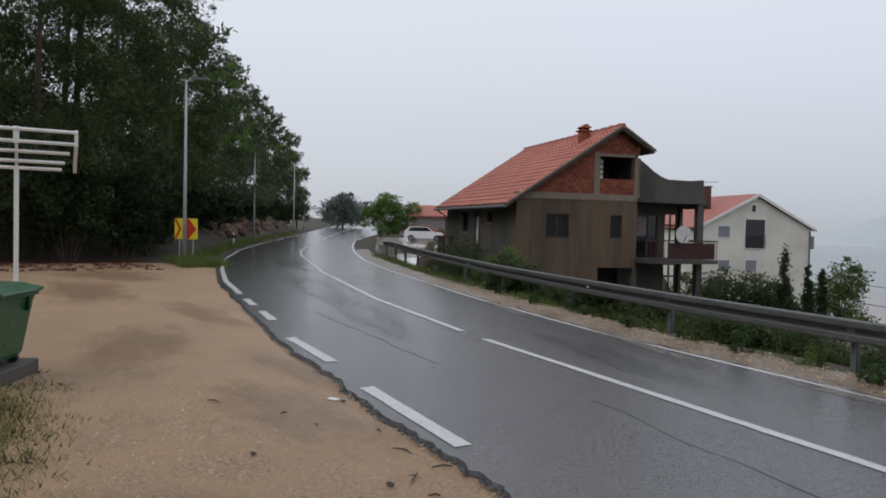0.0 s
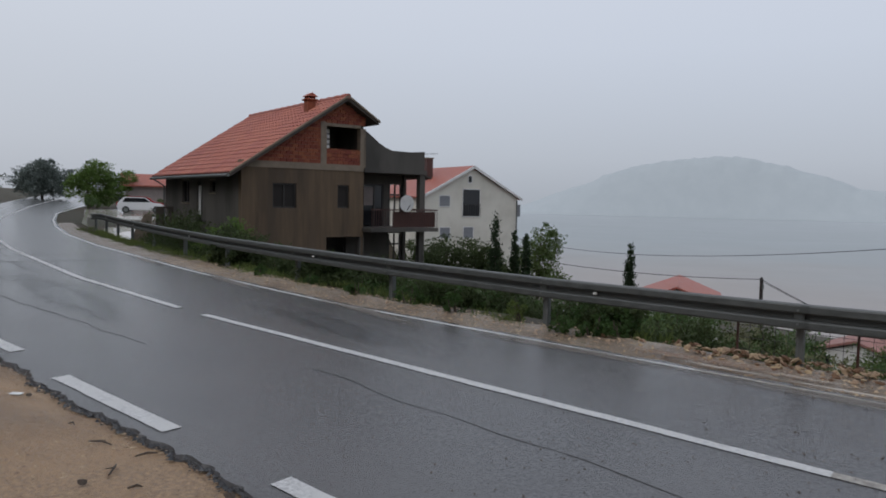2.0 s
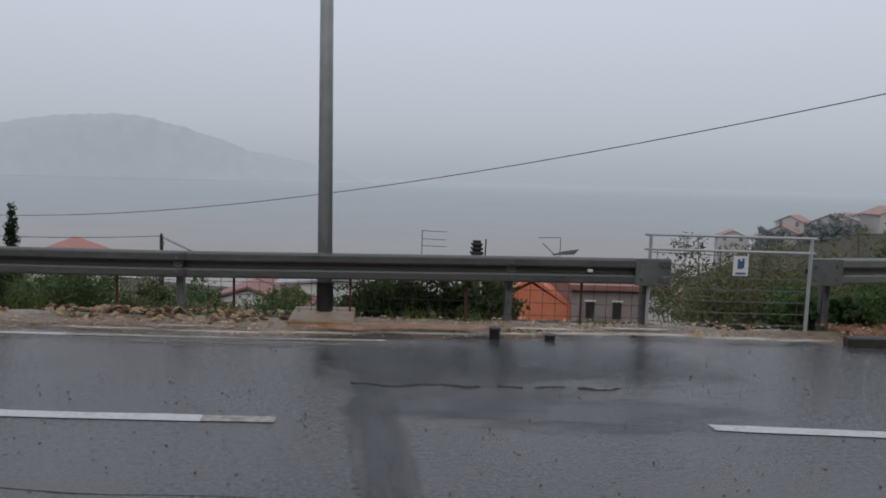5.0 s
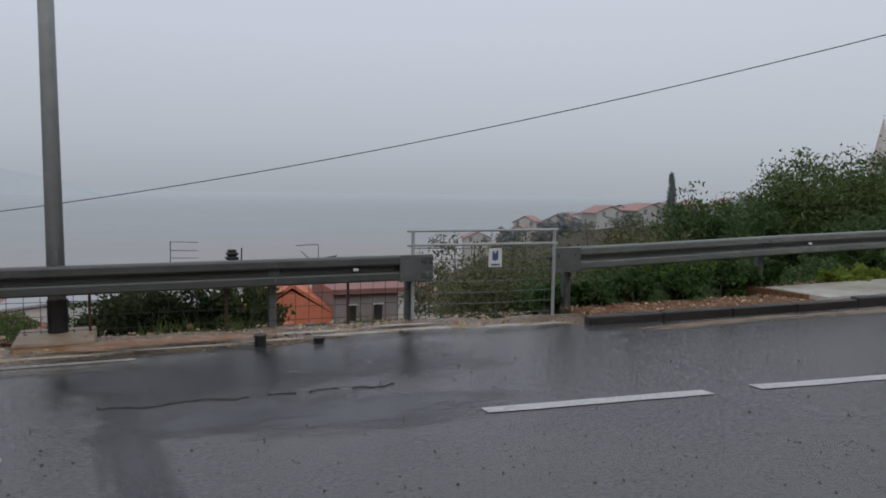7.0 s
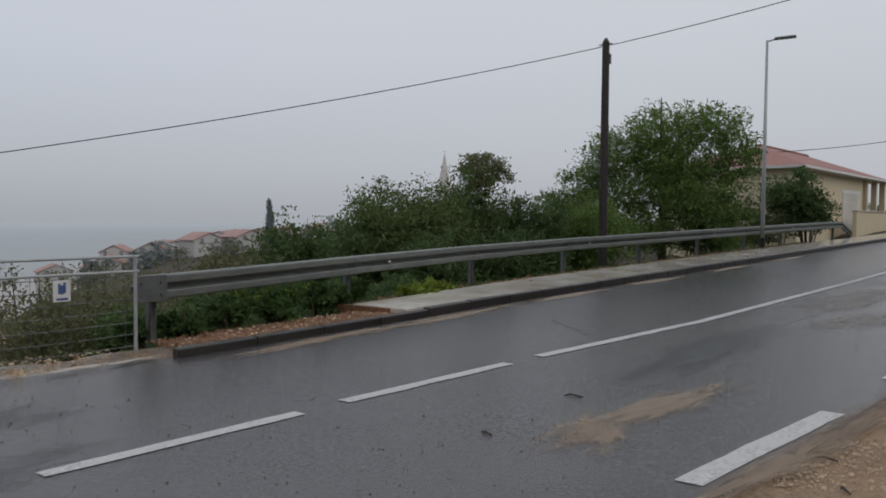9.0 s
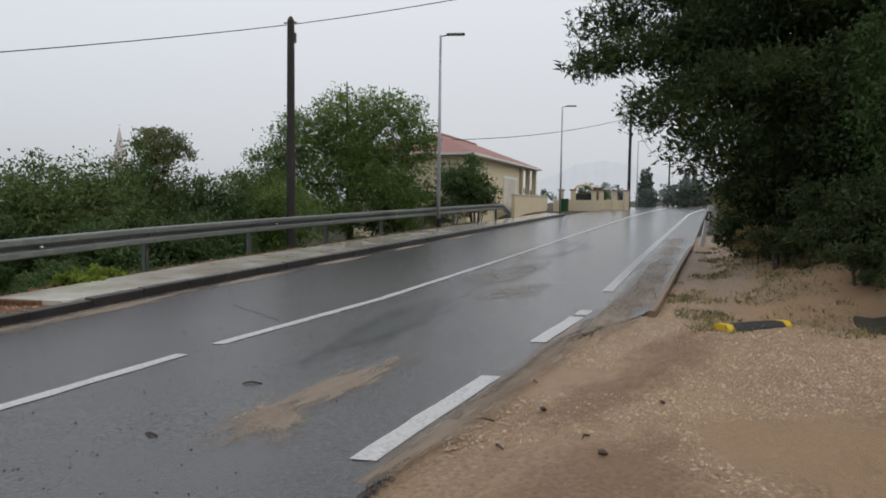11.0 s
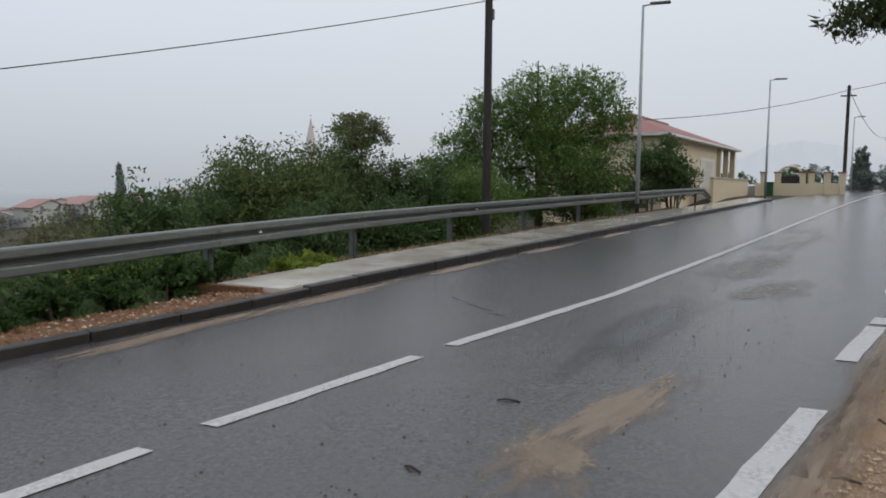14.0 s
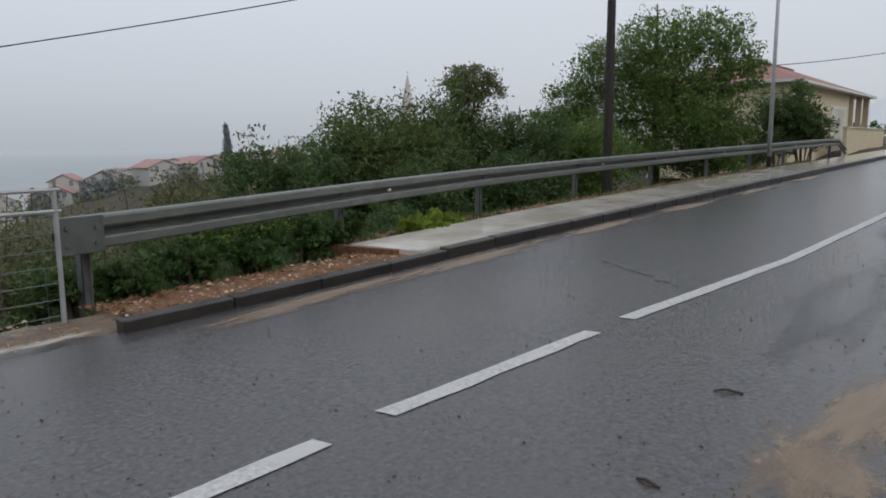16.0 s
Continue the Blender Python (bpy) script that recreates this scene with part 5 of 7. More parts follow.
shed = thing("shed", "long low dark shed with a red tiled roof", "shed", (-76.5, 38.5, 0.4), 62)
part("wall", boxed(-0.2, 9.5, 0, 5, -0.3, 2.45), M_greywall, shed)
part("roof", prism(bmesh.new(), [(-0.5, 2.3), (5.5, 2.3), (5.5, 2.45), (2.5, 3.75), (-0.5, 2.45)], "x", -0.7, 10.0), M_tilejoin, shed)
part("door", boxed(4.2, 5.6, -0.03, 0.0, 0, 2.0), M_frame, shed)
part("window", boxed(6.8, 8.0, -0.03, 0.0, 1.0, 1.9), M_glassdark, shed)

car = thing("parked_car", "white hatchback parked on the driveway", "car", (-62.6, 32.6, 0.2), 62)
bm = prism(bmesh.new(), [(-1.95, 0.28), (1.9, 0.28), (1.95, 0.62), (1.75, 0.86), (0.95, 0.94), (0.35, 1.40), (-1.35, 1.44), (-1.85, 0.98), (-1.98, 0.6)], "y", -0.82, 0.82)
bmesh.ops.bevel(bm, geom=bm.edges[:], offset=0.06, segments=2, affect="EDGES")
part("body", bm, M_carpaint, car, smooth=False)
part("side_window", prism(bmesh.new(), [(-1.5, 0.98), (0.75, 0.98), (0.3, 1.34), (-1.28, 1.36)], "y", -0.832, 0.832), M_glassdark, car)
part("rear_window", prism(bmesh.new(), [(-0.6, 1.02), (0.6, 1.02), (0.5, 1.36), (-0.5, 1.36)], "x", -1.80, -1.6), M_glassdark, car)
for sy in (-0.6, 0.6):
    part("tail_lamp", boxed(-2.0, -1.9, sy - 0.13, sy + 0.13, 0.68, 0.98, bevel=0.02), M_carred, car, "red tail lamp")
part("bumper", boxed(-2.06, -1.9, -0.78, 0.78, 0.3, 0.5, bevel=0.03), M_rubber, car)
for x in (-1.25, 1.25):
    for sy in (-0.8, 0.8):
        wv = part("wheel", tube(bmesh.new(), [(x, sy - 0.09, 0.3), (x, sy + 0.09, 0.3)], 0.31, 18), M_tyre, car)
        part("rim", tube(bmesh.new(), [(x, sy - 0.1, 0.3), (x, sy + 0.1, 0.3)], 0.19, 14), M_zinc, wv)
rc = copy_thing(car, pose(-66.2, 34.8, 0.25, 0, 0, 55))
rc["label"] = "red car half hidden behind the white one"
for o in rc.children:
    if o.name.startswith("body"):
        o.data = o.data.copy()
        o.data.materials[0] = M_carred

# drive in front of the shed
dv = [(x, y, land_z(x, y) + 0.09) for x, y in ((-44.5, 19.2), (-40.5, 18.6), (-36, 19.5), (-52, 32), (-60, 40), (-74, 40), (-70, 31), (-58, 25.5))]
tagged(raw("driveway", dv, [tuple(range(8))], M_concrete), "wet concrete driveway beside the road", "driveway", kind="structure")

# houses on the slope below the road
house("bright orange rendered house below the road", (5.3, 24.8, 0), -8, 3.0, 5.5, -2.85, -1.86, -7, M_orange, M_orange, overhang=0.02)
gw = thing("house_wing", "grey rendered wing with narrow windows", "house", (7.75, 24.3, 0), -4)
part("wall", boxed(-1.1, 1.25, 0, 4, -7, -2.08), M_greywall, gw)
part("roof", boxed(-1.2, 1.4, -0.2, 4.2, -2.08, -1.9), M_roofpale, gw)
for x in (-0.6, 0.35):
    wd = part("window", boxed(x, x + 0.3, -0.03, 0.0, -3.1, -2.5), M_frame, gw)
    part("window_frame", boxed(x - 0.05, x + 0.35, -0.05, -0.03, -2.5, -2.44), M_white, wd)
house("small house with a red roof below the road", (-17.5, 43.5, 0), 20, 5, 8, -4.3, -3.3, -10, M_farwall, M_tilejoin)
house("white house with a red roof below the road", (-7.2, 41.5, 0), -10, 6, 8, -6.0, -5.0, -11, M_farwall, M_roofpale, [(-2, -1.2, -6.8, -5.9, "g"), (0.8, 1.6, -6.8, -5.9, "g")])
house("white flat-roofed house below the road", (-2.5, 44.5, 0), 5, 8, 7, -5.2, -4.9, -12, M_farwall, M_roofgrey, [(-2.5, -1.5, -6.8, -5.8, "g"), (0.5, 1.5, -6.8, -5.8, "g")])
house("red-roofed house below the gate", (14.5, 42, 0), -20, 8, 9, -5.5, -4.0, -12, M_farwall, M_roofpale, [(-2.5, -1.5, -7, -6, "g")])
house("white house seen through the gate", (9.6, 33.5, 0), -14, 5, 7, -4.0, -3.4, -9, M_farwall, M_roofgrey, [(-1.5, -0.5, -5.4, -4.6, "g")])
lean = thing("lean_to_roof", "pale corrugated lean-to roof in the scrub", "roof", (-15.7, 28.4, 0), 38)
part("sheet", boxed(-1.3, 1.3, -0.9, 1.0, -3.02, -2.93), M_roofgrey, lean)
for x in (-1.2, 1.1):
    part("post", boxed(x, x + 0.1, -0.8, -0.7, -6.5, -3.02), M_darkwood, lean)
part("wall", boxed(-1.25, 1.25, 0.6, 0.75, -6.5, -3.02), M_darkwood, lean)

# chimney pots and aerials of those roofs
cp = thing("roof_chimney", "dark stacked chimney pot above a roof", "chimney", (3.32, 24.9, 0))
part("shaft", boxed(-0.16, 0.16, -0.16, 0.16, -7, -0.98), M_greywall, cp)
for k in range(3):
    part("cowl", boxed(-0.22 + 0.02 * k, 0.22 - 0.02 * k, -0.2, 0.2, -0.98 + k * 0.15, -0.89 + k * 0.15, bevel=0.02), M_frame, cp)
part("flue", tube(bmesh.new(), [(0.3, 0, -1.2), (0.32, 0, -0.45)], 0.025, 6), M_frame, cp)
part("inner_pot", boxed(-0.13, 0.13, -0.13, 0.13, -0.98, -0.5), M_frame, cp)
an = thing("tv_antenna", "thin television aerial above a roof", "antenna", (1.42, 25.1, 0))
part("mast", tube(bmesh.new(), [(0, 0, -7), (0, 0, -0.2)], 0.016, 5), M_zincdark, an)
for z in (-0.22, -0.5, -0.74):
    part("boom", tube(bmesh.new(), [(-0.02, 0, z), (0.86, 0, z - 0.03)], 0.012, 5), M_zincdark, an)
an2 = thing("tv_antenna", "aerials and a dish on a far roof", "antenna", (11.0, 43.9, 0))
part("mast", tube(bmesh.new(), [(0.4, 0, -12), (0.4, 0, -1.95)], 0.03, 5), M_zincdark, an2)
part("boom", tube(bmesh.new(), [(-1.0, 0, -1.95), (0.4, 0, -1.9)], 0.025, 5), M_zincdark, an2)
part("stay", tube(bmesh.new(), [(-0.7, 0, -2.3), (0.3, 0, -3.2)], 0.03, 5), M_zincdark, an2)
part("reflector", prism(bmesh.new(), [(-0.2, -3.0), (1.3, -2.95), (1.6, -2.6), (0.6, -2.75)], "y", -0.03, 0.03), M_zincdark, an2)

# yellow house with its garden wall at the far end of the pavement
YH = thing("house", "pale yellow house with a red hipped roof", "house", (41.3, 6.3, 1.0), -8.6)
part("wall", boxed(0, 13.4, 0, 7.4, -1.5, 3.45), M_yellowwall, YH)
part("porch_back_wall", boxed(13.4, 19.0, 1.6, 7.4, -1.5, 3.45), M_yellowwall, YH)
bm = bmesh.new()
vs = [bm.verts.new(p) for p in ((-0.5, -0.5, 3.5), (19.6, -0.5, 3.5), (19.6, 7.9, 3.5), (-0.5, 7.9, 3.5), (5.2, 3.7, 5.15), (14.2, 3.7, 5.15))]
for f in ((0, 1, 5, 4), (1, 2, 5), (2, 3, 4, 5), (3, 0, 4), (3, 2, 1, 0)):
    bm.faces.new([vs[i] for i in f])
part("roof", bm, M_roofpale, YH)
part("ridge_tiles", tube(bmesh.new(), [(5.1, 3.7, 5.17), (14.3, 3.7, 5.17)], 0.11, 8), M_roofpale, YH)
part("eave_board", boxed(-0.5, 19.6, -0.52, 7.92, 3.37, 3.495), M_white, YH)
part("garage_door", boxed(8.6, 12.6, -0.04, -0.003, -0.2, 2.35), M_whitewall, YH, "pale garage door")
for k in range(1, 5):
    part("door_rib", boxed(8.62, 12.58, -0.055, -0.041, -0.2 + 0.5 * k, -0.18 + 0.5 * k), M_white, YH)
part("garage_surround", boxed(8.4, 12.8, -0.03, -0.002, 2.36, 2.56), M_white, YH)
for u in (13.9, 16.4, 18.8):
    part("porch_column", boxed(u - 0.17, u + 0.17, -0.2, 0.14, -1.0, 3.37), M_yellowwall, YH)
part("window", boxed(14.6, 15.9, 1.55, 1.6, 0.7, 2.2), M_glassdark, YH)
gw0 = thing("garden_wall", "low pale yellow garden wall before the house", "wall", (47.0, 4.1, 0.95), -8.6)
part("wall_panel", boxed(0, 11.5, -0.1, 0.1, -0.5, 1.25), M_yellowwall, gw0)
part("coping", boxed(-0.05, 11.55, -0.15, 0.15, 1.25, 1.32), M_whitewall, gw0)
gwl = thing("garden_wall", "pale yellow garden wall with gate pillars", "wall", (58, 1.6, 1.0))
for a, b in ((-3.4, 0.2), (2.7, 3.7)):
    part("wall_panel", boxed(-0.1, 0.1, a, b, -0.5, 1.0), M_yellowwall, gwl)
gw2 = thing("garden_wall", "pale yellow garden wall with round-topped pillars", "wall", (62, -2.6, 1.05), 8)
part("wall_panel", boxed(-0.1, 0.1, -1.6, 0.6, -0.5, 1.0), M_yellowwall, gw2)
for y in (-1.5, -0.5, 0.6, 1.2, 2.9, 3.9):
    p = part("pillar", boxed(-0.2, 0.2, y - 0.2, y + 0.2, -0.4, 1.75, bevel=0.02), M_yellowwall, gw2)
    part("pillar_cap", boxed(-0.26, 0.26, y - 0.26, y + 0.26, 1.75, 1.85), M_roofpale, p)
part("gate_leaf", boxed(-0.03, 0.03, 1.4, 2.7, 0.0, 1.5), M_frame, gw2)
arch = part("gate_arch", tube(bmesh.new(), [(0, 1.3 + 0.75 - 0.75 * math.cos(k * math.pi / 10), 1.75 + 0.5 * math.sin(k * math.pi / 10)) for k in range(11)], 0.1, 6), M_yellowwall, gw2)
for y in (3.3, 0.9):
    b2 = thing("wheelie_bin", "small dark green wheelie bin by the wall", "waste bin", (56.6, y, 1.0), group="wheelie bins")
    part("body", prism(bmesh.new(), [(-0.24, 0), (0.24, 0), (0.29, 1.0), (-0.29, 1.0)], "y", -0.28, 0.28), M_bin, b2)
    part("lid", boxed(-0.32, 0.32, -0.3, 0.3, 1.0, 1.08, bevel=0.02), M_bin, b2)

# the town on its spur, church spire
town = [(72, 138, -8.6, 9, 7, 20), (80, 132, -5.0, 8, 7, 50), (86, 126, -4.3, 10, 8, 35), (93, 131, -4.4, 9, 8, 10), (97, 122, -3.2, 12, 9, 60), (104, 126, -3.0, 9, 8, 25), (110, 118, -1.8, 9, 8, 45),
        (117, 122, -1.2, 11, 8, 30), (124, 113, -0.4, 9, 8, 15), (130, 119, 0.2, 10, 8, 55), (84, 142, -7.5, 8, 7, 70), (76, 128, -8.6, 8, 7, 40), (90, 116, -5.6, 10, 8, 5), (103, 112, -3.6, 9, 8, 65), (116, 106, -2.2, 9, 8, 35)]
for i, (x, y, z, w, l, r) in enumerate(town):
    for dx, dy, dz in ((0, 0, 0), (6, -5, 0.6)):
        house("plaster house with a clay roof, rain haze put into its colours", (x + dx, y + dy, max(z - 1.5 + dz, land_z(x + dx, y + dy) + 1.6)), -r, w * 0.66, l * 0.7, 1.3, 2.6, -10, M_farhouse, M_roofgrey if i in (2, 8) else M_rooffar, [(-2, -1.2, 0.5, 1.6, "s"), (1, 1.8, 0.5, 1.6, "s")])
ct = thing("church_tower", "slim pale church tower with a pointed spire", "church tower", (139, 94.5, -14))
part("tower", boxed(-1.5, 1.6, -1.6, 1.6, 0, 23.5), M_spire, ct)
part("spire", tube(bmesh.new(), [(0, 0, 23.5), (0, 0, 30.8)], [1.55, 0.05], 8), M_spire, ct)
part("cross", boxed(-0.05, 0.05, -0.3, 0.3, 31.2, 31.35), M_spire, ct)
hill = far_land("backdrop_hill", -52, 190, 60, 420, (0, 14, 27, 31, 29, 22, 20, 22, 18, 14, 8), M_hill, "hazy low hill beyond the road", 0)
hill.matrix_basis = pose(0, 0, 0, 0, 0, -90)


# ---- trees and shrubs ----
def tree(label, x, y, z, h, blobs, n, ln, wd, leaf, trunk_r=0.16, name="tree", category="tree", group="", second=None, limbs=True, **kw):
    """A tapered trunk, limbs to the crown's parts, and a crown of loose leaves. Blobs are given from the foot."""
    t = thing(name, label, category, (x, y, z), group=group)
    bm = bmesh.new()
    lean_ = rng.uniform(-0.03, 0.03, 2) * h
    tube(bm, [(0, 0, -0.4), (lean_[0] * 0.3, lean_[1] * 0.3, h * 0.3), (lean_[0], lean_[1], h * 0.62), (lean_[0] * 1.3, lean_[1] * 1.3, h * 0.92)], [trunk_r, trunk_r * 0.8, trunk_r * 0.5, trunk_r * 0.12], 8)
    trunk = part("trunk", bm, M_bark, t)
    if limbs:
        for b in blobs:
            s = Vector((lean_[0] * 0.6, lean_[1] * 0.6, min(h * 0.55, max(0.2, b[2] - b[5] * 0.6))))
            e = Vector(b[:3])
            m = (s + e) / 2 + Vector((0, 0, -0.06 * h))
            part("limb", tube(bmesh.new(), [s, m, e], [trunk_r * 0.42, trunk_r * 0.28, trunk_r * 0.08], 6), M_bark, t)
    crown("crown", blobs, n, ln, wd, leaf, t, **kw)
    if n > 8000:
        filler("inner_foliage", blobs, n * 0.14, ln * 1.9, leaf, t, 0.8)
    if second:
        crown("crown", second[0], second[1], ln, wd, second[2], t, **kw)
    return t


def shrub(label, x, y, z, r, h, n, ln, wd, leaf, k=5, name="shrub", second=None, **kw):
    """A low rounded bush of several stems."""
    t = thing(name, label, "bush", (x, y, z))
    blobs = [(rng.uniform(-0.45, 0.45) * r, rng.uniform(-0.45, 0.45) * r, h * rng.uniform(0.38, 0.72), r * rng.uniform(0.45, 0.7), r * rng.uniform(0.45, 0.7), h * rng.uniform(0.28, 0.42)) for _ in range(k)]
    bm = bmesh.new()
    for b in blobs:
        tube(bm, [(b[0] * 0.2, b[1] * 0.2, -0.2), (b[0] * 0.7, b[1] * 0.7, b[2] * 0.6), (b[0], b[1], b[2] + b[5] * 0.8)], [0.03, 0.02, 0.005], 5)
    part("stem", bm, M_bark, t)
    crown("foliage", blobs, n, ln, wd, leaf, t, **kw)
    if n > 4000:
        filler("inner_foliage", blobs, n * 0.14, ln * 1.9, leaf, t, 0.82)
    if second:
        crown("foliage", blobs, int(n * 0.3), ln, wd, second, t, **kw)
    return t


def cypress(label, x, y, z, h, r, n, leaf, ln=0.22):
    t = thing("cypress", label, "tree", (x, y, z), group="cypresses")
    part("trunk", tube(bmesh.new(), [(0, 0, -0.5), (0, 0, h * 0.8)], [0.12, 0.03], 6), M_bark, t)
    k = 18
    crown("crown", [(rng.uniform(-0.1, 0.1) * r, rng.uniform(-0.1, 0.1) * r, h * (0.08 + 0.9 * i / k), r * (1.05 - 0.85 * (i / k) ** 1.5), r * (1.05 - 0.85 * (i / k) ** 1.5), h * 0.07) for i in range(k)], int(n * 1.6), ln, ln * 0.55, leaf, t, up=1.6, per=10, spread=0.3)
    return t


# wood along the far side of the lay-by: rows of pines over dark undergrowth
PINE = "tall dark green pine tree in a dense wood"
wood = [(-33.0, -9.5, 15.5), (-35.5, -4.4, 17), (-36.0, -0.6, 16.5), (-37.5, 2.6, 15.5), (-42.5, 5.8, 15.5), (-30.5, -14, 15), (-48, 7.2, 15.6), (-55, 10.2, 14.799999999999999), (-62, 13.2, 14.2), (-70, 17.0, 13.799999999999999), (-79, 21.2, 13.6), (-88, 25.6, 13.2), (-97, 30.0, 12.4), (-43, -4, 18), (-50, 1, 17), (-58, 5, 15), (-40, -9.5, 18), (-39, 1.0, 18)]
for i, (x, y, h) in enumerate(wood):
    bl = []
    w_ = 0.27 * h
    for k in range(12):
        q = k / 11
        a = k * 2.4 + i
        rr = w_ * (0.80 - 0.55 * q)
        bl.append((math.cos(a) * rr * 0.9, math.sin(a) * rr * 0.9, h * (0.16 + 0.78 * q), w_ * (0.64 - 0.28 * q), w_ * (0.64 - 0.28 * q), h * 0.085))
    near = x > -46
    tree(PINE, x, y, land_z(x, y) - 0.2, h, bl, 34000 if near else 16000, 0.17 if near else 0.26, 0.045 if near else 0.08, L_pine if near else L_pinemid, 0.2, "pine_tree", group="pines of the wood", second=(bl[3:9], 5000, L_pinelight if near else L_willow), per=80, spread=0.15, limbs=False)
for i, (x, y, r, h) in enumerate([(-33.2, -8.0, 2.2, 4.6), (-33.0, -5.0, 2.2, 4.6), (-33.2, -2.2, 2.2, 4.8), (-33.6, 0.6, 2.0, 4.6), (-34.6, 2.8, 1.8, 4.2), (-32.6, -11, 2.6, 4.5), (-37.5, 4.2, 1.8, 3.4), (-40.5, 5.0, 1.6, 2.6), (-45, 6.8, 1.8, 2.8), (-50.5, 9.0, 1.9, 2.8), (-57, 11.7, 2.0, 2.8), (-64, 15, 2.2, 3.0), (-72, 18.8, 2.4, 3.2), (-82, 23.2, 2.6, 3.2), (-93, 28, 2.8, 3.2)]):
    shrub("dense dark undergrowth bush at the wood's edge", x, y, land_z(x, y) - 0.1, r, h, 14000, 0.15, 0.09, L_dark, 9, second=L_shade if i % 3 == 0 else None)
tree("yellowish green deciduous tree among the pines", -46.5, 6.6, land_z(-46.5, 6.6), 8.2, [(0, 0.5, 5.6, 2.2, 2.0, 1.5), (0.8, 0.6, 4.0, 1.9, 1.9, 1.3), (-1, -0.3, 6.9, 1.5, 1.5, 1.1)], 9000, 0.18, 0.09, L_willow, 0.12)
tree("ragged spruce at the far end of the wood", -104, 33.5, 0.6, 9.0, [(0, 0, 1.8 + 0.85 * k, 2.2 - 0.22 * k, 2.2 - 0.22 * k, 0.45) for k in range(9)], 8000, 0.32, 0.08, L_pine, 0.15, "pine_tree")
# rocky bank between wood and road
bm = bmesh.new()
for i in range(60):
    x = rng.uniform(-78, -52)
    y = along(LEFT, x) - rng.uniform(2.4, 3.6)
    s = rng.uniform(0.3, 0.75)
    m = Matrix.Translation((x, y, land_z(x, y) + rng.uniform(-0.1, 0.5))) @ Euler(rng.uniform(-0.4, 0.4, 3)).to_matrix().to_4x4() @ Matrix.Diagonal((s, s * 0.7, s * 0.85, 1))
    bmesh.ops.create_icosphere(bm, subdivisions=1, radius=1, matrix=m)
tagged(part("rock_bank", bm, M_rockface), "broken brown rock bank under the trees", "rocks", kind="stuff")

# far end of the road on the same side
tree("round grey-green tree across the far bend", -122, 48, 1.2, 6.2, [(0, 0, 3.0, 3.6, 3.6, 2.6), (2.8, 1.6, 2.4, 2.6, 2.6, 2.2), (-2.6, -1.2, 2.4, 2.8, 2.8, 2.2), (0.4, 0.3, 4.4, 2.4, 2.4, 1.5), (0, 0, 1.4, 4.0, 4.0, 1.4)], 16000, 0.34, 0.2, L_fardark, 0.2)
tree("green deciduous tree beside the shed", -78.5, 35.2, 0.4, 5.3, [(0, 0, 3.2, 1.8, 1.8, 1.5), (1.2, 1.8, 2.8, 1.6, 1.6, 1.2), (-0.8, -0.8, 2.2, 1.5, 1.5, 1.4), (1.8, 3.2, 3.0, 1.3, 1.3, 1.0), (0.4, 0.8, 4.0, 1.5, 1.5, 1.1), (0.6, 0.8, 1.2, 1.9, 1.9, 1.2), (1.6, 2.6, 1.6, 1.5, 1.5, 1.2)], 18000, 0.20, 0.11, L_willow, 0.14)
for x, y, r, h in ((-70, 31.5, 1.2, 1.2), (-80, 36.5, 1.6, 1.6), (-84, 40, 1.8, 2.0), (-68, 37.5, 1.2, 1.3)):
    shrub("low garden bush by the driveway", x, y, land_z(x, y), r, h, 2200, 0.16, 0.09, L_shade)

# scrub behind the long barrier
scrub = [(-27.5, 15.4, 2.0, 1.2, L_scrub), (-25.2, 14.6, 1.8, 1.35, L_scrub), (-23, 14.2, 1.6, 1.1, L_willow), (-21, 13.4, 1.5, 0.9, L_scrub), (-30.5, 16.6, 1.6, 0.9, L_scrub), (-19, 13.0, 1.4, 0.6, L_scrub), (-16.5, 12.2, 1.4, 0.4, L_scrub), (-14.5, 11.8, 1.3, 0.35, L_scrub), (-12.2, 11.3, 1.3, 0.4, L_scrub),
         (-10, 11.0, 1.3, 0.35, L_scrub), (-8, 10.7, 1.3, 0.4, L_scrub), (-6.4, 10.5, 1.2, 0.3, L_scrub), (-4.8, 10.5, 1.1, 0.2, L_scrub), (-3.6, 11.0, 1.1, -0.1, L_scrub), (-11, 13.2, 1.8, 0.1, L_scrub), (-7.5, 13, 1.8, -0.2, L_scrub), (-15, 15, 2.0, 0.0, L_scrub), (-4, 13.6, 1.5, -0.6, L_olive), (-17.6, 11.4, 0.9, 0.3, L_scrub), (-13.2, 10.5, 0.9, 0.25, L_scrub), (-9.0, 10.0, 0.8, 0.2, L_scrub), (-5.6, 9.7, 0.8, 0.15, L_scrub),
         (-0.2, 9.5, 0.75, 0.45, L_scrub), (0.5, 9.45, 0.75, 0.5, L_dark), (-0.3, 10.3, 1.0, 0.35, L_dark), (1.1, 9.6, 0.6, 0.42, L_scrub)]
for x, y, r, zt, m in scrub:
    near = x > -13
    z = land_z(x, y) - 0.15
    shrub("rain-wet leafy scrub behind the crash barrier", x, y, z, r, max(0.8, zt - z), 9000 if near else 7000, 0.07 if near else 0.10, 0.042 if near else 0.055, m, 8, second=L_ivy if near and x < -5 else None)
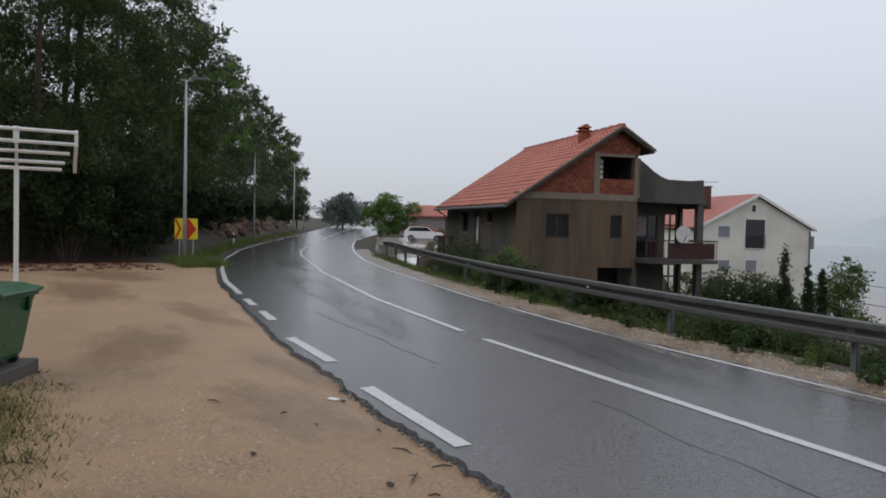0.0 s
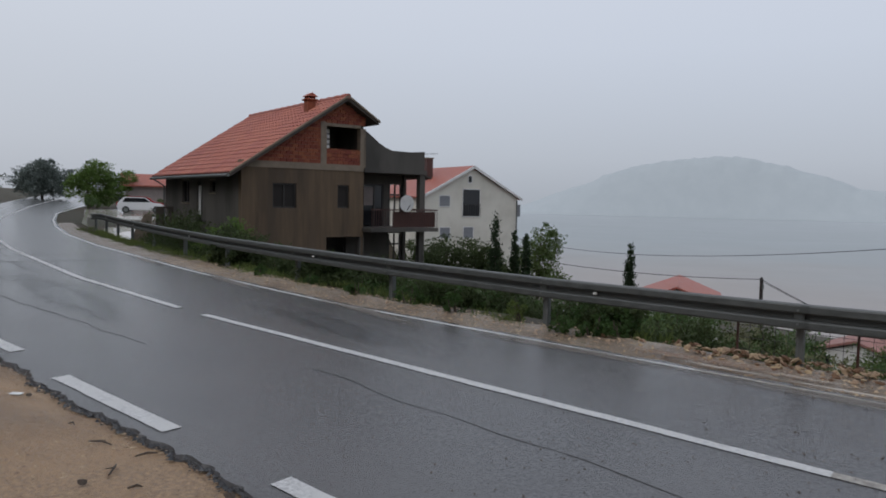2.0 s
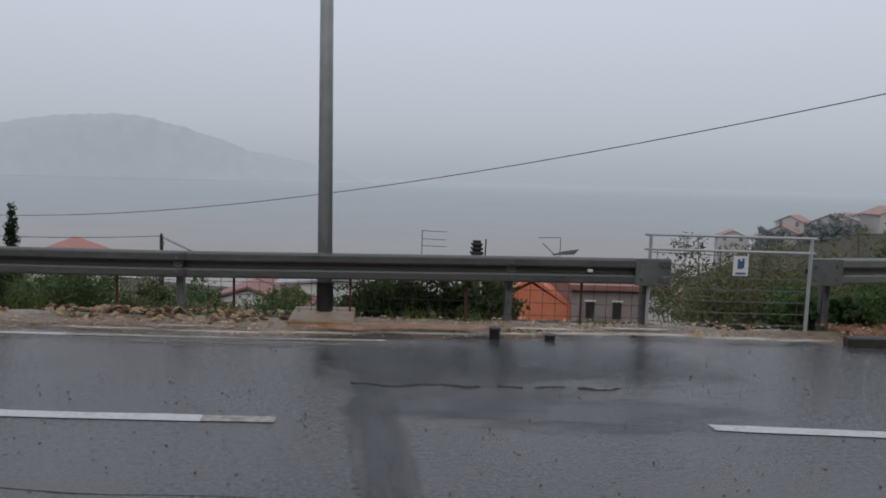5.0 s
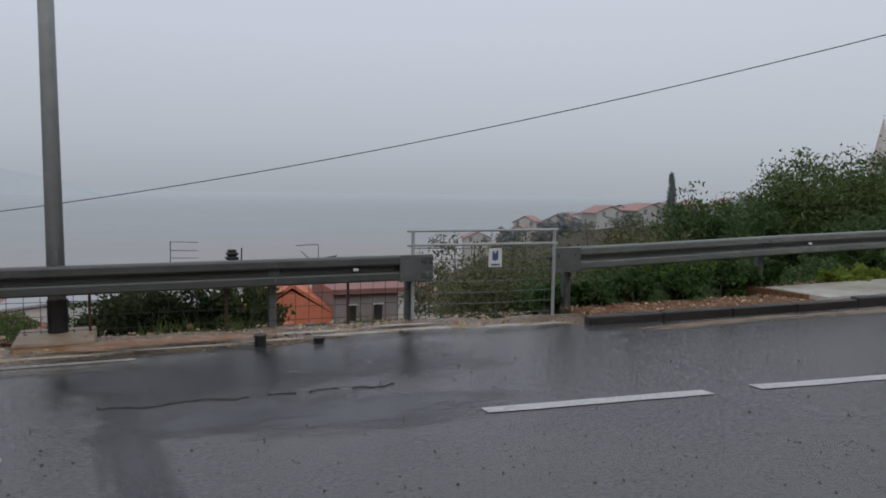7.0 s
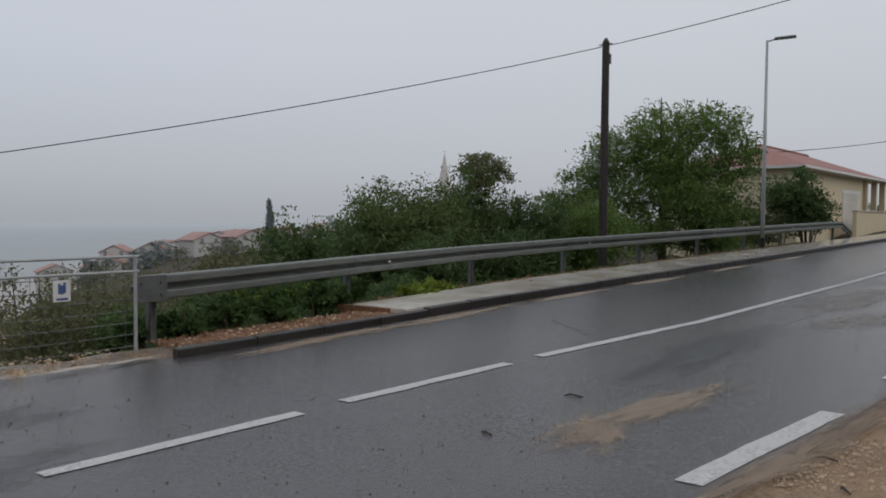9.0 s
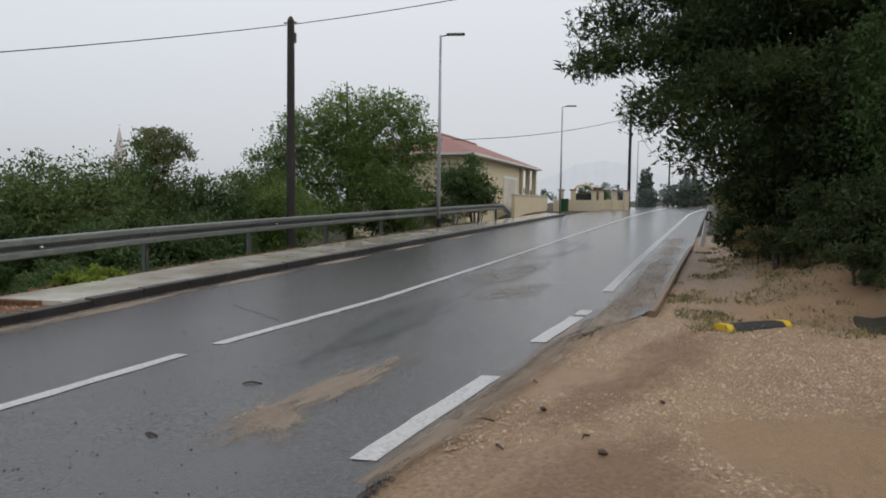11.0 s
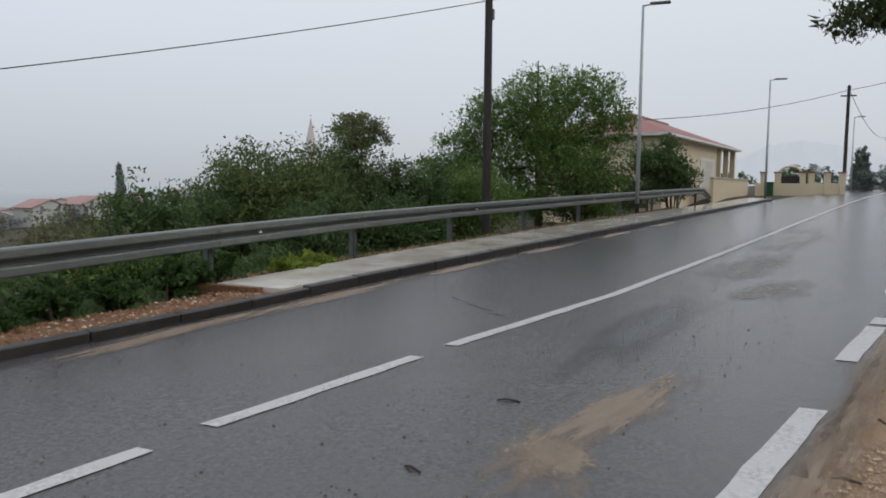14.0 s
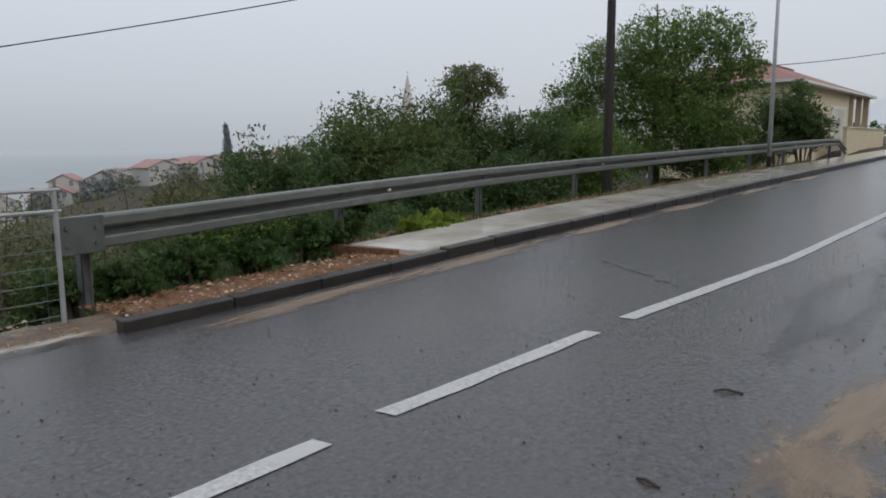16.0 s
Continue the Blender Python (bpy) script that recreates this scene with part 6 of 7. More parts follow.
# orchard trees and cypresses below the road
tree("leafy green tree beside the white house", -22.8, 35.4, -6.5, 7.6, [(0.3, 0.5, 6.0, 1.1, 1.1, 1.1), (0, 0, 5.0, 1.4, 1.4, 1.0), (0.6, 0.3, 3.6, 1.3, 1.3, 1.0)], 9000, 0.15, 0.085, L_bush, 0.12)
for x, y, zt, r in ((-27.2, 32.4, -0.2, 1.7), (-25.6, 33.2, -0.3, 1.6), (-24.4, 33.0, -0.7, 1.4), (-29, 32, -0.6, 1.6)):
    tree("dark leafy fig tree below the barrier", x, y, zt - 5.2, 5.0, [(0, 0, 4.2, r, r, 1.1), (0.8, 0.4, 3.2, r, r, 1.0), (-0.8, -0.3, 3.0, r, r, 1.0)], 7000, 0.17, 0.11, L_scrub, 0.1)
for x, y, zt, h, r in ((-16.9, 35.2, 0.0, 5.6, 0.42), (-22.5, 30.8, 1.35, 6.2, 0.42), (-21.7, 31.4, 0.45, 5.4, 0.36), (-21.2, 31.8, 0.35, 5.4, 0.34)):
    cypress("slender dark cypress below the road", x, y, zt - h, h, r, 4200, L_cyp, 0.16)
for x, y, r, h, m in ((-14.8, 35.5, 1.3, 3.4, L_cyp), (-16.6, 33.8, 1.8, 3.6, L_cyp), (-12.5, 33, 2.0, 3.0, L_shade), (-9.5, 31, 2.0, 2.8, L_olive), (-13.5, 25, 2.0, 2.6, L_bush), (-10.5, 22, 1.8, 2.4, L_shade), (-6.5, 20, 1.8, 2.2, L_olive), (-18.5, 24, 2.0, 2.8, L_shade), (-3, 17.5, 1.5, 2.0, L_shade), (1.5, 18, 1.4, 2.0, L_shade), (-1, 22, 1.6, 2.2, L_bush), (12.8, 30, 2.0, 3.0, L_olive), (-5.5, 15.5, 1.6, 2.2, L_shade), (-8.5, 17, 1.8, 2.4, L_bush), (-2.2, 14.5, 1.2, 1.6, L_shade), (-11.5, 26.5, 2.2, 3.0, L_shade), (-7, 27, 2.0, 2.6, L_shade), (-4.6, 32, 2.0, 2.4, L_bush)):
    shrub("wet scrub on the slope below the road", x, y, land_z(x, y), r, h, 4500, 0.13, 0.07, m, 6)

# bushes behind the gate and the second barrier
right_scrub = [(5.5, 11.4, 1.0, 0.8, L_olive), (6.6, 12.4, 1.3, 0.95, L_olive), (5.0, 10.4, 0.8, 0.35, L_olive), (7.6, 12.2, 1.3, 0.95, L_olive), (9.2, 12.4, 1.3, 0.95, L_olive), (10.4, 12.6, 1.2, 1.1, L_olive), (6.0, 9.9, 0.9, 0.45, L_shade), (7.2, 9.8, 0.9, 0.5, L_shade), (8.4, 9.9, 0.9, 0.5, L_ivy), (9.6, 9.9, 0.9, 0.5, L_ivy), (10.9, 10.0, 0.9, 0.4, L_shade), (12.3, 10.0, 1.0, 0.5, L_shade), (9.7, 10.9, 0.5, 0.95, L_olive)]
for x, y, r, zt, m in right_scrub:
    z = land_z(x, y) - 0.1
    shrub("grey-green wet shrub behind the barrier" if m is L_olive else "dark leafy shrub under the barrier", x, y, z, r, max(0.7, zt - z), 11000, 0.065, 0.034 if m is L_olive else 0.045, m, 8, second=L_lime if m is L_ivy else None)
for x, y, r, h in ((5.5, 8.15, 0.35, 0.45), (6.2, 8.1, 0.4, 0.5), (6.9, 8.05, 0.38, 0.45), (7.6, 8.0, 0.42, 0.55), (8.2, 8.1, 0.35, 0.45), (5.0, 8.3, 0.3, 0.35), (9.0, 8.55, 0.4, 0.5), (10.2, 8.05, 0.5, 0.4), (10.9, 8.05, 0.45, 0.4)):
    shrub("broad-leaved wet ivy clump under the barrier", x, y, road_z(x) - 0.05, r, h if x < 9.5 else 0.3, 2600 if x < 9.5 else 900, 0.075 if x < 9.5 else 0.13, 0.055 if x < 9.5 else 0.10, L_ivy if x < 9.5 else L_lime, 5, name="ivy")
hedge = [(13.6, 14.9, 1.5, 1.1, L_shade), (15.0, 14.2, 1.5, 1.7, L_shade), (16.2, 13.2, 1.7, 2.85, L_bush), (17.6, 12.6, 1.7, 2.85, L_bush), (19.4, 13.6, 2.0, 3.3, L_shade), (20.8, 12.8, 1.9, 3.5, L_bush), (21.0, 11.2, 1.6, 2.5, L_shade), (22.4, 10.6, 1.6, 2.5, L_willow), (18.5, 15.6, 2.0, 2.6, L_shade), (15.5, 11.4, 1.4, 1.2, L_shade), (17.6, 10.6, 1.3, 1.2, L_shade), (19.4, 10.2, 1.2, 1.3, L_shade), (24, 10.2, 1.6, 2.6, L_willow), (12.2, 13.0, 1.3, 1.55, L_shade), (11.2, 14.4, 1.3, 1.1, L_olive)]
for x, y, r, zt, m in hedge:
    z = land_z(x, y) - 0.1
    shrub("tall mixed green hedge shrub behind the barrier", x, y, z, r, zt - z - 0.05, 15000, 0.10, 0.055, m, 9)
tree("reddish-leaved small tree in the hedge", 20.9, 13.6, land_z(20.9, 13.6), 4.8, [(0, -0.5, 4.6, 0.85, 0.85, 0.75), (0.2, 0.0, 4.9, 0.6, 0.6, 0.5), (-0.1, -1.1, 4.4, 0.7, 0.7, 0.5)], 5200, 0.12, 0.05, L_olive, 0.07, second=([(-0.4, -0.5, 3.9, 0.5, 0.55, 0.45)], 1100, L_red))
big = [(0, -0.6, 4.7, 2.0, 2.2, 1.4), (0, 0, 5.9, 1.8, 1.8, 1.3), (0.4, -1.9, 6.1, 1.6, 1.6, 1.2), (-0.4, 2.0, 5.0, 1.6, 1.7, 1.3), (0.2, -2.9, 4.6, 1.4, 1.3, 1.3), (0, 0.6, 3.6, 2.2, 2.4, 1.6), (-0.6, 3.2, 3.6, 1.5, 1.6, 1.3), (-0.3, -1.5, 3.0, 1.9, 2.2, 1.5), (-0.4, 2.6, 2.0, 1.9, 1.9, 1.4), (-0.6, 4.6, 2.4, 1.4, 1.5, 1.2), (-0.6, -2.6, 1.8, 1.6, 1.6, 1.3), (-0.6, 0.4, 1.5, 1.8, 2.0, 1.2)]
tree("broad fresh green tree behind the barrier", 31.8, 10.3, land_z(31.8, 10.3) + 0.5, 8.0, big, 60000, 0.14, 0.065, L_willow, 0.2, second=(big[3:], 16000, L_shade))
for x, y, r, top_ in ((33.4, 7.9, 1.5, 2.7), (35.4, 7.4, 1.4, 2.8), (31.6, 8.4, 1.4, 2.4)):
    shrub("dark bush under the broad green tree", x, y, land_z(x, y) - 0.1, r, top_ - land_z(x, y), 6000, 0.11, 0.055, L_scrub, 8)
shrub("rounded garden bush by the yellow house", 38.8, 5.5, 0.4, 1.35, 4.0, 9000, 0.13, 0.06, L_shade, 6)
shrub("rounded garden bush by the yellow house", 38.7, 5.4, 0.3, 1.5, 2.6, 6000, 0.13, 0.06, L_shade, 7)
shrub("garden bush by the barrier's end", 38.0, 6.5, 0.4, 1.4, 3.5, 7000, 0.13, 0.06, L_shade, 6)
for i in range(10):
    x, y = 64 + 7 * i * 0.7, 4.5 - 3.2 * i
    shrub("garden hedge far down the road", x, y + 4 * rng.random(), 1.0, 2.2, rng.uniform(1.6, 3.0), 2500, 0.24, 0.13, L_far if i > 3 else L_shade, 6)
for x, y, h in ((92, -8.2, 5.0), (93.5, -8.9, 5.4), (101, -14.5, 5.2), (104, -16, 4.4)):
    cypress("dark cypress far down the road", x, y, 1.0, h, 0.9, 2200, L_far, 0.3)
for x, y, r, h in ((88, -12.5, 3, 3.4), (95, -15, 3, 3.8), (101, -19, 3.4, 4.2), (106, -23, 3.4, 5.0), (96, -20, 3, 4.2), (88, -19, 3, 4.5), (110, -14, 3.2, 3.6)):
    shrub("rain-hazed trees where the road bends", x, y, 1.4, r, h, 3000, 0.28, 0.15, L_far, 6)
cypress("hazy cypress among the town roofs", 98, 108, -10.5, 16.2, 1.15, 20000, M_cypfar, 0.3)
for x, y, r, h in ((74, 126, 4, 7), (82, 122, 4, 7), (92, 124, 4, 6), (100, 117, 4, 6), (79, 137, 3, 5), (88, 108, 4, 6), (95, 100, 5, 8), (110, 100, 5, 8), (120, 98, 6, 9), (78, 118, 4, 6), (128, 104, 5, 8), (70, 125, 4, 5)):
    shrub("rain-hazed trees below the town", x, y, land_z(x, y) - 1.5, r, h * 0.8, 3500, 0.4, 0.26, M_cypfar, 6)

for x, y, r, h in ((-9.2, -1.95, 0.4, 0.45), (-8.5, -2.0, 0.35, 0.35), (-7.8, -1.9, 0.3, 0.3), (-9.9, -2.2, 0.45, 0.5), (-7.2, -2.1, 0.3, 0.25)):
    shrub("low weedy clump beside the waste bin", x, y, layby_z(x, y) - 0.05, r, h, 1500, 0.06, 0.03, L_bush, 5, name="weed", second=L_olive)

# big pine and thicket at the lay-by's end
bl = []
for k in range(34):
    q = k / 33
    a = k * 2.39996
    rr = (3.4 - 2.2 * q) * (0.45 + 0.55 * rng.random())
    bl.append((math.cos(a) * rr - 0.6, math.sin(a) * rr + 0.5, 3.6 + 6.8 * q, 1.35 - 0.3 * q, 1.35 - 0.3 * q, 0.6))
bl += [(-2.6, 3.4, 2.6, 1.0, 1.1, 0.6), (-2.2, 2.6, 2.0, 1.0, 1.1, 0.7), (-2.4, 4.2, 3.3, 1.0, 1.0, 0.5), (-2.0, 3.4, 3.8, 1.2, 1.2, 0.6), (-1.8, 2.2, 3.2, 1.3, 1.3, 0.8), (-2.6, 1.4, 2.6, 1.2, 1.2, 0.8), (-1.2, 3.4, 4.7, 1.3, 1.4, 0.6), (-1.6, 4.6, 4.5, 1.1, 1.2, 0.5), (-1.9, 5.6, 4.2, 0.75, 0.8, 0.3), (-0.6, 4.4, 6.0, 1.3, 1.4, 0.6), (-0.4, 5.2, 5.3, 0.9, 1.0, 0.4), (0.5, 4.0, 7.0, 1.3, 1.4, 0.6), (-1.0, 2.8, 5.6, 1.6, 1.7, 1.0), (-0.4, 1.4, 4.8, 1.9, 2.0, 1.2), (0.2, 2.6, 6.9, 1.7, 1.9, 1.1), (0.4, 1.0, 7.2, 2.1, 2.2, 1.4), (0.6, -0.4, 5.8, 2.3, 2.4, 1.8), (0.8, 2.4, 8.2, 1.8, 2.0, 1.2), (-1.4, 1.0, 3.6, 1.6, 1.7, 1.1)]
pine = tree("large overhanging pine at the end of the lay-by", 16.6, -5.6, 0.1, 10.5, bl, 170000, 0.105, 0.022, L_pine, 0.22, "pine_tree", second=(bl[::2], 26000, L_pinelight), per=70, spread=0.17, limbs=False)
filler("inner_foliage", bl, 115000, 0.17, L_pine, pine, 0.9, 0.34)
bl2 = [(0.5 * math.cos(k * 2.4), 0.5 * math.sin(k * 2.4), 2.6 + k * 1.0, 2.5 - 0.2 * k, 2.5 - 0.2 * k, 0.9) for k in range(8)]
for x, y in ((20.5, -8.0), (25.5, -9.5), (31, -11), (14.5, -10), (38, -12.5), (12.5, -10.5)):
    tree("dark pine standing in the roadside thicket", x, y, land_z(x, y), 9.5, bl2, 26000, 0.16, 0.035, L_pine, 0.2, "pine_tree", group="pines of the wood", per=80, spread=0.18, limbs=False)
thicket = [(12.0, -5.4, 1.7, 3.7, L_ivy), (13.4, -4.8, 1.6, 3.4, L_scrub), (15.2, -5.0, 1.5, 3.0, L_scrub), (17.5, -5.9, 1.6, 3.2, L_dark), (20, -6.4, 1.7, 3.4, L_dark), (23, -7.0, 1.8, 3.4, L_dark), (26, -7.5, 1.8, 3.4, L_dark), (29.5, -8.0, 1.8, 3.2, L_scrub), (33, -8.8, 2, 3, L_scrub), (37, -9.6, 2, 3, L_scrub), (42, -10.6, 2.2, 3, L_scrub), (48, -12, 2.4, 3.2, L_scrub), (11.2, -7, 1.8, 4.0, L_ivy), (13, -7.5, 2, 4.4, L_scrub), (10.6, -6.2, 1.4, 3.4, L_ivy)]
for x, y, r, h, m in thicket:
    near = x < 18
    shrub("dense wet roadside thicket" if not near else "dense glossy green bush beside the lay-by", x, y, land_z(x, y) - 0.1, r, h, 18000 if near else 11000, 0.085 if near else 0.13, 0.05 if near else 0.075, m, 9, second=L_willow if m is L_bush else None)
for k in range(15):
    x = 14.2 + 2.1 * k
    y = along(LEFT, x) - rng.uniform(2.5, 2.9)
    shrub("low dark thicket along the road verge", x, y, land_z(x, y) - 0.1, 1.0, rng.uniform(1.3, 2.1), 4500, 0.09, 0.05, L_scrub if k % 3 else L_dark, 6)
for x, y, r, h in ((11.6, -3.6, 0.8, 0.8), (13.0, -3.1, 0.7, 0.8), (14.6, -3.2, 0.7, 0.8), (16.4, -3.5, 0.7, 0.9), (18.6, -3.9, 0.8, 1.0), (10.6, -4.6, 0.9, 1.0), (12.2, -4.2, 0.8, 0.9), (13.6, -3.9, 0.8, 1.0), (15.4, -4.0, 0.8, 1.1), (17.4, -4.1, 0.8, 1.1), (20.2, -4.7, 0.8, 1.4), (22.2, -5.4, 0.9, 1.6), (24.5, -5.8, 0.9, 1.7), (27, -5.5, 1.0, 1.8), (30, -6.1, 1.1, 1.8), (33.5, -6.8, 1.1, 1.8), (10.6, -3.5, 0.6, 0.6), (9.6, -4.1, 0.8, 0.9), (11.6, -4.6, 0.9, 1.2), (9.0, -4.9, 0.9, 1.1)):
    shrub("brownish bramble at the verge", x, y, land_z(x, y), r, h, 2600, 0.085, 0.035, L_dry if x > 14 else L_scrub, 5, second=L_scrub)


for x, y, r, h, m in ((11.3, -4.1, 0.9, 1.2, L_scrub), (12.7, -3.9, 0.9, 1.3, L_scrub), (14.3, -4.0, 1.0, 1.6, L_dark), (10.4, -4.9, 1.0, 1.5, L_ivy), (16.0, -4.3, 1.0, 1.7, L_scrub), (18.0, -4.7, 1.0, 1.8, L_dark), (13.3, -4.9, 1.1, 2.1, L_scrub), (20.4, -5.3, 1.0, 1.8, L_scrub), (9.4, -5.4, 1.0, 1.6, L_scrub)):
    shrub("dense low bramble at the thicket's foot", x, y, land_z(x, y) - 0.1, r, h, 6500, 0.075, 0.042, m, 8)


# ---- grass and weeds ----
def blades(name, pts, ln, wd, material, label, lean=0.5, per=9, spread=0.07):
    c, d = [], []
    for x, y, z in pts:
        for _ in range(per):
            a = rng.normal(size=2) * spread
            c.append((x + a[0], y + a[1], z))
            d.append((rng.normal() * lean, rng.normal() * lean, 1.0))
    return tagged(quads(name, leaf_quads(np.array(c), np.array(d), ln, wd), material), label, "grass", kind="stuff")


pts = []
for _ in range(1500):
    x = rng.uniform(-40, 2.6)
    d = rng.uniform(0.75, 1.9)
    if noise.noise((x * 0.9, d, 0)) + 0.25 * (d - 1) > 0.0 and not (-4.6 < x < -0.2 and d < 1.35):
        pts.append((x, along(RIGHT, x) + d, max(land_z(x, along(RIGHT, x) + d), road_z(x) - 0.35) - 0.02))
blades("grass", pts, 0.20, 0.014, L_grass, "green weeds and grass along the barrier")
for x, y in ((-12.5, 9.6), (-9.1, 9.0), (-7.9, 8.85), (-5.6, 8.55), (-5.2, 8.6), (-14.8, 10.0), (-4.9, 8.75), (-18.2, 10.9), (-6.7, 9.0), (-10.6, 9.2)):
    shrub("small bright green weed on the verge", x, y, road_z(x) - 0.1, 0.32, 0.42, 700, 0.06, 0.03, L_grass if rng.random() > 0.6 else L_ivy, 3, name="weed")
pts = []
for _ in range(900):
    x, y = rng.uniform(5.0, 13), rng.uniform(7.9, 9.6)
    if not (x > 8.2 and y < along(RIGHT, x) + 1.25):
        pts.append((x, y, land_z(x, y)))
blades("grass", pts, 0.12, 0.03, L_shade, "low green creeper under the barrier", 1.0)
pts = []
for _ in range(700):
    x = rng.uniform(10, 34)
    y = along(RIGHT, x) + rng.uniform(1.25, 2.8)
    pts.append((x, y, land_z(x, y)))
blades("grass", pts, 0.16, 0.016, L_shade, "wet weeds behind the pavement", 0.8)
pts = []
for _ in range(2600):
    x, y = rng.uniform(8.8, 24), 0
    y = along(LEFT, x) - rng.uniform(0.9, 3.4)
    if noise.noise((x * 1.1, y * 1.1, 3)) + 0.3 * (along(LEFT, x) - y - 2.2) > -0.05:
        pts.append((x, y, max(land_z(x, y), layby_z(x, y)) - 0.01))
blades("grass", pts[: len(pts) // 2], 0.09, 0.016, L_dry, "dry yellow grass beside the lay-by", 0.8)
blades("grass", pts[len(pts) // 2:], 0.09, 0.018, L_olive, "dull green grass beside the lay-by", 0.9)
pts = []
for _ in range(2200):
    x, y = rng.normal(-8.3, 1.3), rng.normal(-1.75, 0.42)
    if -11 < x < -5:
        pts.append((x, y, layby_z(x, y) - 0.02))
blades("grass", pts, 0.09, 0.016, L_scrub, "patch of grass and weeds beside the bin", 0.8)
blades("grass", [(p[0] + 0.2, p[1] + 0.25, p[2]) for p in pts[::2]], 0.10, 0.012, L_dry, "dry grass beside the bin", 0.8)
pts = [(rng.uniform(-33.5, -29.5), rng.uniform(4.3, 6.2), -0.05) for _ in range(300)] + [(x, along(LEFT, x) - rng.uniform(0.6, 1.8), 0.0 + road_z(x)) for x in rng.uniform(-80, -33, 600)]
blades("grass", pts, 0.38, 0.03, L_grass, "long grass round the lamp and along the wood", 0.5)
pts = [(rng.uniform(-34, -28), rng.uniform(-9, 3.5), 0.0) for _ in range(450)]
blades("grass", pts, 0.10, 0.05, L_red, "fallen reddish leaves at the wood's edge", 2.0)

# ---- stones, gravel, twigs ----
def stone_mesh(name, seed, material=M_stone):
    bm = bmesh.new()
    bmesh.ops.create_icosphere(bm, subdivisions=1, radius=1)
    for v in bm.verts:
        v.co *= 1 + 0.75 * noise.noise(v.co * 1.1 + Vector((seed, 0, 0)))
        v.co.z *= 0.5
    me = bpy.data.meshes.new(name)
    bm.to_mesh(me)
    bm.free()
    me.materials.append(material)
    return me


STONES = [stone_mesh("stone", k * 3.7) for k in range(5)]
REDS = [stone_mesh("stone", k * 2.9 + 40, M_rubble) for k in range(4)]
pile = thing("rubble_pile", "loose limestone rubble washed onto the verge", "rubble")
for _ in range(220):
    x = rng.normal(-2.6, 0.95)
    y = along(RIGHT, x) + 1.0 + rng.normal() * 0.22
    s = rng.uniform(0.015, 0.05)
    o = new("stone", STONES[rng.integers(5)] if rng.random() > 0.3 else REDS[rng.integers(4)])
    o.parent = pile
    o.matrix_basis = Matrix.Translation((x, y, 0.025 + 0.075 * max(0, 1 - abs(y - along(RIGHT, x) - 1.0) * 3) * rng.random())) @ Euler((rng.normal() * 0.35, rng.normal() * 0.35, rng.uniform(0, 6))).to_matrix().to_4x4() @ Matrix.Diagonal((s * 1.4, s, s, 1))
strip = thing("rubble_strip", "reddish stones and gravel behind the kerb", "rubble")
for _ in range(300):
    x = rng.uniform(5.0, 8.2)
    y = along(RIGHT, x) + rng.uniform(0.18, 0.95)
    s = rng.uniform(0.012, 0.05)
    o = new("stone", REDS[rng.integers(4)] if rng.random() > 0.12 else STONES[rng.integers(5)])
    o.parent = strip
    o.matrix_basis = Matrix.Translation((x, y, road_z(x) + 0.05)) @ Euler((rng.normal() * 0.35, rng.normal() * 0.35, rng.uniform(0, 6))).to_matrix().to_4x4() @ Matrix.Diagonal((s * 1.4, s, s, 1))
edge = thing("loose_stones", "loose pale stones along the broken road edge", "stones")
for _ in range(120):
    x = rng.uniform(1.0, 4.6)
    y = along(RIGHT, x) + 0.32 + abs(rng.normal()) * 0.28
    s = rng.uniform(0.012, 0.05)
    o = new("stone", STONES[rng.integers(5)])
    o.parent = edge
    o.matrix_basis = Matrix.Translation((x, y, 0.0)) @ Euler(rng.uniform(0, 6, 3)).to_matrix().to_4x4() @ Matrix.Diagonal((s * 1.5, s, s * 0.8, 1))
bedz = [(x, along(RIGHT, x) + d, road_z(x) + (h if x > 4.9 else -0.2)) for x in np.arange(4.85, 9.0, 0.2) for d, h in ((0.14, 0.06), (0.5, 0.075), (0.95, 0.05), (1.3, -0.15))]
tagged(raw("rubble_bed", bedz, [(4 * i + k, 4 * i + k + 4, 4 * i + k + 5, 4 * i + k + 1) for i in range(len(bedz) // 4 - 1) for k in range(3)], M_rubble, smooth=True), "reddish gravel bed behind the kerb", "ground", kind="structure")
part("formwork_board", boxed(8.22, 8.30, 7.05, 8.1, 0.02, 0.23), M_rubble, thing("formwork", "muddy reddish formwork board at the pavement's end", "board"))


M_gravel = mat("gravel_stones", (0.34, 0.235, 0.15), (0.52, 0.40, 0.28), 8, 0.6, 0.3, 40, island=0.28)


def grit(name, pts, smin, smax, material, label):
    base = np.array([(1, 0, 0), (-1, 0, 0), (0, 1, 0), (0, -1, 0), (0, 0, 0.7)])
    v, f = [], []
    for x, y, z in pts:
        s = smin + (smax - smin) * rng.random() ** 3
        a = rng.uniform(0, 6.3)
        rot = np.array([[math.cos(a), -math.sin(a), 0], [math.sin(a), math.cos(a), 0], [0, 0, 1]])
        k = len(v)
        v += list((base * rng.uniform(0.5, 1.4, (5, 3)) * s) @ rot.T + np.array([x, y, z]))
        f += [(k, k + 2, k + 4), (k + 2, k + 1, k + 4), (k + 1, k + 3, k + 4), (k + 3, k, k + 4)]
    return tagged(raw(name, v, f, material), label, "grit", kind="stuff")


def gravel(n, xr, yr_, smin, smax, label, keep):
    pts = []
    for x, y in zip(rng.uniform(*xr, n), rng.uniform(*yr_, n)):
        if y < along(LEFT, x) - 0.22 and keep(x, y):
            pts.append((x, y, layby_z(x, y) - 0.001))
    grit("gravel", pts, smin, smax, M_gravel, label)


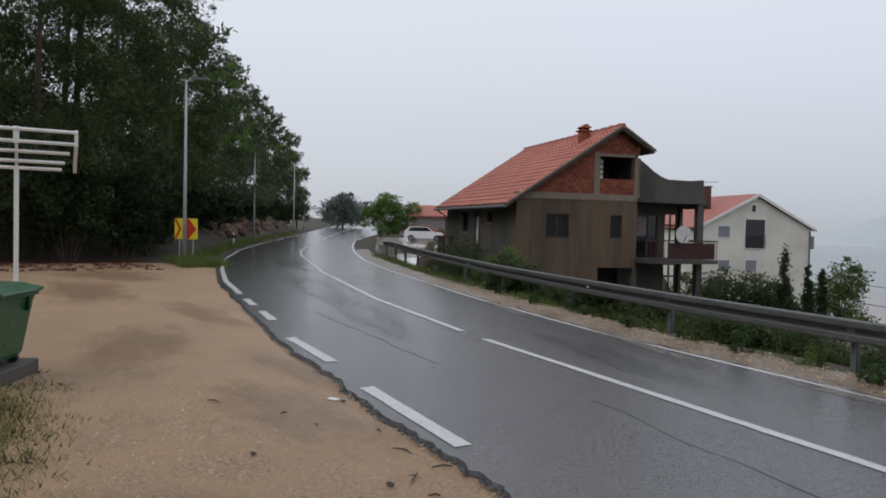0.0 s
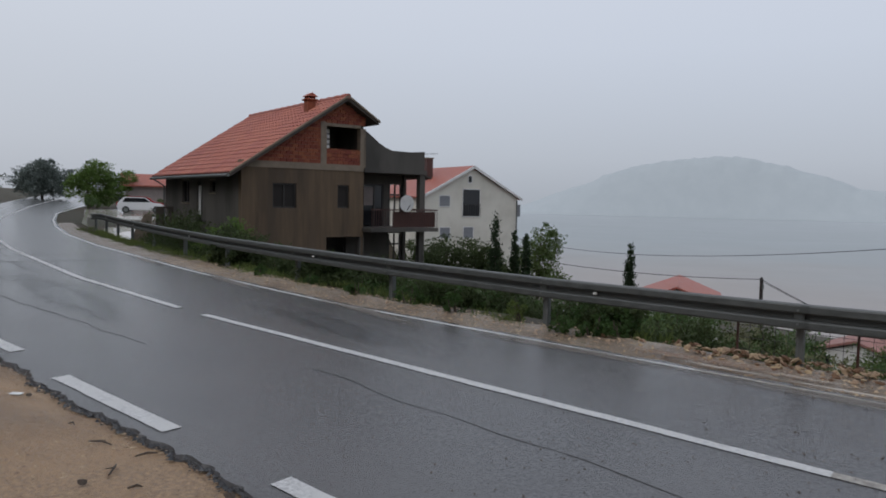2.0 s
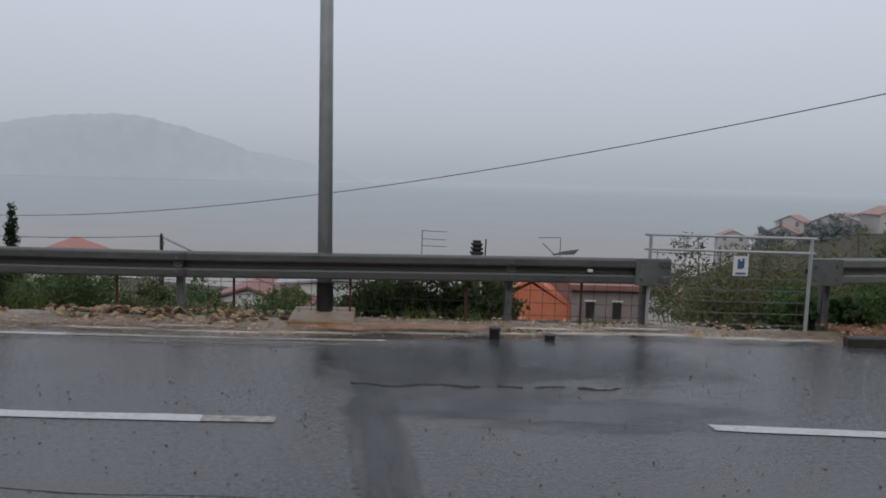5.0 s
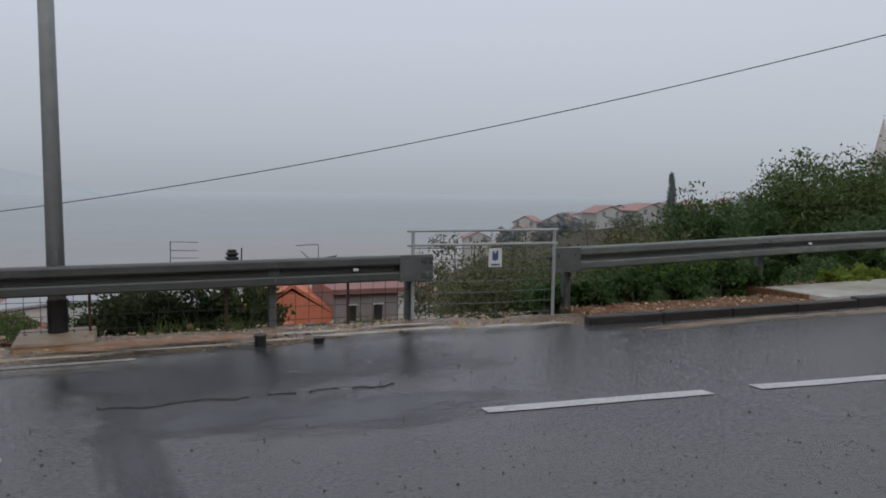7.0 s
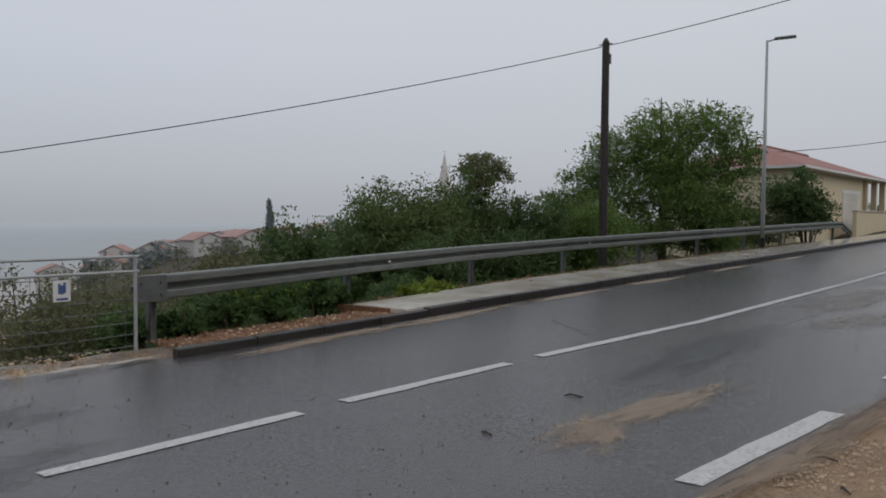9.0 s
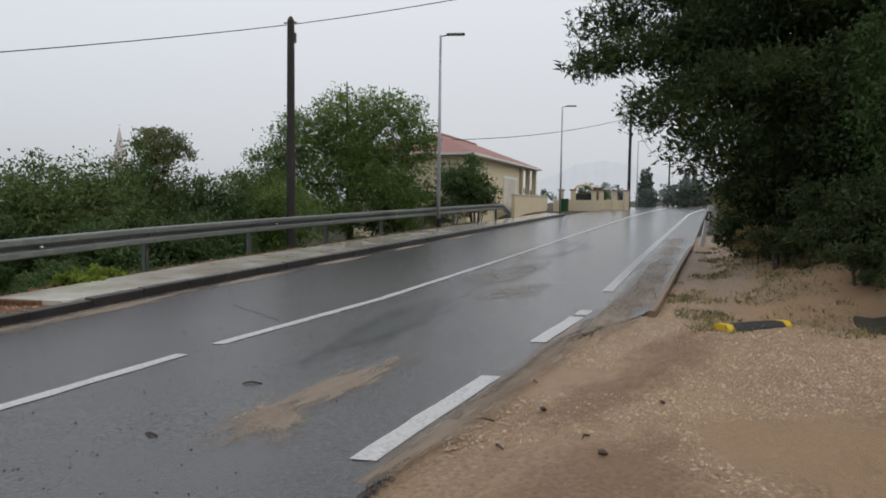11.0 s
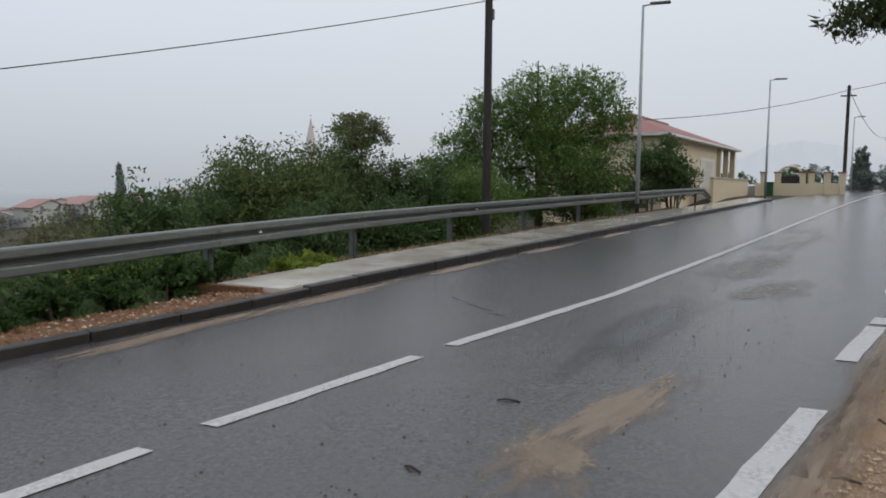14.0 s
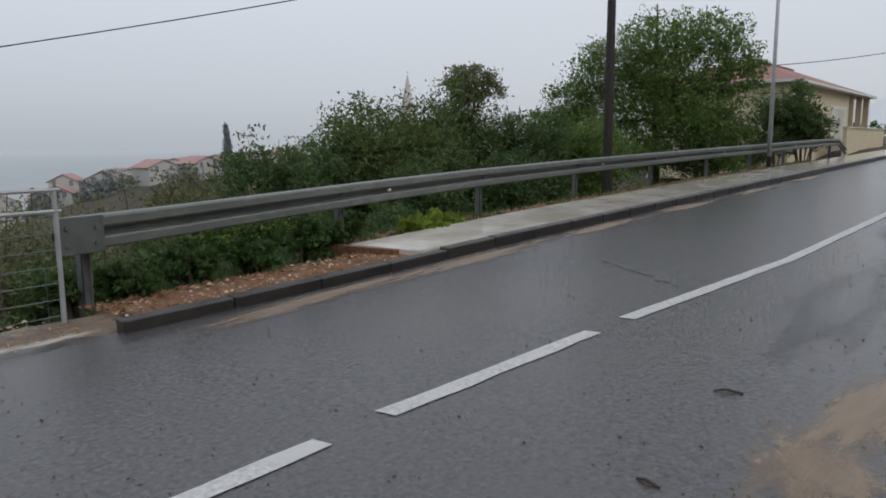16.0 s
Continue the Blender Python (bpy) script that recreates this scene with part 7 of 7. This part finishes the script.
gravel(30000, (-11, 1), (-2.5, 2.5), 0.004, 0.018, "fine tan gravel on the lay-by", lambda x, y: noise.noise((x * 0.7, y * 0.7, 9)) > -0.25)
gravel(60000, (3.5, 11.5), (-3.8, 1.3), 0.005, 0.021, "fine tan gravel on the lay-by", lambda x, y: noise.noise((x * 0.7, y * 0.7, 9)) + 0.25 * (x - 6) > -0.1)
gravel(4000, (-30, -12), (-3, 3), 0.01, 0.03, "coarse pale gravel on the lay-by", lambda x, y: noise.noise((x * 0.5, y * 0.5, 9)) > 0.15)


pts = []
for _ in range(6500):
    x = rng.uniform(-20, 4.6)
    d = rng.uniform(0.12, 1.15)
    z = road_z(x) - 0.03 + 0.05 * smooth01(0, 0.5, d / 1.25) + 0.02 * noise.noise((x * 1.8, (along(RIGHT, x) + d) * 1.8, 1))
    pts.append((x, along(RIGHT, x) + d, z))
grit("grit", pts, 0.006, 0.03, M_gravel, "loose grit and stones on the sandy verge")
pts = []
for _ in range(9000):
    x = rng.uniform(-12, 12)
    y = along(LEFT, x) + rng.uniform(0.1, 1.0) * (along(RIGHT, x) - along(LEFT, x))
    pts.append((x, y, road_top(x, y)))
bed_pts = []
for _ in range(2600):
    x = rng.uniform(4.9, 8.2)
    d = rng.uniform(0.16, 1.0)
    bed_pts.append((x, along(RIGHT, x) + d, road_z(x) + 0.062 + 0.012 * math.sin(math.pi * min(1, d / 0.95))))
grit("rubble_grit", bed_pts[::8], 0.008, 0.03, M_gravel, "tan gravel behind the kerb")
grit("rubble_grit", bed_pts[1::2], 0.008, 0.035, M_rubble, "reddish gravel behind the kerb")
litter_pts = []
for _ in range(5200):
    x = rng.uniform(8.6, 34)
    y = along(RIGHT, x) + rng.uniform(1.15, 2.1) + 0.25 * smooth01(8, 14, x)
    litter_pts.append((x, y, max(land_z(x, y), road_z(x) - 0.02) + 0.02))
grit("rubble_grit", litter_pts, 0.02, 0.09, M_rubble, "reddish brown rubble behind the pavement")
edge_pts = []
for _ in range(2600):
    x = rng.uniform(-16, 4.5)
    edge_pts.append((x, road_edge(x) - abs(rng.normal()) * 0.035 - 0.01, road_z(x) - 0.022))
grit("asphalt_crumbs", edge_pts, 0.008, 0.03, M_patch, "dark crumbs broken off the asphalt edge")
# Leaf bits and grit; most are added to imitate dark rain-splash speckle.
grit("road_debris", pts, 0.003, 0.014, M_twig, "dark bits of leaf, grit and imitated rain speckle on the wet road")
for x, y, l_, a in ((-5.9, 1.95, 0.22, 20), (-5.4, 2.05, 0.16, 70), (-5.3, 1.75, 0.20, 140), (-6.5, 2.0, 0.08, 10), (-4.9, 1.7, 0.09, 60), (-8.2, 0.9, 0.18, 30), (5.1, 0.9, 0.14, 80), (4.6, 0.75, 0.12, 30), (4.9, 0.2, 0.10, 150), (6.2, 0.6, 0.09, 20), (5.6, 2.9, 0.16, 100), (4.3, 3.0, 0.12, 70), (-6.9, 1.55, 0.07, 0), (-7.4, 1.4, 0.07, 90)):
    z = layby_z(x, y) + 0.012 if y < along(LEFT, x) - 0.2 else road_top(x, y) + 0.004
    c, s = math.cos(radians(a)), math.sin(radians(a))
    bm = tube(bmesh.new(), [(x - c * l_ / 2, y - s * l_ / 2, z), (x, y + 0.012, z + 0.012), (x + c * l_ / 2, y + s * l_ / 2, z)], [0.006, 0.009, 0.004], 6)
    tube(bm, [(x, y + 0.012, z + 0.01), (x - s * l_ * 0.25, y + c * l_ * 0.25, z + 0.006)], [0.006, 0.003], 5)
    tagged(part("twig", bm, M_twig), "wet dark twig fallen on the ground", "twig", "fallen twigs")
for x, y, s in ((-5.2, 1.5, 0.035), (-4.3, 2.0, 0.04), (-7.6, 2.1, 0.03), (4.6, 0.1, 0.045), (5.4, 0.5, 0.035), (-6.3, 0.8, 0.03), (5.8, -0.4, 0.03)):
    o = new("pine_cone", STONES[0].copy())
    o.data.materials[0] = M_twig
    o.matrix_basis = Matrix.Translation((x, y, layby_z(x, y) + s * 0.6)) @ Matrix.Diagonal((s, s * 0.8, s, 1))
    tagged(o, "dark wet pine cone on the gravel", "pine cone", "fallen pine cones")
o = new("paper_scrap", boxed_me := bpy.data.meshes.new("paper_scrap"))
bm = boxed(-0.06, 0.06, -0.03, 0.03, 0, 0.008, bevel=0.003)
bm.to_mesh(boxed_me)
bm.free()
boxed_me.materials.append(M_white)
o.matrix_basis = pose(-7.75, 2.05, layby_z(-7.75, 2.05) + 0.01, 4, 0, 30)
tagged(o, "crumpled scrap of white litter on the dirt", "litter")

# ---- pieces of the setting: roof tiles, kerb stones ----
base_m = Matrix.Translation((-0.55, 0, 2.735)) @ Matrix.Rotation(-slope, 4, "Y")
tv, tf, sv_ = [], [], [v.co.copy() for v in tile_me.vertices]
for n_, (i, j) in enumerate(ROOF_TILES):
    m = base_m @ Matrix.Translation((0.342 * i, -0.18 + 0.33 * j, 0.0 + 0.004 * ((i * 7 + j * 3) % 3)))
    if j < 17:
        o = new("roof_tile", tile_me)
        o.parent = H
        o.matrix_basis = m
    else:
        k = len(tv)
        tv += [m @ c for c in sv_]
        tf += [tuple(k + q for q in p.vertices) for p in tile_me.polygons]
tiles = raw("roof_tiles", tv, tf, M_tilejoin, H)
tiles["kind"] = "stuff"
edging = [(x, along(LEFT, x) - 0.84 - 0.016 * (x - 9.75), road_z(x)) for x in np.arange(9.75, 22.1, 0.6)]
tagged(part("verge_edging", sweep(bmesh.new(), edging, [(-0.05, -0.1), (0.05, -0.1), (0.05, 0.045), (0.035, 0.06), (-0.035, 0.06), (-0.05, 0.045)]), M_pad), "low worn concrete edging beside the road", "kerb", kind="structure")
kerb = tagged(new("kerb"), "dark wet concrete kerb along the pavement", "kerb", kind="structure")
km = boxed(0, 0.985, 0, 0.15, -0.15, 0.13, bevel=0.015)
kerb_me = bpy.data.meshes.new("kerb_stone")
km.to_mesh(kerb_me)
km.free()
kerb_me.materials.append(M_kerb)
x = 4.72
while x < 45:
    y0, y1 = along(RIGHT, x), along(RIGHT, x + 1)
    o = new("kerb_stone", kerb_me)
    o.parent = kerb
    o.matrix_basis = Matrix.Translation((x, y0, road_z(x) + 0.002 * ((int(x * 7)) % 4))) @ Matrix.Rotation(math.atan2(y1 - y0, 1), 4, "Z") @ Matrix.Rotation(-0.022, 4, "Y") @ Matrix.Diagonal((1, 1, 0.78 if x < 8.0 else 1.0, 1))
    x += math.cos(math.atan2(y1 - y0, 1))
